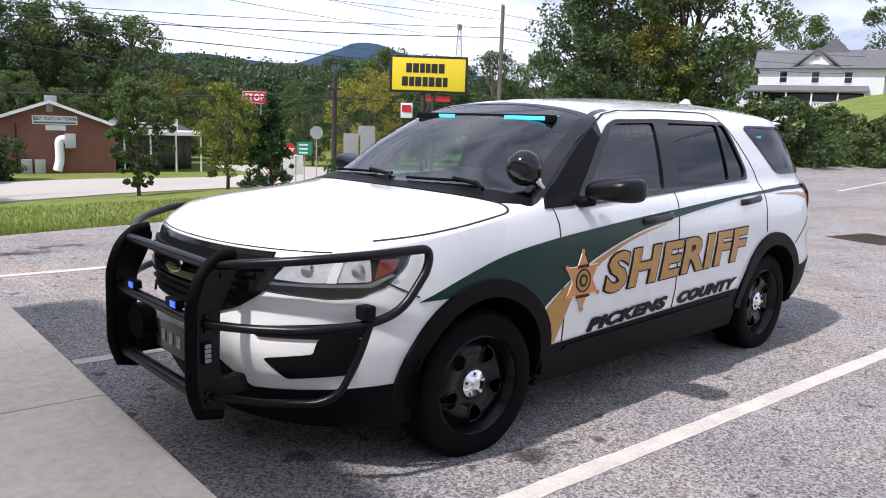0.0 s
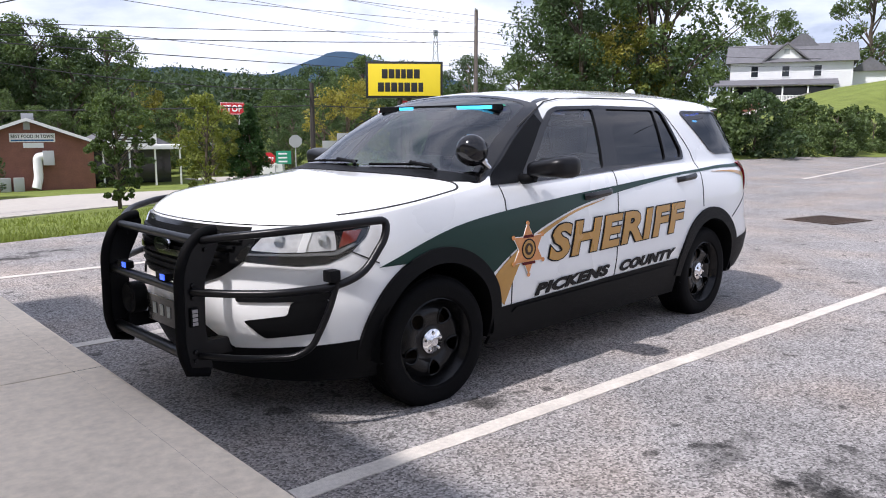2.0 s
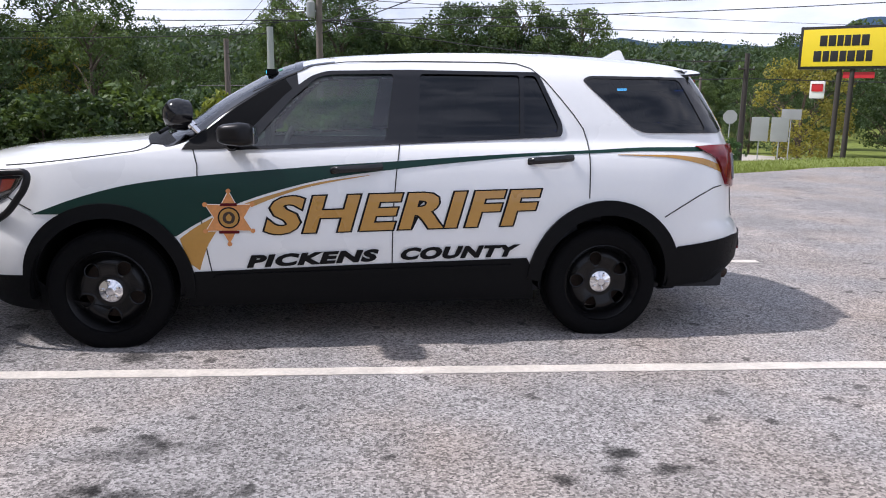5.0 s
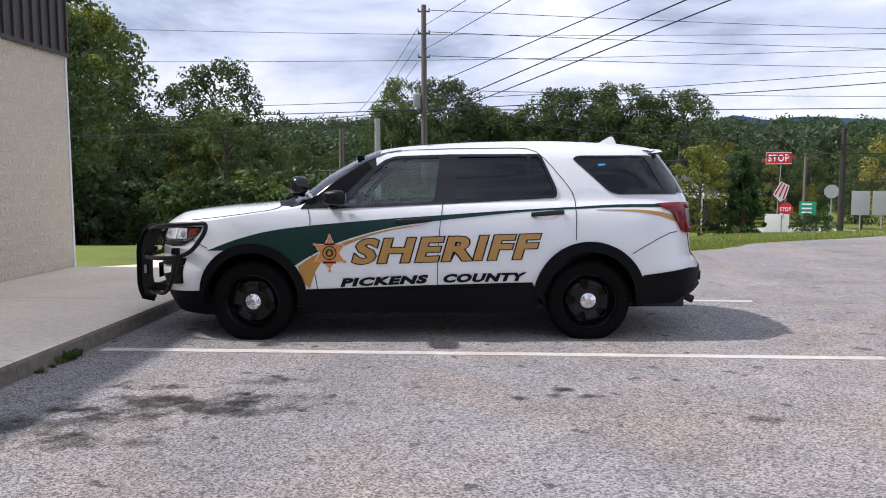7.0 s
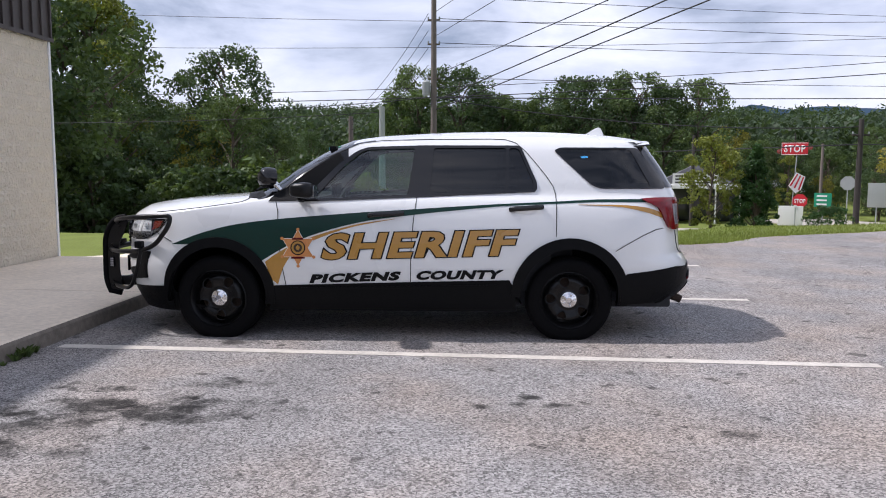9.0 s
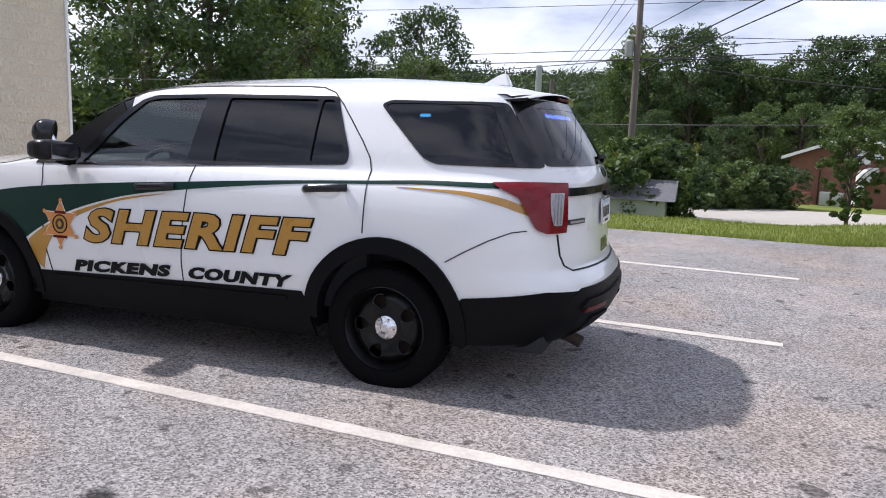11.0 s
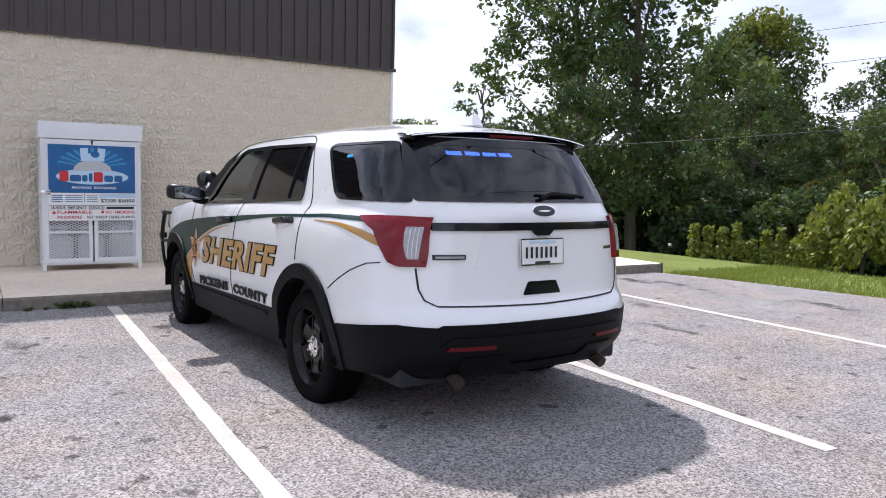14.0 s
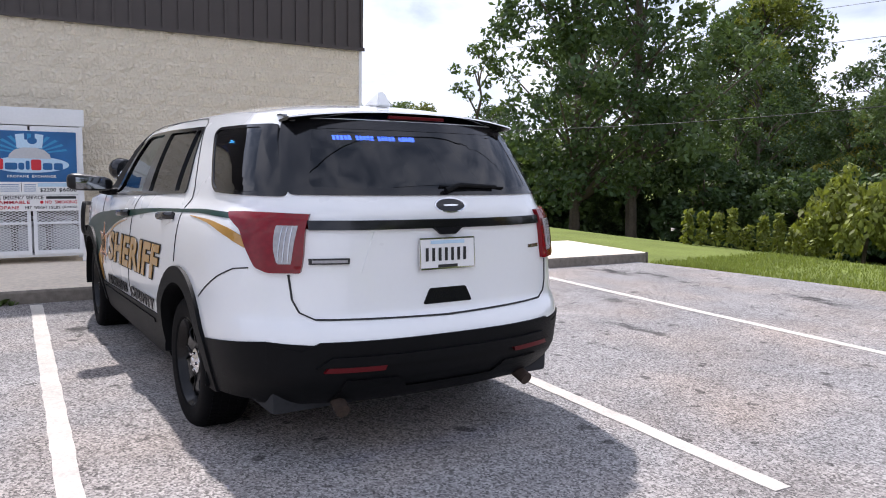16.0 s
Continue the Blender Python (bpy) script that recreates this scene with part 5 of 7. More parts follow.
def build_ground():
    steps = [-900, -600, -400, -280, -200, -150, -110, -85, -65, -52, -42, -34] + [k * 1.0 - 28 for k in range(0, 92)] + [66, 72, 80, 90, 105, 125, 150, 190, 240, 300, 400, 600, 900]
    bm = bmesh.new()
    grid = []
    for x in steps:
        row = []
        for y in steps:
            z = ground_z(x, y)
            if y < 16 and x > -5.6 and inside((x, y), LOT):
                z -= 0.07
            if x < -2.0 and y < 6.4 and (x > -4.4 or y < 3.2):
                z -= 0.07
            row.append(bm.verts.new((x, y, z)))
        grid.append(row)
    for i in range(len(steps) - 1):
        for j in range(len(steps) - 1):
            bm.faces.new((grid[i][j], grid[i + 1][j], grid[i + 1][j + 1], grid[i][j + 1]))
    return bm


tagged(part("ground", build_ground(), GRASS), "green mown grass sloping away from the car park", "grass", kind="structure")
lot = part("car_park", sheet(LOT, lambda x, y, o: (x, y, ground_z(x, y) + o), step=1.0, lift=0.012, skirt=0.1), ASPHALT, smooth=False)
tagged(lot, "worn grey asphalt car park with oil stains", "asphalt", kind="structure")
road = part("road", sheet([(-60, 34), (-12, 32.0), (6, 31.0), (15, 29.5), (22, 29.0), (32, 28), (70, 24), (70, 34), (40, 38), (33, 60), (26, 60), (25, 46), (19, 44), (6, 46), (-12, 46), (-60, 46)], lambda x, y, o: (x, y, ground_z(x, y) + o), step=2.0, lift=0.06, skirt=0.1), ROAD_MAT)
tagged(road, "pale worn road junction below the grass bank", "road", kind="structure")


def floor_mark(name, a, b, wide, label):
    """A painted line with slightly ragged edges."""
    n = 60
    d = Vector((b[0] - a[0], b[1] - a[1]))
    nrm = Vector((-d.y, d.x)).normalized()
    rnd = random.Random(str(a))
    l_, r_ = [], []
    for k in range(n + 1):
        p = Vector(a) + d * (k / n)
        l_.append(tuple(p + nrm * (wide / 2 + rnd.uniform(-0.005, 0.004))))
        r_.append(tuple(p - nrm * (wide / 2 + rnd.uniform(-0.005, 0.004))))
    ob = part(name, sheet(l_ + r_[::-1], lambda x, y, o: (x, y, ground_z(x, y) + o), step=0.5, lift=0.0165, skirt=0.004), ASPH_LINE, smooth=False)
    return tagged(ob, label, "road marking", group="parking bay lines", kind="structure")


for a, b in (((-2.55, -1.305), (3.55, -1.695)), ((-2.46, 1.470), (3.63, 1.020)), ((-2.38, 4.38), (4.0, 3.90))):
    floor_mark("bay_line", a, b, 0.105, "worn white painted parking bay line")
floor_mark("bay_line", (18.6, 4.79), (33.8, 6.75), 0.11, "worn white painted line across the car park")

# storm drain
drain = thing("drain_grate", "dark cast iron storm drain grate set in the asphalt", "drain grate", (8.6, 0.62, 0.013), turn=-12)
part("frame", add_box(add_box(add_box(box(-0.52, 0.52, -0.42, -0.36, 0, 0.012), -0.52, 0.52, 0.36, 0.42, 0, 0.012), -0.52, -0.46, -0.36, 0.36, 0, 0.012), 0.46, 0.52, -0.36, 0.36, 0, 0.012), RUST, drain)
part("pit", box(-0.46, 0.46, -0.36, 0.36, 0.0, 0.002), GAP, drain)
for k in range(11):
    part("bar", box(-0.43 + k * 0.082, -0.39 + k * 0.082, -0.36, 0.36, 0.002, 0.010), RUST, drain)

# the shop and its pavement stand slightly turned to the car
SHOP = pose(-2.56, 0, 0, 0, 0, -2.3) @ pose(2.6, 0, 0)


# ---- pavement slab with kerb ----
def slab_z(x, y):
    return 0.150 + 0.015 * min(max((-2.64 - x) / 2.4, 0), 1) + FALL(y)


pavement = part("pavement", sheet([(-5.21, -60), (-5.21, 3.3), (-4.45, 3.9), (-4.45, 6.8), (-2.80, 6.8), (-2.80, -60)], lambda x, y, o: (x, y, slab_z(x, y) - 0.03 + o), step=1.0, lift=0.0, skirt=0.3), MORTAR, smooth=False)
tagged(pavement, "stained concrete walkway along the building", "pavement", kind="structure")
cuts = [-60, -40, -25, -14.2, -11.1, -8.15, -5.2, -2.27, 0.45, 3.25, 4.8, 6.8]
for a, b in zip(cuts, cuts[1:]):
    x0 = -5.20 if b < 3.3 else -4.45
    part("slab", sheet([(x0, a + 0.006), (x0, b - 0.006), (-2.80, b - 0.006), (-2.80, a + 0.006)], lambda x, y, o: (x, y, slab_z(x, y) + o), step=1.3, lift=0.0, skirt=0.03), CONCRETE, pavement)
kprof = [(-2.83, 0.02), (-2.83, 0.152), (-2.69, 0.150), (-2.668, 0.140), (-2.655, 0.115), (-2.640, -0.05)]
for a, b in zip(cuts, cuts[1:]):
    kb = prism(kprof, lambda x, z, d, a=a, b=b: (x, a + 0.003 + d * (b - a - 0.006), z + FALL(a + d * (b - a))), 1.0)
    # tops keep the slab colour; sides take the colour with shade painted in
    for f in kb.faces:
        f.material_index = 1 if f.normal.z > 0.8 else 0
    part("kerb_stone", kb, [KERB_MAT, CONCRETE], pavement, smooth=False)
part("end_face", prism(kprof, lambda x, z, d: (-4.45 + d * 1.81, 6.8 + (-2.83 - x) * -0.15, z), 1.0), KERB_MAT, pavement, smooth=False)

# weeds in the kerb joint
def tuft(name, at, n, size, seed, material, label):
    rnd = random.Random(seed)
    bm = bmesh.new()
    for _ in range(n):
        a, lean, h, w = rnd.uniform(0, 6.28), rnd.uniform(0.1, 0.9), size * rnd.uniform(0.5, 1), size * 0.12
        d, s = Vector((math.cos(a), math.sin(a), 0)), Vector((-math.sin(a), math.cos(a), 0))
        p = d * rnd.uniform(0, size * 0.4)
        q, r = p + d * lean * h * 0.4 + Vector((0, 0, h * 0.6)), p + d * lean * h + Vector((0, 0, h * (1 - lean * 0.3)))
        v = [bm.verts.new(c) for c in (p - s * w * 0.5, p + s * w * 0.5, q + s * w, r, q - s * w)]
        bm.faces.new(v)
    ob = part(name, bm, material)
    ob.matrix_basis = pose(*at)
    return tagged(ob, label, "weed")


for k, (y, s) in enumerate(((-1.62, 0.12), (-1.75, 0.10), (-1.50, 0.08), (-2.05, 0.06), (-1.9, 0.05))):
    tuft("weed", (-2.655, y, 0.0), 26, s, k, LEAF_B, "small green weed growing at the foot of the kerb")

# ---- shop building ----
WX, WY, BAND, ROOF = -5.22, 3.255, 3.10, 4.38
wall = part("wall_east", box(WX - 0.3, WX, -60, WY, 0.0, ROOF - 0.1), MORTAR, smooth=False)
tagged(wall, "cream painted split-face block wall of the shop", "wall", kind="structure")
tagged(part("wall_north", box(-22, WX - 0.3, WY - 0.3, WY, -0.2, ROOF - 0.1), BLOCK, smooth=False), "cream painted block wall", "wall", kind="structure")
tagged(part("wall_west", box(-22.3, -22, -60, WY, -0.2, ROOF - 0.1), BLOCK, smooth=False), "cream painted block wall", "wall", kind="structure")
tagged(part("roof", box(-22.3, WX, -60, WY, ROOF - 0.1, ROOF - 0.02), BROWN_METAL, smooth=False), "flat roof of the shop", "roof", kind="structure")
fascia = part("fascia", box(WX - 0.05, WX + 0.035, -60, WY + 0.035, BAND, ROOF, 0.004), BROWN_METAL, smooth=False)
tagged(fascia, "dark brown ribbed metal fascia over the block wall", "fascia", kind="structure")
part("drip_edge", box(WX + 0.035, WX + 0.062, -60, WY + 0.05, BAND - 0.02, BAND + 0.03), BROWN_METAL, fascia, smooth=False)
rib = box(0, 0.028, -0.016, 0.016, BAND + 0.03, ROOF, 0.004)
rib0 = part("rib", rib, BROWN_METAL, fascia, smooth=False)
rib0.location = (WX + 0.035, WY, 0)
rib_mesh = rib0.data
for k in range(1, 120):
    o = new("rib", rib_mesh)
    o.parent, o.location = fascia, (WX + 0.035, WY - k * 0.203, 0)
part("corner_trim", box(WX - 0.06, WX + 0.022, WY - 0.02, WY + 0.022, 0.15, BAND), WHITE_METAL, wall, smooth=False)

# ---- propane cylinder cage against the wall ----
cage = thing("propane_cage", "white steel propane cage with blue poster beside the wall", "gas cage", (-4.60, -1.22, 0.165))
cage.matrix_basis = SHOP @ cage.matrix_basis
W2, D2, H2 = 0.565, 0.42, 1.81
part("roof", box(-D2, 0.03, -W2 - 0.02, W2 + 0.02, H2 - 0.20, H2, 0.012), WHITE_METAL, cage, "white sheet metal hood")
part("floor", box(-D2, 0, -W2, W2, 0.07, 0.10), WHITE_METAL, cage)
# dark colour on the back stands in for shade inside the cage
part("back_shade_panel", box(-D2, -D2 + 0.01, -W2, W2, 0.08, H2 - 0.2), BROWN_METAL, cage, "back sheet coloured dark for the shade inside the cage")
for x in (-D2, -0.03):
    for y in (-W2, W2 - 0.04):
        part("leg", box(x, x + 0.04, y, y + 0.04, 0.0, H2 - 0.2, 0.004), WHITE_METAL, cage)
part("middle_shelf", box(-D2, 0, -W2, W2, 0.78, 0.80), WHITE_METAL, cage)
for s in (-1, 1):
    y0, y1 = (-W2 + 0.03, -0.012) if s < 0 else (0.012, W2 - 0.03)
    frame_bm = box(0, 0.03, y0, y1, 0.10, 0.15)
    add_box(frame_bm, 0, 0.03, y0, y1, H2 - 0.26, H2 - 0.21)
    add_box(frame_bm, 0, 0.03, y0, y0 + 0.04, 0.15, H2 - 0.26)
    add_box(frame_bm, 0, 0.03, y1 - 0.04, y1, 0.15, H2 - 0.26)
    add_box(frame_bm, 0, 0.03, y0 + 0.04, y1 - 0.04, 0.46, 0.485)
    door = part("door", frame_bm, WHITE_METAL, cage, "white framed mesh door", smooth=False)
    mesh = bmesh.new()
    pitch_y, pitch_z = 0.062, 0.030
    za, zb, ya, yb = 0.15, H2 - 0.26, y0 + 0.04, y1 - 0.04
    for sg in (-1, 1):
        slope = sg * pitch_z / pitch_y
        c = za - (yb - ya) * pitch_z / pitch_y
        while c < zb + (yb - ya) * pitch_z / pitch_y:
            pts = []
            for yy in (ya, yb):
                pts.append((yy, c + slope * (yy - ya)))
            (p0, q0), (p1, q1) = pts
            if q1 != q0:
                ts = sorted(min(max(t, 0), 1) for t in ((za - q0) / (q1 - q0), (zb - q0) / (q1 - q0)))
                if ts[1] - ts[0] > 1e-3:
                    a = (0.014, p0 + (p1 - p0) * ts[0], q0 + (q1 - q0) * ts[0])
                    b = (0.014, p0 + (p1 - p0) * ts[1], q0 + (q1 - q0) * ts[1])
                    add_tube(mesh, [a, b], 0.0042, 4)
            c += pitch_z
    part("wire_mesh", mesh, WHITE_METAL, door, "expanded white wire mesh", smooth=False)
for y in (-W2 + 0.01, W2 - 0.035):
    mesh = bmesh.new()
    for k in range(40):
        add_tube(mesh, [(-D2 + 0.03, y + 0.012, 0.15 + k * 0.038), (-0.03, y + 0.012, 0.17 + k * 0.038)], 0.004, 4)
    part("side_mesh", mesh, WHITE_METAL, cage, smooth=False)
cyl_profile = [(0.0, 0.0), (0.10, 0.0), (0.135, 0.03), (0.152, 0.07), (0.152, 0.25), (0.135, 0.30), (0.08, 0.335), (0.03, 0.34), (0.03, 0.38), (0.0, 0.38)]
cyl0 = None
for lev in (0.10, 0.80):
    for k in range(3):
        m = SHOP @ pose(-4.60 - 0.22, -1.22 - 0.36 + k * 0.36, 0.165 + lev)
        if cyl0 is None:
            cyl0 = thing("propane_cylinder", "grey painted propane cylinder standing in the cage", "gas cylinder", group="cylinders in the cage")
            cyl0.matrix_basis = m
            part("tank", lathe(cyl_profile, 24, "z"), GALV, cyl0)
            part("collar", tube([(0.10 * math.cos(t), 0.10 * math.sin(t), 0.42) for t in (2 * math.pi * j / 20 for j in range(20))], 0.012, 6, closed=True), GALV, cyl0)
            for a in (0.6, 2.7, 4.5):
                part("collar_post", tube([(0.10 * math.cos(a), 0.10 * math.sin(a), 0.31), (0.10 * math.cos(a), 0.10 * math.sin(a), 0.42)], 0.012, 6), GALV, cyl0)
        else:
            copy_thing(cyl0, m)
lock = part("door_latch", box(0.03, 0.05, -W2 - 0.01, -W2 + 0.10, 0.93, 0.99, 0.01), CHROME, cage, "metal latch and padlock")

# poster board on the doors
board = part("poster", box(0.036, 0.044, -0.495, 0.495, 0.615, 1.548, 0.003), SIGN_WHITE, cage, "blue and white propane exchange poster")
px = 0.0455


def on_poster(outline, lift, material, name="print"):
    return part(name, prism(outline, lambda y, z, d: (px + lift + d * 0.0008, y, z), 1.0), material, board, smooth=False)


def rect(y0, y1, z0, z1):
    return [(y0, z0), (y1, z0), (y1, z1), (y0, z1)]


on_poster(rect(-0.49, 0.49, 0.955, 1.54), 0.0, SIGN_BLUE, "blue_field")
for k in range(11):
    a = radians(-75 + 15 * k + 90)
    on_poster([(0.10 * math.cos(a - 0.10), 1.27 + 0.06 * math.sin(a - 0.10)), (0.40 * math.cos(a - 0.055), 1.27 + 0.24 * math.sin(a - 0.055)), (0.40 * math.cos(a + 0.055), 1.27 + 0.24 * math.sin(a + 0.055)), (0.10 * math.cos(a + 0.10), 1.27 + 0.06 * math.sin(a + 0.10))], 0.0004, SKY_PRINT, "light_ray")
on_poster(ellipse(0.0, 1.155, 0.41, 0.095), 0.0013, PALE_BLUE, "glow_field")
on_poster([(-0.22, 1.225), (-0.205, 1.275), (-0.15, 1.325), (-0.07, 1.35), (0.07, 1.35), (0.15, 1.325), (0.205, 1.275), (0.22, 1.225)], 0.0024, GALV, "cylinder_picture")
on_poster([(-0.13, 1.345), (-0.14, 1.50), (-0.05, 1.51), (-0.05, 1.44), (0.06, 1.44), (0.06, 1.51), (0.15, 1.50), (0.13, 1.345)], 0.0022, PALE_BLUE, "collar_picture")
on_poster(ellipse(0.03, 1.43, 0.05, 0.04), 0.0033, SIGN_BLUE)
# the brand's name as plain strokes in its colours
for y0, y1, z0, z1, m_ in ((-0.37, -0.27, 1.095, 1.22, SIGN_RED), (-0.255, -0.13, 1.095, 1.175, SIGN_BLUE), (-0.12, -0.06, 1.095, 1.175, SIGN_BLUE), (-0.045, -0.005, 1.095, 1.20, SIGN_BLUE), (0.01, 0.115, 1.09, 1.215, SIGN_RED), (0.13, 0.23, 1.095, 1.175, SIGN_BLUE), (0.245, 0.34, 1.095, 1.175, SIGN_BLUE)):
    on_poster(soft_outline(rect(y0, y1, z0, z1), 0.02, 2), 0.0034, m_, "name_stroke")


def words(text, y0, y1, z0, z1, lift, material):
    """A line of writing, each word a part of its own."""
    at_ = 0
    for word in text.split(" "):
        ya, yb = (y0 + (y1 - y0) * k / len(text) for k in (at_, at_ + len(word)))
        at_ += len(word) + 1
        bm = flat_text(word, 0.02)
        fit_box(bm)
        part("writing", drape(bm, lambda a, b, o: (px + lift + o, ya + a * (yb - ya), z0 + b * (z1 - z0)), 0, 0.001, 0.0008), material, board, smooth=False)


words("PROPANE EXCHANGE", -0.235, 0.265, 1.005, 1.035, 0.001, SIGN_WHITE)
on_poster(rect(-0.49, 0.49, 0.800, 0.805), 0.0, SIGN_BLACK)
on_poster(rect(-0.10, -0.095, 0.845, 0.95), 0.0, SIGN_BLACK)
on_poster(rect(0.07, 0.49, 0.90, 0.945), 0.0, PALE_BLUE)
words("$2200", 0.09, 0.26, 0.835, 0.885, 0.0, SIGN_BLACK)
words("$6000", 0.29, 0.48, 0.835, 0.885, 0.0, SIGN_BLACK)
for k in range(4):
    on_poster(rect(-0.46, -0.34, 0.845 + k * 0.024, 0.855 + k * 0.024), 0.0, SIGN_BLUE)
    on_poster(rect(-0.31, -0.12, 0.845 + k * 0.024, 0.853 + k * 0.024), 0.0, SIGN_BLUE)
    on_poster(rect(-0.07, 0.05, 0.845 + k * 0.024, 0.853 + k * 0.024), 0.0, SIGN_BLUE)
words("24-HOUR EMERGENCY SERVICE:", -0.47, 0.13, 0.752, 0.793, 0.0, SIGN_BLACK)
on_poster(rect(0.15, 0.47, 0.757, 0.788), 0.0, SIGN_BLACK)
words("FLAMMABLE", -0.40, -0.02, 0.700, 0.738, 0.0, SIGN_RED)
words("NO SMOKING", 0.14, 0.48, 0.700, 0.738, 0.0, SIGN_RED)
words("PROPANE", -0.40, -0.13, 0.638, 0.676, 0.0, SIGN_RED)
words("NET WEIGHT 15LBS (6.8KG)", -0.07, 0.48, 0.640, 0.674, 0.0, SIGN_BLACK)
on_poster(ellipse(0.105, 0.719, 0.018, 0.018, 14), 0.0, SIGN_RED)
on_poster([(-0.46, 0.70), (-0.435, 0.74), (-0.41, 0.70)], 0.0, SIGN_RED)

# ---- trees ----
def leaf_cloud(name, centres, per, size, spread, seed, material, parent=None, droop=0.0):
    """Many small leaves, in clumps round the centres (x, y, z, radius)."""
    rng = np.random.default_rng(seed)
    c = np.asarray(centres, float)
    n = len(c) * per
    own = np.repeat(c, per, axis=0)
    d = rng.normal(size=(n, 3))
    d /= np.linalg.norm(d, axis=1)[:, None]
    p = own[:, :3] + d * (own[:, 3] * rng.uniform(0.35, 1.0, n) ** 0.6)[:, None] * np.array(spread)
    a = rng.normal(size=(n, 3)) + d * 0.4
    a[:, 2] -= droop
    a /= np.linalg.norm(a, axis=1)[:, None]
    b = np.cross(a, rng.normal(size=(n, 3)) + np.array((0, 0, 0.9)))
    b /= np.linalg.norm(b, axis=1)[:, None] + 1e-9
    s = size * rng.uniform(0.55, 1.25, n)[:, None]
    quad = np.stack([p - a * s, p + b * s * 0.55, p + a * s, p - b * s * 0.55], axis=1).reshape(-1, 3)
    me = bpy.data.meshes.new(name)
    me.from_pydata(quad.tolist(), [], np.arange(n * 4).reshape(-1, 4).tolist())
    me.materials.append(material)
    ob = new(name, me)
    ob.parent = parent
    return ob


def make_tree(name, label, height, radius, material, seed, clumps=60, per=70, leaf=0.17, bare=0.22, cone=0.0, trunk=0.0, group=""):
    """A tapered trunk with limbs, and an uneven crown of leaf clumps with gaps."""
    rnd = random.Random(seed)
    t = thing(name, label, "tree", group=group)
    r0 = trunk or height * 0.018
    wob = [(0, 0, -0.4)] + [(rnd.uniform(-1, 1) * 0.03 * height * k / 6, rnd.uniform(-1, 1) * 0.03 * height * k / 6, height * 0.86 * k / 6) for k in range(1, 7)]
    bm = tube(wob, r0, 9, taper=r0 * 0.25)
    centres = []
    lobes = [(rnd.uniform(0, 6.28), rnd.uniform(0.72, 1.12)) for _ in range(7)]
    for k in range(clumps):
        h = bare + (1 - bare) * rnd.random() ** 0.9
        a = rnd.uniform(0, 6.28)
        lob = max(s * (0.72 + 0.28 * math.cos(a - b)) for b, s in lobes)
        q = (h - bare) / (1 - bare)
        env = (1 - q) ** 0.9 + 0.05 if cone > 0 else (0.16 + 0.95 * q ** 0.8) * (1 - q ** 6) + 0.12 if cone < 0 else math.sin(math.pi * min(0.10 + 0.86 * q, 1)) ** 0.55
        rr = radius * env * lob * math.sqrt(rnd.uniform(0.12, 1))
        size = radius * rnd.uniform(0.13, 0.25) * (0.7 if cone > 0 else 0.28 + 0.5 * q if cone < 0 else 1)
        c = (rr * math.cos(a), rr * math.sin(a), h * height, size)
        centres.append(c)
        if k % 3 == 0:
            z0 = max(height * bare * 0.8, c[2] - rr * 0.9)
            add_tube(bm, [(0, 0, z0), (c[0] * 0.5, c[1] * 0.5, (z0 + c[2]) / 2 + 0.05 * height * rnd.random()), c[:3]], r0 * 0.35, 5, taper=r0 * 0.07)
    part("trunk", bm, BARK, t)
    leaf_cloud("crown", centres, per, leaf, (1, 1, 0.8), seed, material, t)
    return t


def plant(src, x, y, scale=1.0, turn=0.0, squash=1.0, sink=0.1):
    return copy_thing(src, pose(x, y, ground_z(x, y) - sink, 0, 0, turn) @ Matrix.Diagonal((scale * squash, scale * squash, scale, 1)))


def place(src, x, y, scale=1.0, turn=0.0):
    src.matrix_basis = pose(x, y, ground_z(x, y) - 0.1, 0, 0, turn) @ Matrix.Diagonal((scale, scale, scale, 1))
    return src


G = "trees of the wood"
oak = make_tree("oak_tree", "tall broadleaf tree with dense dark green crown", 12.0, 4.6, LEAF_A, 1, 100, 140, 0.13, 0.12, group=G)
ash = make_tree("ash_tree", "tall broadleaf tree with open mid-green crown", 12.5, 3.9, LEAF_B, 2, 88, 130, 0.13, 0.15, group=G)
poplar = make_tree("poplar_tree", "slender tree with thin yellow-green crown", 12.0, 2.7, LEAF_C, 3, 62, 105, 0.13, 0.10, group=G)
maple = make_tree("maple_tree", "broad tree with yellowing leaves", 10.0, 4.2, LEAF_D, 4, 80, 120, 0.135, 0.08, group=G)
thin = make_tree("birch_tree", "thin half-bare tree with sparse leaves", 10.0, 2.3, LEAF_B, 5, 34, 45, 0.14, 0.25, group=G)
shrub = make_tree("shrub", "dense green shrub at the wood's edge", 3.2, 2.3, LEAF_B, 6, 50, 85, 0.13, 0.02, group="shrubs at the wood's edge")
dark_shrub = make_tree("shrub", "dense dark green shrub at the wood's edge", 3.6, 2.4, LEAF_A, 7, 55, 85, 0.13, 0.02, group="shrubs at the wood's edge")

place(oak, -17.4, 19.4, 1.08), place(ash, -19.8, 35.4, 1.06), place(poplar, -22.6, 35.6, 0.95, 40), place(thin, -20.4, 16.6, 0.72)
place(maple, 30.8, 42.6, 0.74), place(shrub, 28.8, 12.6, 0.85), place(dark_shrub, 30.2, 11.4, 0.80, 50)
rnd = random.Random(11)
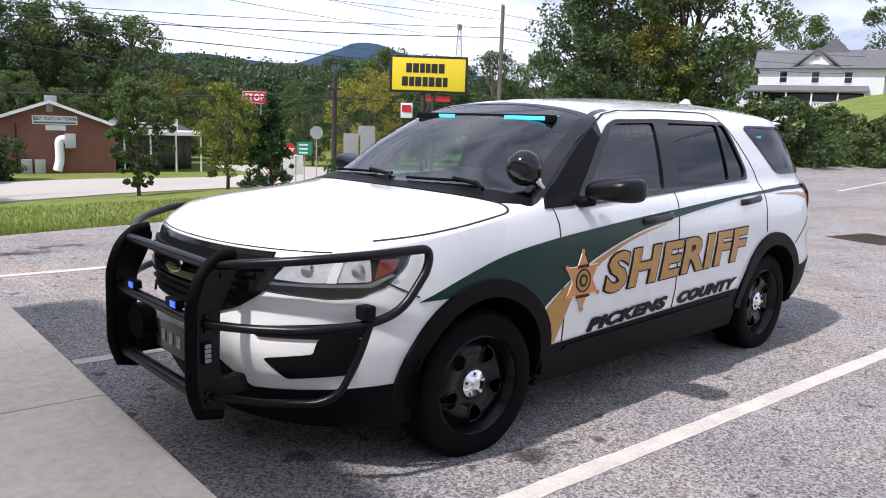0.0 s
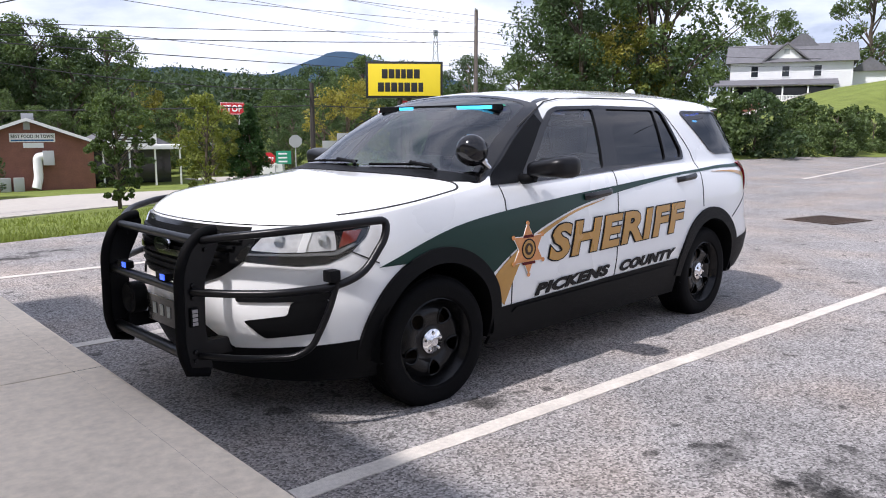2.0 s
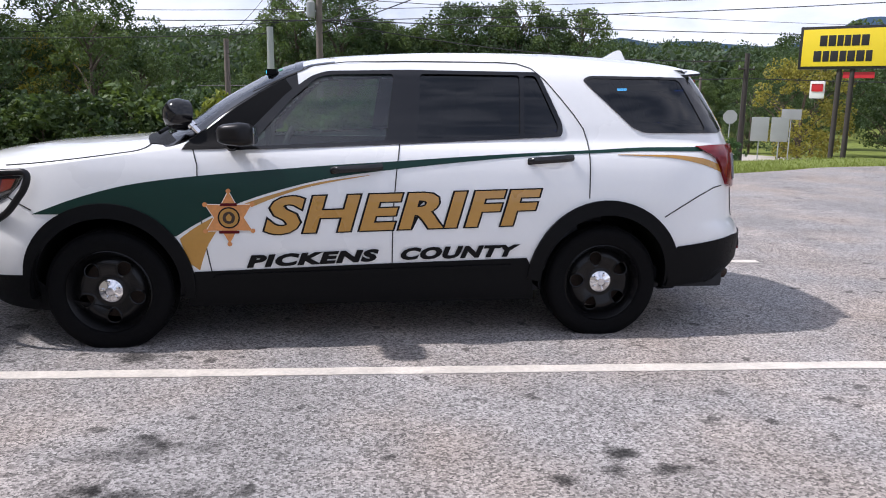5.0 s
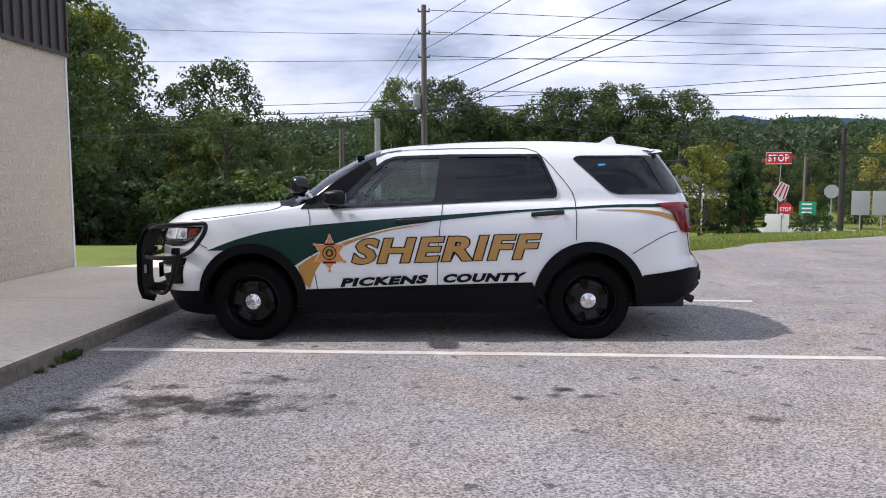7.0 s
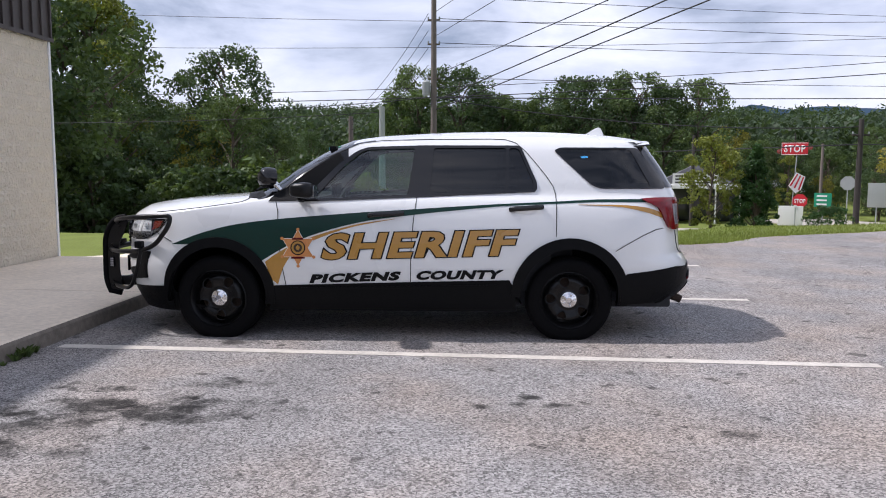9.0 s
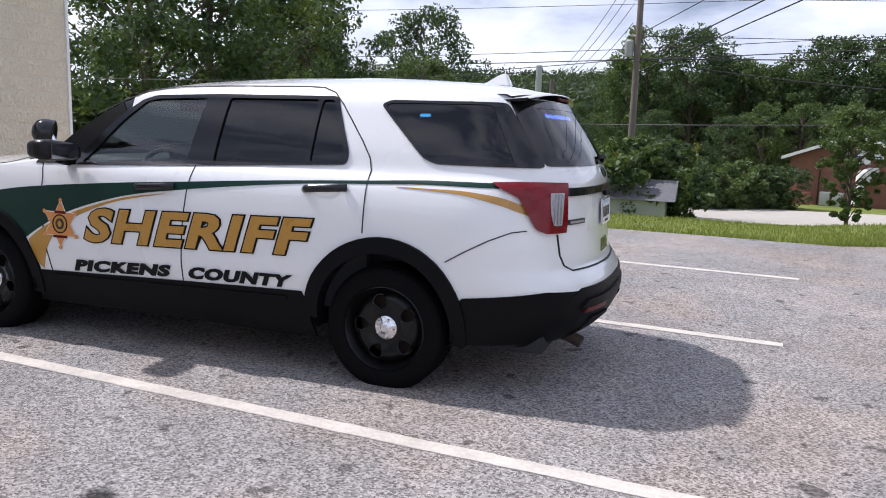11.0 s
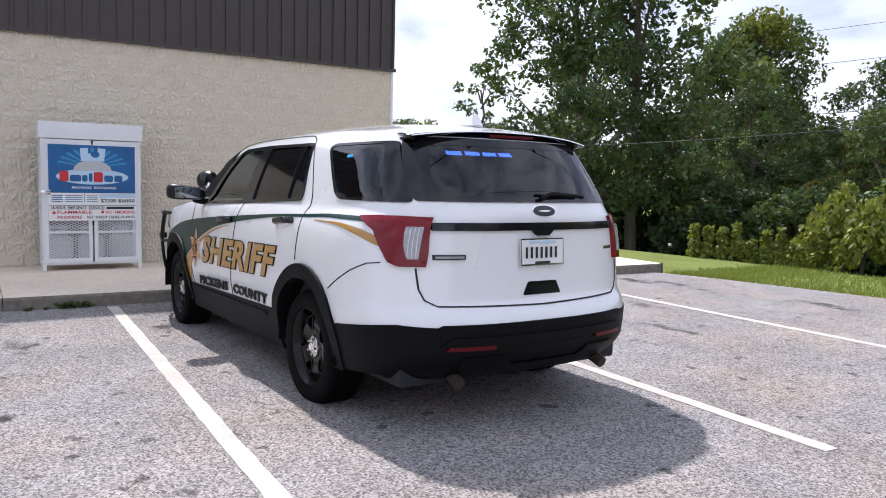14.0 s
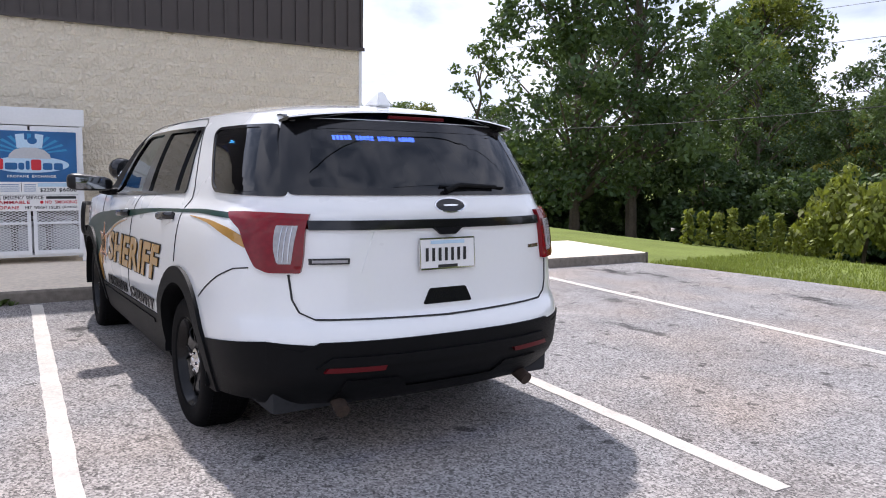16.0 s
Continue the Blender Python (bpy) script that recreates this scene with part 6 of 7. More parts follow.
# the wood behind the shop and along the bank
for src, x, y, s in ((ash, -15.6, 20.8, 1.02), (poplar, -18.8, 33.2, 1.12), (oak, -20.6, 34.0, 0.90), (ash, -17.0, 38.8, 0.60), (maple, -14.0, 35.6, 0.86), (oak, -12.8, 36.4, 0.80), (ash, -10.2, 37.0, 0.46), (poplar, -8.9, 38.0, 0.36),
                     (thin, -22.2, 13.6, 0.45), (poplar, -21.6, 14.6, 0.40), (thin, -24.0, 12.6, 0.62), (ash, -25.0, 15.6, 0.38), (oak, -27.0, 40.0, 0.72), (ash, -24.0, 44.0, 0.75), (oak, -31.0, 34.0, 1.0), (oak, -15.5, 45.0, 0.65), (maple, -13.0, 30.0, 0.55), (ash, -11.0, 31.5, 0.55), (oak, -15.8, 29.0, 0.62), (thin, -15.0, 26.5, 0.8), (oak, -29.0, 24.0, 0.5), (ash, -26.0, 27.0, 0.6)):
    plant(src, x, y, s, rnd.uniform(0, 360))
for k in range(44):
    x = -27 + k * 0.66 + rnd.uniform(-0.4, 0.4)
    plant(rnd.choice((shrub, dark_shrub, dark_shrub)), x, 23.5 + 0.42 * (x + 15) + rnd.uniform(-1.0, 3.2), rnd.uniform(0.8, 1.45), rnd.uniform(0, 360), 1.1)
for k in range(16):
    x = -10 + k * 1.15
    plant(rnd.choice((shrub, dark_shrub)), x, 36 + rnd.uniform(0, 5) + 0.6 * k, rnd.uniform(0.6, 1.1), rnd.uniform(0, 360), 1.2)
# far row across the road
for src, x, y, s in ((oak, -6.0, 78, 0.95), (ash, -4.0, 77.6, 1.18), (oak, 0.4, 77.7, 1.18), (oak, 3.2, 79, 1.0), (ash, 5.1, 77.5, 0.95), (oak, 7.6, 79, 0.92), (ash, 10.5, 78, 0.98), (oak, 13.0, 77, 1.1), (oak, 16.0, 76.2, 1.08), (ash, 19.2, 75.5, 1.12), (oak, 22.2, 75.0, 1.0), (ash, 25.3, 73.9, 1.05), (maple, 28.6, 72.7, 1.16), (oak, 31.5, 72.0, 0.62),
                     (oak, 38.0, 72, 0.58), (ash, 42, 70, 0.66), (poplar, 30.0, 62, 0.5), (oak, 46, 68, 0.86), (ash, 51, 66, 0.95), (oak, 55, 62, 0.9), (oak, 60, 58, 0.95), (ash, 64, 54, 0.95), (oak, 36, 58, 0.5), (ash, 40, 55, 0.75), (oak, 45, 52, 0.7), (oak, 34, 50, 0.55)):
    plant(src, x, y, s, rnd.uniform(0, 360))
# left skyline behind the restaurant
for k in range(15):
    x = -22 + k * 4.4
    plant(rnd.choice((oak, ash, oak)), x, 84 + rnd.uniform(-4, 8) - 0.10 * max(k - 8, 0) * 3, rnd.uniform(0.66, 0.86) * (0.8 if k < 4 else 1.0) if k < 12 else 0.6, rnd.uniform(0, 360))
for k in range(18):
    plant(rnd.choice((oak, ash, maple, poplar)), -14 + k * 3.0, 66 + rnd.uniform(-3, 5), rnd.uniform(0.42, 0.62), rnd.uniform(0, 360))
# big trees by the house
for src, x, y, s in ((oak, 28.4, 21.4, 0.66), (oak, 28.2, 19.6, 0.72), (maple, 29.8, 18.6, 0.90), (thin, 27.6, 22.0, 0.75), (ash, 31.5, 16.8, 0.92), (oak, 33.0, 18.5, 1.02), (poplar, 30.2, 17.6, 0.75), (dark_shrub, 28.0, 19.0, 0.8), (dark_shrub, 30.0, 16.6, 0.7),
                     (oak, 86.0, 19.0, 1.05), (ash, 94.0, 38.0, 1.2), (ash, 92.0, 26.0, 1.25), (oak, 96.0, 45.0, 1.2), (oak, 37.0, 1.6, 0.9), (oak, 37.0, 25.6, 0.62), (ash, 41.0, 29.5, 0.6), (oak, 47.0, 32.0, 0.55)):
    plant(src, x, y, s, rnd.uniform(0, 360))
for x, y, s in ((27.6, 13.2, 0.55), (30.4, 11.9, 0.62), (33.6, 10.6, 0.5), (36.8, 10.2, 0.85), (39.5, 10.5, 0.65), (26.0, 14.2, 0.5), (38.2, 12.4, 0.8), (42.5, 10.2, 0.75), (45.5, 9.6, 0.7), (41.0, 13.6, 0.7), (47.5, 12.6, 0.6), (50.0, 10.5, 0.65)):
    plant(rnd.choice((shrub, dark_shrub)), x, y, s, rnd.uniform(0, 360))

# young planted trees on the bank
sap_a = make_tree("sapling", "young ornamental tree with upright dark green branches", 6.2, 2.5, LEAF_B, 21, 150, 110, 0.085, 0.10, cone=-1, group="young trees on the bank")
place(sap_a, 8.05, 27.8, 0.76)
sap_b = make_tree("sapling", "young tree with loose bright green crown", 6.0, 1.75, LEAF_C, 22, 85, 75, 0.09, 0.16, group="young trees on the bank")
place(sap_b, 11.95, 27.8, 0.78)
cypress = make_tree("evergreen", "narrow dark evergreen tree on the bank", 5.4, 1.7, PINE, 23, 260, 70, 0.075, 0.03, cone=1, group="young trees on the bank")
place(cypress, 13.65, 27.0, 0.76)
bush = make_tree("round_bush", "low rounded evergreen bush beside the road", 1.9, 1.5, PINE, 24, 60, 60, 0.07, 0.02)
place(bush, 15.35, 23.6, 0.62)
willow = thing("willow_bush", "drooping bright green willow bush on the grass bank", "bush")
wc = []
for k in range(120):
    a, q = rnd.uniform(0, 6.28), math.sqrt(rnd.random())
    wc.append((1.45 * q * math.cos(a), 1.25 * q * math.sin(a), 0.15 + 1.85 * (1 - q * q) ** 0.6 * rnd.uniform(0.35, 1), 0.26))
leaf_cloud("crown", wc, 60, 0.085, (0.9, 0.9, 1.2), 31, LEAF_C, willow, droop=1.6)
part("stem", tube([(0, 0, -0.3), (0.1, 0, 0.8), (0.05, 0.1, 1.5)], 0.05, 7, taper=0.02), BARK, willow)
willow.matrix_basis = pose(-2.5, 13.2, ground_z(-2.5, 13.2)) @ Matrix.Scale(0.92, 4)
for k in range(9):
    x = -4.9 + k * 0.24
    ob = thing("leafy_weed", "tall leafy weed at the edge of the grass", "weed", (x, 10.9 + 0.16 * k, ground_z(x, 10.9 + 0.16 * k)), group="weeds at the grass edge")
    leaf_cloud("leaves", [(0, 0, 0.10 + j * 0.11, 0.16 - 0.012 * j) for j in range(rnd.randint(4, 7))], 26, 0.07, (1, 1, 0.6), 60 + k, LEAF_C, ob)

# grass blades along the near edge
def edge_grass():
    rng = np.random.default_rng(5)
    edge = [(-2.1, 6.75), (-1.6, 6.9), (-0.9, 7.05), (0.8, 7.35), (3.2, 7.25), (4.8, 7.05), (5.6, 7.45), (6.6, 8.55), (8.6, 9.65), (10.5, 10.55), (16.0, 11.95)]
    seg = [(Vector(a), Vector(b)) for a, b in zip(edge, edge[1:])]
    verts, faces = [], []
    for _ in range(26000):
        a, b = seg[rng.integers(len(seg))]
        p = a.lerp(b, rng.random())
        out = rng.random() ** 1.6 * 4.5
        x, y = p.x - 0.25 * out + rng.normal() * 0.1, p.y + out
        z = ground_z(x, y)
        h, an = rng.uniform(0.03, 0.075), rng.uniform(0, 6.28)
        dx, dy = math.cos(an) * 0.010, math.sin(an) * 0.010
        lx, ly = rng.normal() * 0.025, rng.normal() * 0.025
        i = len(verts)
        verts += [(x - dx, y - dy, z - 0.01), (x + dx, y + dy, z - 0.01), (x + lx, y + ly, z + h)]
        faces.append((i, i + 1, i + 2))
    me = bpy.data.meshes.new("grass")
    me.from_pydata(verts, [], faces)
    me.materials.append(GRASS_BLADE)
    return tagged(new("grass", me), "short green grass on the bank", "grass", kind="stuff")


edge_grass()

# distant wooded hills, one sheet of many crowns
def far_woods():
    rng = np.random.default_rng(9)
    cs = []
    for _ in range(1500):
        b = radians(rng.uniform(-35, 62))
        d = rng.uniform(105, 330)
        x, y = d * math.sin(b), d * math.cos(b)
        s = rng.uniform(3.0, 5.5)
        cs.append((x, y, ground_z(x, y) + 2.0 + s, s))
        cs.append((x + rng.normal(), y + rng.normal(), ground_z(x, y) + 6.0 + s * 0.6, s * 0.6))
    ob = leaf_cloud("far_woods", cs, 84, 0.52, (1, 1, 1.15), 9, FAR_LEAF)
    return tagged(ob, "dark green wooded hillside in the distance", "woods", kind="stuff")


far_woods()


def ridge(name, r, pts, material, label):
    """A far mountain ridge: heights over bearing, degrees clockwise from +y."""
    f = curve(pts)
    bm = bmesh.new()
    rows = []
    n = 160
    for k in range(n + 1):
        b = pts[0][0] + (pts[-1][0] - pts[0][0]) * k / n
        h = f(b) + 4.0 * noise.noise((b * 1.3, 0, 3)) + 1.5 * noise.noise((b * 5, 0, 7))
        s, c = math.sin(radians(b)), math.cos(radians(b))
        rows.append([bm.verts.new((q * s, q * c, z)) for q, z in ((r, -60), (r + 60, h * 0.5), (r + 220, h), (r + 500, -60))])
    for a, b in zip(rows, rows[1:]):
        for i in range(3):
            bm.faces.new((a[i], b[i], b[i + 1], a[i + 1]))
    return tagged(part(name, bm, material), label, "mountain", kind="structure")


ridge("backdrop_mountain", 2180, [(-30, 60), (5, 90), (18, 150), (20.9, 188), (22.8, 170), (24.9, 178), (27.1, 170), (31, 160), (34.3, 202), (36.2, 232), (37.2, 233), (38.8, 214), (41, 190), (50, 110), (75, 60)], HILL, "hazy blue mountain ridge far away")

# ---- poles, cables and signs ----
def pole(x, y, height, r, material, label, arms=(), lean=0.0):
    t = thing("utility_pole", label, "utility pole", (x, y, ground_z(x, y)), group="utility poles")
    part("post", tube([(0, 0, -0.3), (lean, 0, height)], r, 12, taper=r * 0.7), material, t)
    for z, w, turn in arms:
        c, s = math.cos(radians(turn)), math.sin(radians(turn))
        part("cross_arm", tube([(-w * c, -w * s, z), (w * c, w * s, z)], 0.05, 6), material, t)
        for k in (-1, 0, 1):
            ins = lathe([(0, 0.14), (0.04, 0.12), (0.05, 0.06), (0.03, 0.0)], 8, "z")
            bmesh.ops.translate(ins, vec=(k * w * 0.9 * c, k * w * 0.9 * s, z + 0.04), verts=ins.verts)
            part("insulator", ins, SIGN_GREY, t)
    return t


big = pole(-0.9, 34.6, 10.76 - ground_z(-0.9, 34.6), 0.19, WOOD_POLE, "tall weathered wooden utility pole", tuple((z - ground_z(-0.9, 34.6), 0.33, 0) for z in (10.42, 9.27, 8.0, 6.2)))
part("transformer", lathe([(0, 0), (0.2, 0), (0.22, 0.1), (0.22, 0.7), (0.1, 0.8), (0, 0.8)], 16, "z"), SIGN_GREY, big).location = (-0.4, 0, 5.3 - ground_z(-0.9, 34.6))
pole(-6.2, 40.2, 7.2, 0.20, WOOD_POLE, "short weathered wooden utility pole")
pole(-2.0, 17.9, 4.4, 0.13, SIGN_GREY, "pale grey steel pole on the bank")
pole(21.3, 33.2, 6.1, 0.17, DARK_POLE, "dark utility pole beside the junction", ((5.3, 0.5, 10),))
pole(39.5, 37.6, 12.0, 0.20, WOOD_POLE, "tall wooden utility pole behind the shop sign", ((12.0, 0.4, 30), (10.8, 0.4, 30)))
pole(17.5, 49.0, 6.6, 0.15, DARK_POLE, "dark utility pole by the restaurant")
pole(31.0, 58.0, 6.5, 0.15, WOOD_POLE, "weathered utility pole beyond the road", ((7.8, 0.8, 0),))


def cable(a, b, sag, r=0.018):
    pts = [Vector(a).lerp(Vector(b), k / 14) - Vector((0, 0, sag * 4 * (k / 14) * (1 - k / 14))) for k in range(15)]
    return tagged(part("overhead_cable", tube(pts, r, 5), CABLE), "black overhead cable slung between poles", "cable", group="overhead cables")


P0 = (-0.9, 34.6)
def run_on(a, b, k):
    """The point k times as far from a as b is."""
    return tuple(Vector(a) + (Vector(b) - Vector(a)) * k)


# four lines along the street, and five over the car park
for z, far in ((10.49, 13.21), (9.34, 11.71), (8.07, 10.30), (6.25, 8.11)):
    a = (P0[0] + 0.30, P0[1], z)
    cable(a, run_on(a, (34.2, 52.0, far), 2.6), 0.5, 0.018)
for z, x, far, r_ in ((5.03, 8.35, 7.09, 0.026), (4.54, 9.76, 7.09, 0.026), (6.37, 6.65, 7.09, 0.020), (8.44, 2.87, 7.10, 0.014), (9.71, 1.49, 7.10, 0.014)):
    a = (P0[0] + 0.10, P0[1], z)
    cable(a, run_on(a, (x, 16.0, far), 2.3 if x > 5 else 2.0), 0.0, r_)
for k in range(4):
    cable((P0[0] - 0.3, P0[1], 9.6 - k * 0.9), (-6.2, 40.2, 4.6 - 0.3 * k), 0.5, 0.014)
cable((P0[0], P0[1], 5.2), (21.3, 33.2, 3.6), 0.6, 0.026), cable((P0[0], P0[1], 5.18), (88, 78.5, 9.9), 0.3, 0.030)
cable((P0[0], P0[1], 5.2), (-45, 44, 5.5), 0.9, 0.020)
cable((-40, 50, 2.2), (21.3, 33.2, 2.7), 0.5, 0.03), cable((21.3, 33.2, 2.7), (75, 30, 4.2), 0.6, 0.026)
cable((-45, 46, 6.0), (39.5, 37.6, 8.0), 1.2, 0.028), cable((-45, 47, 6.6), (39.5, 37.6, 8.7), 1.2, 0.020), cable((-60, 46, 10.5), (39.5, 37.6, 9.3), 1.0, 0.016), cable((-60, 46, 13.5), (39.5, 37.6, 9.9), 1.0, 0.016)
for z in (8.0, 8.8, 9.7):
    cable((39.5, 37.6, z), (95, 22, z + 1), 1.2, 0.02)
cable((-24, 12, 2.9), (-2.0, 17.9, 3.2), 0.4, 0.012)

# lattice tower
tower = thing("lattice_tower", "thin grey steel lattice transmission tower on the hill", "pylon", (168.3, 177.5, 13))
for a, b in (((-1.9, 0, 0), (-0.5, 0, 19)), ((1.9, 0, 0), (0.5, 0, 19))):
    part("leg", tube([a, b], 0.16, 5), SIGN_GREY, tower)
for k in range(7):
    z0, z1 = k * 2.7, (k + 1) * 2.7
    w0, w1 = 1.9 - 1.4 * z0 / 19, 1.9 - 1.4 * z1 / 19
    part("brace", tube([(-w0, 0, z0), (w1, 0, z1)], 0.09, 4), SIGN_GREY, tower)
    part("brace", tube([(w0, 0, z0), (-w1, 0, z1)], 0.09, 4), SIGN_GREY, tower)
part("head", box(-0.9, 0.9, -0.3, 0.3, 17.6, 19.4, 0.2), SIGN_GREY, tower)

# yellow shop sign on posts: panel, rim and dark letter blocks
shop = thing("shop_sign", "yellow illuminated shop sign with black lettering on two posts", "sign", (21.65, 25.6, 0.12), turn=-41.6)
gz = ground_z(21.5, 27)
panel = part("cabinet", box(-1.92, 1.92, -0.16, 0.16, 2.80, 4.60, 0.03), SIGN_BLACK, shop, "black sign cabinet")
part("face", box(-1.80, 1.80, -0.176, -0.162, 2.92, 4.48, 0.01), SIGN_YELLOW, panel, "yellow sign face")
for z0, z1, ws in ((3.77, 4.22, (-1.12, 0.34, 0.34, 0.28, 0.28, 0.36, 0.34)), (3.12, 3.57, (-1.32, 0.36, 0.30, 0.36, 0.30, 0.34, 0.36, 0.28))):
    x = ws[0]
    for w in ws[1:]:
        part("letter_block", box(x, x + w * 0.84, -0.186, -0.177, z0, z1, 0.004), SIGN_BLACK, panel)
        x += w
for x in (-0.25, 0.25):
    part("post", tube([(x, 0, gz - 0.2), (x, 0, 2.81)], 0.11, 10), DARK_POLE, shop)
part("lower_sign", box(-0.1, 1.1, -0.05, 0.05, 2.42, 2.68), SIGN_RED, shop, "small red sign")
part("route_shield", box(-1.35, -0.75, -0.04, 0.04, 1.55, 2.30, 0.06), SIGN_WHITE, shop, "white and red shield sign")
part("shield_centre", box(-1.28, -0.82, -0.05, -0.042, 1.85, 2.18, 0.03), SIGN_RED, shop)


def letters(text, parent, at, w, h, material, bold=0.03, name="lettering"):
    bm = flat_text(text, bold)
    fit_box(bm)
    return part(name, drape(bm, lambda a, b, o: (at[0] + a * w, at[1] - o, at[2] + b * h), 0, 0.004, 0.003), material, parent, smooth=False)


stopl = thing("hanging_stop_sign", "red illuminated stop sign hung over the junction with amber lamps", "stop sign", (24.0, 47.2, 2.40), turn=-26)
part("panel", box(-0.85, 0.85, -0.08, 0.08, 0, 0.86, 0.02), SIGN_RED, stopl)
part("border", add_box(add_box(box(-0.84, 0.84, -0.092, -0.081, 0.02, 0.05), -0.84, 0.84, -0.092, -0.081, 0.81, 0.84), -0.84, -0.81, -0.092, -0.081, 0.05, 0.81), SIGN_WHITE, stopl)
letters("STOP", stopl, (-0.68, -0.082, 0.18), 1.36, 0.50, SIGN_WHITE)
for x in (-1.0, 1.0):
    part("amber_lamp", lathe([(0, -0.16), (0.15, -0.12), (0.16, 0.1), (0, 0.12)], 14), AMBER, stopl).location = (x, 0, 0.36 + 0.12 * x)
part("hanger", tube([(0, 0, 0.86), (0, 0, 1.5)], 0.03, 6), DARK_POLE, stopl)


def post_sign(name, label, category, x, y, top_z, w, h, face, shape="box", turn=-28):
    g = ground_z(x, y)
    t = thing(name, label, category, (x, y, 0), turn=turn)
    part("post", tube([(0, 0.04, g - 0.1), (0, 0.04, top_z)], 0.035, 6), SIGN_GREY, t)
    if shape == "oct":
        part("face", prism([(w / 2 * math.cos(radians(22.5 + 45 * k)) / math.cos(radians(22.5)), top_z - h / 2 + h / 2 * math.sin(radians(22.5 + 45 * k)) / math.cos(radians(22.5))) for k in range(8)], lambda a, b, d: (a, -0.02 + d * 0.02, b), 1.0), face, t, smooth=False)
    else:
        part("face", box(-w / 2, w / 2, -0.02, 0, top_z - h, top_z, 0.005), face, t)
    return t


st = post_sign("stop_sign", "red octagonal stop sign on a post", "stop sign", 18.35, 33.2, 0.10, 0.70, 0.70, SIGN_RED, "oct")
letters("STOP", st, (-0.27, -0.022, -0.36), 0.54, 0.22, SIGN_WHITE)
post_sign("octagonal_road_sign", "grey back of an octagonal road sign", "road sign", 23.0, 37.6, 1.0, 0.78, 0.78, SIGN_GREY, "oct")
for x, y, z, w, h, f in ((21.9, 32.4, 0.72, 0.85, 1.25, SIGN_GREY), (22.75, 31.95, 0.72, 0.85, 1.25, SIGN_GREY), (26.9, 37.6, 1.1, 1.1, 0.6, SIGN_GREY)):
    post_sign("road_sign_back", "plain grey back of a road sign", "road sign", x, y, z, w, h, f)
gs = post_sign("direction_sign", "green direction sign with white lines of writing", "road sign", 20.2, 34.6, 0.12, 0.85, 0.75, SIGN_GREEN)
for z in (-0.05, -0.28, -0.50):
    part("writing_bar", box(-0.3, 0.2, -0.026, -0.021, z - 0.03, z + 0.06), SIGN_WHITE, gs)
part("yard_sign", box(-0.75, 0.35, 0.02, 0.06, -1.30, -0.35, 0.01), SIGN_WHITE, post_sign("notice_board", "white roadside notice board with a dark emblem", "sign", 16.6, 29.7, -0.3, 0.12, 0.12, SIGN_WHITE))

# flag on a pole
flag = thing("flag", "faded red and white flag on a pole by the road", "flag", (22.7, 44.4, 0.3))
part("pole", tube([(0, 0, ground_z(22.7, 44.4) - 0.5), (0.25, 0, 2.0)], 0.03, 6), SIGN_GREY, flag)
part("cloth", prism([(-0.25, 0.0), (0.25, 0.9), (0.85, 0.6), (0.6, -0.25), (0.25, -0.5)], lambda a, b, d: (a, d * 0.02 - 0.1, b), 1.0), SIGN_WHITE, flag)
for k in range(3):
    part("stripe", prism([(-0.18 + k * 0.28, 0.02 - k * 0.14), (0.28 + k * 0.2, 0.80 - k * 0.1), (0.36 + k * 0.2, 0.76 - k * 0.1), (-0.08 + k * 0.28, -0.03 - k * 0.14)], lambda a, b, d: (a, d * 0.01 - 0.115, b), 1.0), SIGN_RED, flag)

# ---- restaurant ----
rest = thing("restaurant", "low brick restaurant with gable front, grey roof and open porch", "restaurant", (12.2, 54.2, ground_z(12.2, 54.2)), turn=-15.5)
wy, eave, apex = 4.1, 3.45, 4.95
gable = [(-wy, 0), (wy, 0), (wy, eave), (0, apex), (-wy, eave)]
part("brick_wall", prism(gable, lambda a, b, d: (a, d * 14, b - 0.2), 1.0), BRICK_MAT, rest, "red-brown brick wall", smooth=False)
for s in (-1, 1):
    part("roof", prism([(0, apex), (s * (wy + 0.5), eave - 0.18), (s * (wy + 0.5), eave - 0.02), (0, apex + 0.16)], lambda a, b, d: (a, -0.5 + d * 15, b - 0.15), 1.0), SHINGLE, rest, "grey shingle roof", smooth=False)
    part("barge_board", prism([(0, apex - 0.02), (s * (wy + 0.52), eave - 0.22), (s * (wy + 0.52), eave + 0.0), (0, apex + 0.20)], lambda a, b, d: (a, -0.58 + d * 0.07, b - 0.15), 1.0), SIGN_WHITE, rest, smooth=False)
bs = part("wall_sign", box(-1.1, 1.7, -0.08, -0.02, 3.35, 3.95), SIGN_WHITE, rest, "white wall sign with black lettering")
bmw = flat_text("BEST FOOD IN TOWN", 0.02)
fit_box(bmw)
part("lettering", drape(bmw, lambda a, b, o: (-1.0 + a * 2.6, -0.081 - o, 3.62 + b * 0.24), 0, 0.006, 0.004), SIGN_BLACK, bs, smooth=False)
part("writing_bar", box(-1.0, 1.6, -0.09, -0.082, 3.42, 3.52), SIGN_BLUE, bs)
part("lower_sign", box(-0.3, 0.95, -0.08, -0.02, 2.95, 3.30), SIGN_WHITE, rest)
part("vent_duct", tube(rounded([(1.25, -0.25, 2.35), (0.50, -0.25, 2.35), (0.50, -0.35, 0.9), (0.30, -0.5, 0.15)], 0.25), 0.30, 12), SIGN_WHITE, rest, "weathered white metal vent duct")
part("fan_box", box(0.85, 1.55, -0.55, -0.02, 1.75, 2.75, 0.03), GALV, rest, "grey extractor fan box")
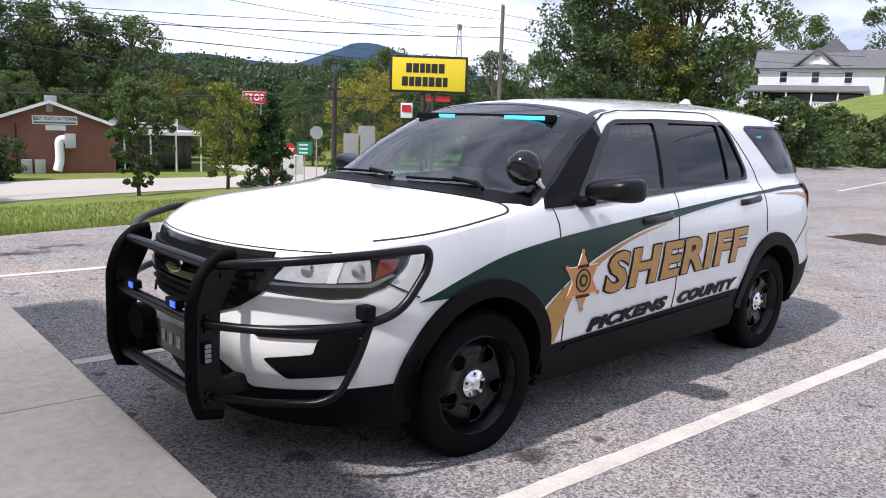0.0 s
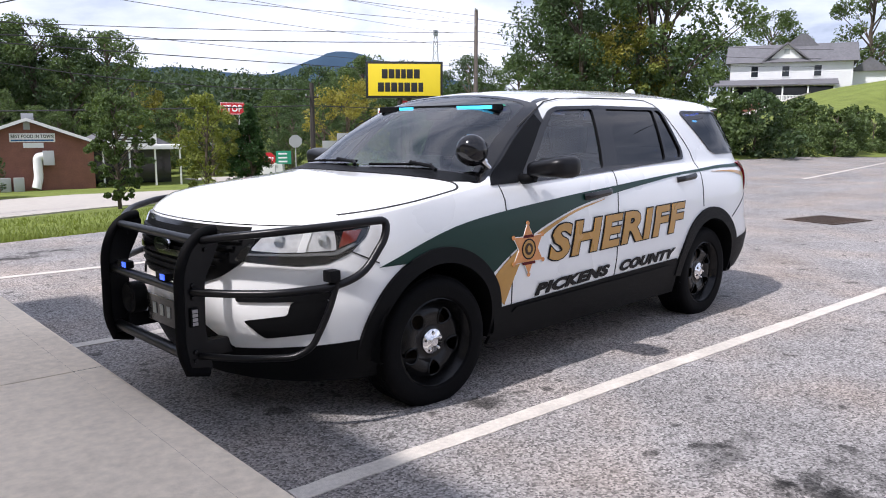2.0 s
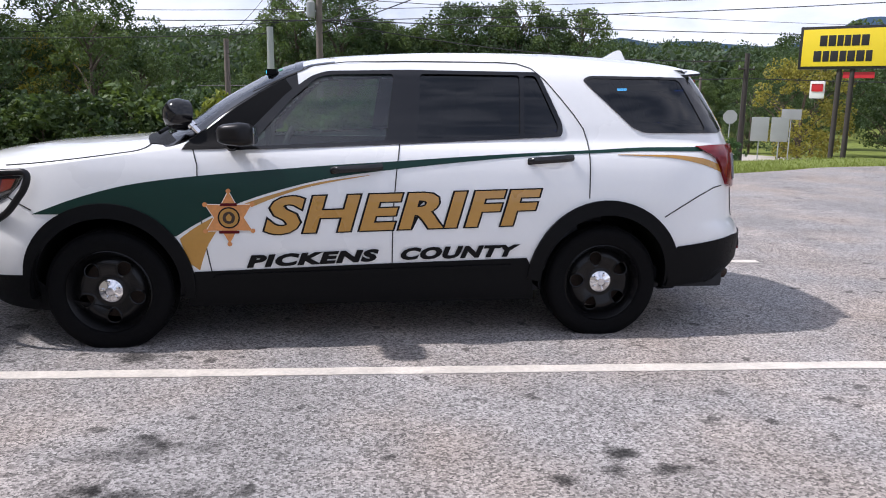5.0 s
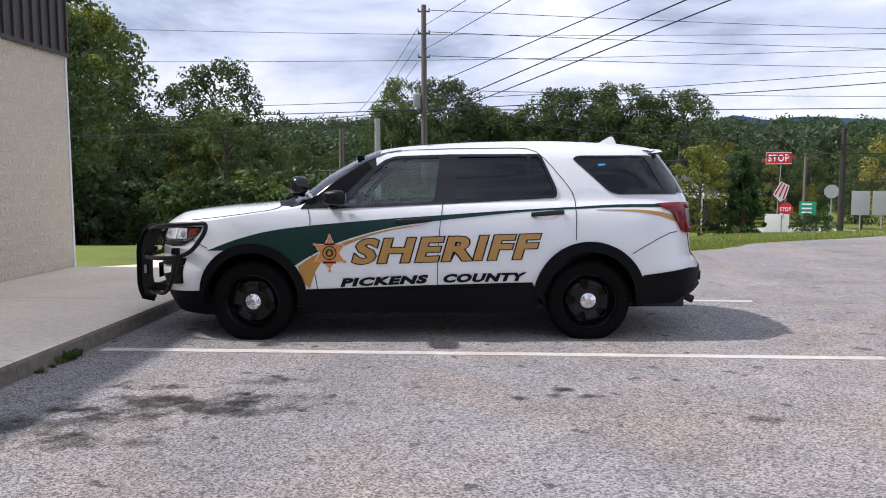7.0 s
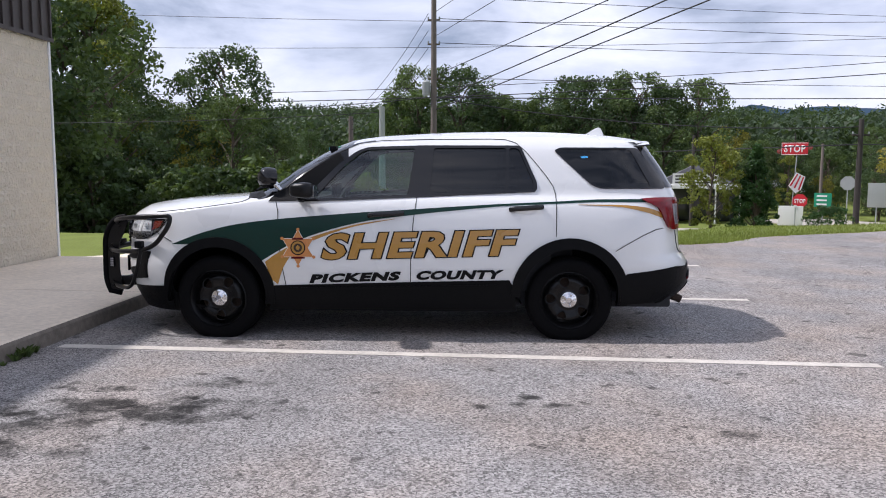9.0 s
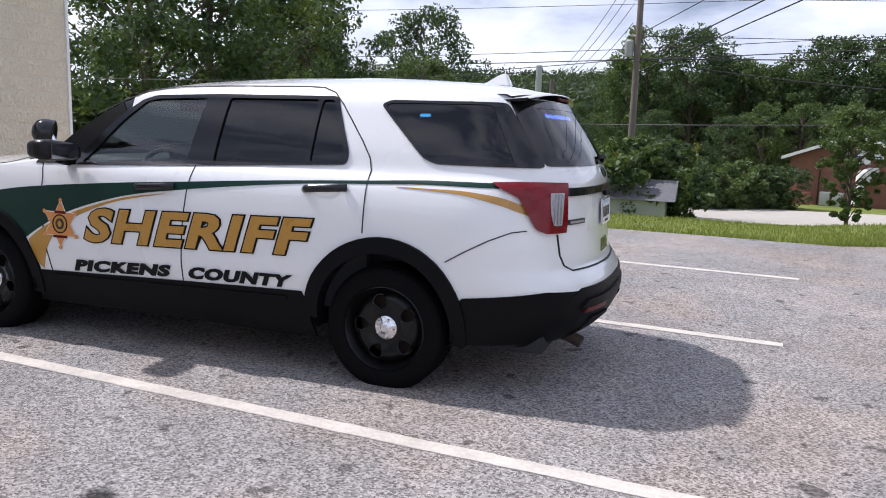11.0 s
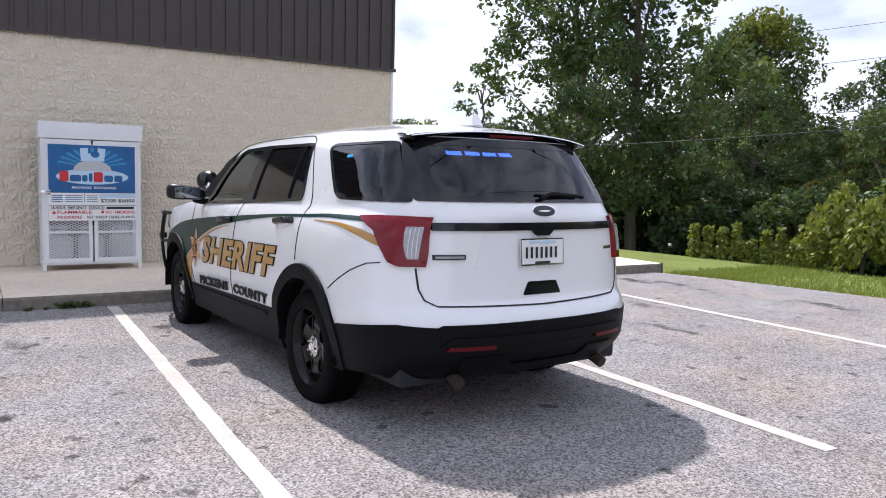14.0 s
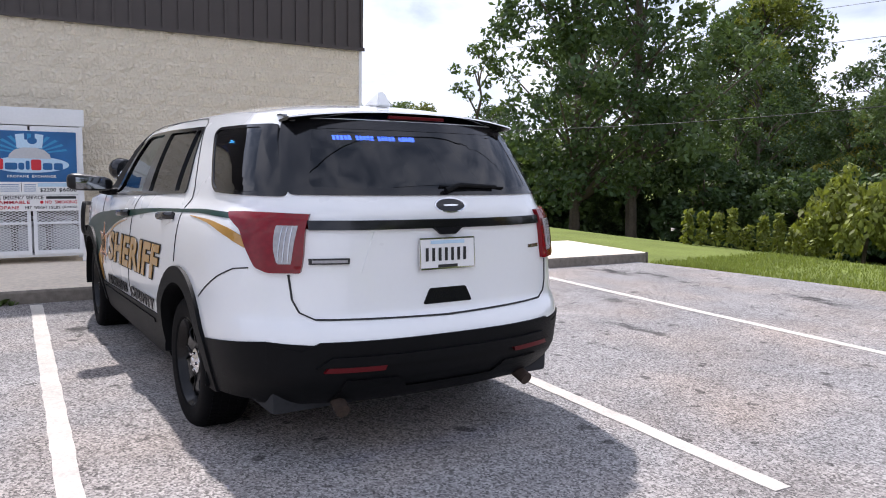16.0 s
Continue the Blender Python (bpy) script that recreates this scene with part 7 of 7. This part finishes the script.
for x_ in (-1.85, -1.05):
    part("bin", box(x_, x_ + 0.65, -0.95, -0.35, 0, 0.95, 0.05), SIGN_GREY, rest, "grey waste bin")
part("low_wall", box(-3.9, -2.4, -1.1, -0.9, 0, 0.85, 0.02), BRICK_MAT, rest, smooth=False)
part("drain_pipe", tube([(-2.1, -0.08, 0.0), (-2.1, -0.08, 3.4)], 0.05, 8), RUST, rest)
part("roof_vent", box(-0.3, 0.5, 3.0, 4.0, 4.7, 5.35, 0.04), GALV, rest)
part("gable_vent", box(-0.2, 0.2, -0.05, -0.02, 4.2, 4.75), SIGN_GREY, rest)
part("rear_wing", box(wy, wy + 5.5, 5.0, 14.0, 0, 3.0), BRICK_MAT, rest, smooth=False)
part("porch_roof", box(wy - 0.2, wy + 6.5, 0.5, 6.0, 2.75, 3.05, 0.03), SIGN_WHITE, rest, "flat white porch roof")
for k in range(4):
    part("porch_post", box(wy + 0.6 + k * 1.8, wy + 0.72 + k * 1.8, 0.7, 0.82, 0, 2.75), SIGN_WHITE, rest)
# flat dark sheet painting the shade under the porch roof
part("porch_shade", box(wy, wy + 6.0, 4.9, 5.0, 0, 2.75), DARK_GLASS_SHADE, rest)
part("letter_board", box(wy + 1.0, wy + 4.4, 0.6, 0.75, 3.05, 3.95), SIGN_WHITE, rest, "white changeable letter board")
for k in range(3):
    part("writing_bar", box(wy + 1.2, wy + 4.1 - 0.3 * k, 0.58, 0.598, 3.20 + k * 0.25, 3.30 + k * 0.25), SIGN_BLACK, rest)
part("rear_roof", prism([(wy - 0.5, 3.0), (wy + 6.2, 3.0), (wy + 2.8, 4.7)], lambda a, b, d: (a, 5.0 + d * 9.5, b), 1.0), SHINGLE, rest, smooth=False)

# small white house beyond the junction
cot = thing("cottage", "small white cottage with a pale roof beyond the road", "house", (36.0, 78.0, ground_z(36.0, 78.0) + 1.2), turn=-28)
cot.matrix_basis = cot.matrix_basis @ Matrix.Scale(0.62, 4)
part("wall", box(-3.5, 3.5, 0, 5, 0, 2.6), SIDING, cot, smooth=False)
part("roof", prism([(-3.9, 2.5), (3.9, 2.5), (0, 4.0)], lambda a, b, d: (a, -0.4 + d * 5.8, b), 1.0), SIGN_GREY, cot, smooth=False)
# no built porch: a dark sheet on the wall paints its shade
part("porch", box(-2.5, 2.5, -0.03, 0.0, 0, 2.0), DARK_GLASS_SHADE, cot, smooth=False)

# ---- white two-storey house on the rise ----
hs = thing("farmhouse", "white two-storey clapboard farmhouse with grey roof and wide porch", "house", (78.0, 29.2, 3.8), turn=-68)
bm = box(-5.8, 5.8, 0, 8, 0, 4.55)
part("wall", bm, SIDING, hs, "white clapboard wall", smooth=False)
boards = bmesh.new()
for k in range(24):
    add_box(boards, -5.82, 5.82, -0.035, 0.0, k * 0.19, k * 0.19 + 0.165)
part("siding", boards, SIDING, hs, smooth=False)
part("roof", prism([(-0.6, 4.45), (8.6, 4.45), (5.6, 6.5), (2.4, 6.5)], lambda b, z, d: (-6.3 + d * 12.6, b, z), 1.0), SHINGLE, hs, "grey shingle roof", smooth=False)
part("front_gable", prism([(-1.9, 4.5), (1.9, 4.5), (0, 6.35)], lambda a, z, d: (a - 0.4, -0.06 + d * 3.5, z), 1.0), SIDING, hs, smooth=False)
for s in (-1, 1):
    part("gable_roof", prism([(0, 6.30), (s * 2.4, 4.35), (s * 2.4, 4.55), (0, 6.52)], lambda a, z, d: (a - 0.4, -0.5 + d * 4.5, z), 1.0), SHINGLE, hs, smooth=False)
part("hip_roof", prism([(-3.2, 4.6), (3.6, 4.6), (0.8, 7.5), (0.2, 7.5)], lambda a, z, d: (a + 0.6, 2.0 + d * 4.5, z), 1.0), SHINGLE, hs, "grey hipped roof", smooth=False)
part("gable_vent", box(-0.65, -0.15, -0.1, -0.05, 5.3, 5.8), SIGN_GREY, hs)
part("porch_roof", prism([(-2.6, 1.98), (0.0, 2.62), (0.0, 2.75), (-2.6, 2.12)], lambda b, z, d: (-8.0 + d * 12.5, b, z), 1.0), SHINGLE, hs, smooth=False)
part("porch_base", box(-7.8, 4.2, -2.4, 0, -0.6, 0.25), BRICK_MAT, hs, "red-brown brick porch base", smooth=False)
# dark sheet on the wall in place of the porch's own shade
part("porch_shade", box(-5.7, 4.2, -0.06, -0.04, 0.3, 2.0), DARK_GLASS_SHADE, hs, smooth=False)
for k in range(6):
    part("porch_post", box(-7.7 + k * 2.35, -7.55 + k * 2.35, -2.4, -2.25, 0.25, 2.05), SIDING, hs, smooth=False)
rail = bmesh.new()
for k in range(90):
    add_box(rail, -7.6 + k * 0.13, -7.53 + k * 0.13, -2.36, -2.33, 0.32, 0.95)
add_box(rail, -7.7, 4.1, -2.38, -2.30, 0.95, 1.02)
part("porch_rail", rail, SIDING, hs, "white porch railing", smooth=False)
for x in (-3.4, -0.4, 2.6):
    wdw = part("window", box(x - 0.42, x + 0.42, -0.075, -0.04, 2.95, 4.15), SIDING, hs, smooth=False)
    part("pane", box(x - 0.33, x + 0.33, -0.09, -0.076, 3.03, 3.55), DARK_GLASS_SHADE, wdw, smooth=False)
    part("pane", box(x - 0.33, x + 0.33, -0.09, -0.076, 3.60, 4.07), DARK_GLASS_SHADE, wdw, smooth=False)
part("side_wing", box(5.8, 9.0, 2, 7, 0, 3.6), SIDING, hs, smooth=False)
part("wing_roof", prism([(5.6, 3.5), (9.4, 3.5), (7.4, 4.9)], lambda a, b, d: (a, 1.6 + d * 5.8, b), 1.0), SHINGLE, hs, smooth=False)

# sheds below the bank
shed = thing("shed", "low grey roofed shed below the bank", "shed", (-2.2, 28.5, ground_z(-2.2, 28.5)))
part("wall", box(-4, 3.5, 0, 3, 0, 1.0), SIGN_GREY, shed, smooth=False)
part("roof", prism([(-0.3, 0.9), (3.3, 0.9), (1.5, 1.7)], lambda b, z, d: (-4.3 + d * 8.2, b, z), 1.0), SHINGLE, shed, smooth=False)

# ---- split-face blocks of the shop wall, laid in courses ----
def block_mesh(seed, w):
    rnd_ = random.Random(seed)
    bm = bmesh.new()
    nx, nz = 5, 3
    h, d = 0.192, 0.010
    g = []
    for i in range(nx + 1):
        row = []
        for j in range(nz + 1):
            e = i in (0, nx) or j in (0, nz)
            row.append(bm.verts.new((d * 0.35 if e else d + rnd_.uniform(-0.008, 0.014), (i / nx - 0.5) * w, j / nz * h)))
        g.append(row)
    for i in range(nx):
        for j in range(nz):
            bm.faces.new((g[i][j], g[i + 1][j], g[i + 1][j + 1], g[i][j + 1]))
    loop = [g[i][0] for i in range(nx + 1)] + [g[nx][j] for j in range(1, nz + 1)] + [g[i][nz] for i in range(nx - 1, -1, -1)] + [g[0][j] for j in range(nz - 1, 0, -1)]
    back = [bm.verts.new((-0.002, v.co.y, v.co.z)) for v in loop]
    for k in range(len(loop)):
        bm.faces.new((loop[k], back[k], back[(k + 1) % len(loop)], loop[(k + 1) % len(loop)]))
    bmesh.ops.recalc_face_normals(bm, faces=bm.faces)
    me = bpy.data.meshes.new("block")
    bm.to_mesh(me)
    bm.free()
    me.materials.append(BLOCK)
    return me


full, half = [block_mesh(k, 0.3985) for k in range(6)], [block_mesh(10 + k, 0.1985) for k in range(2)]
rest_bm = bmesh.new()
count = 0
for course in range(15):
    z = 0.13 + course * 0.2
    y = WY
    if course % 2:
        o = new("block", random.choice(half))
        o.parent, o.location = wall, (WX, y - 0.10, z)
        y -= 0.2
    while y > -26:
        me = random.choice(full)
        if y > -4.4:
            o = new("block", me)
            o.parent, o.location = wall, (WX, y - 0.2, z)
        else:
            add_box(rest_bm, WX - 0.002, WX + 0.009, y - 0.3993, y - 0.0007, z, z + 0.192)
        y -= 0.4
rest_part = part("more_blocks", rest_bm, BLOCK, wall, smooth=False)
tagged(rest_part, kind="stuff")

for o in (pavement, wall, fascia, bpy.data.objects["wall_north"], bpy.data.objects["wall_west"], bpy.data.objects["roof"]):
    o.matrix_basis = SHOP @ o.matrix_basis


def motions():
    """Nothing but the camera moves."""


motions()
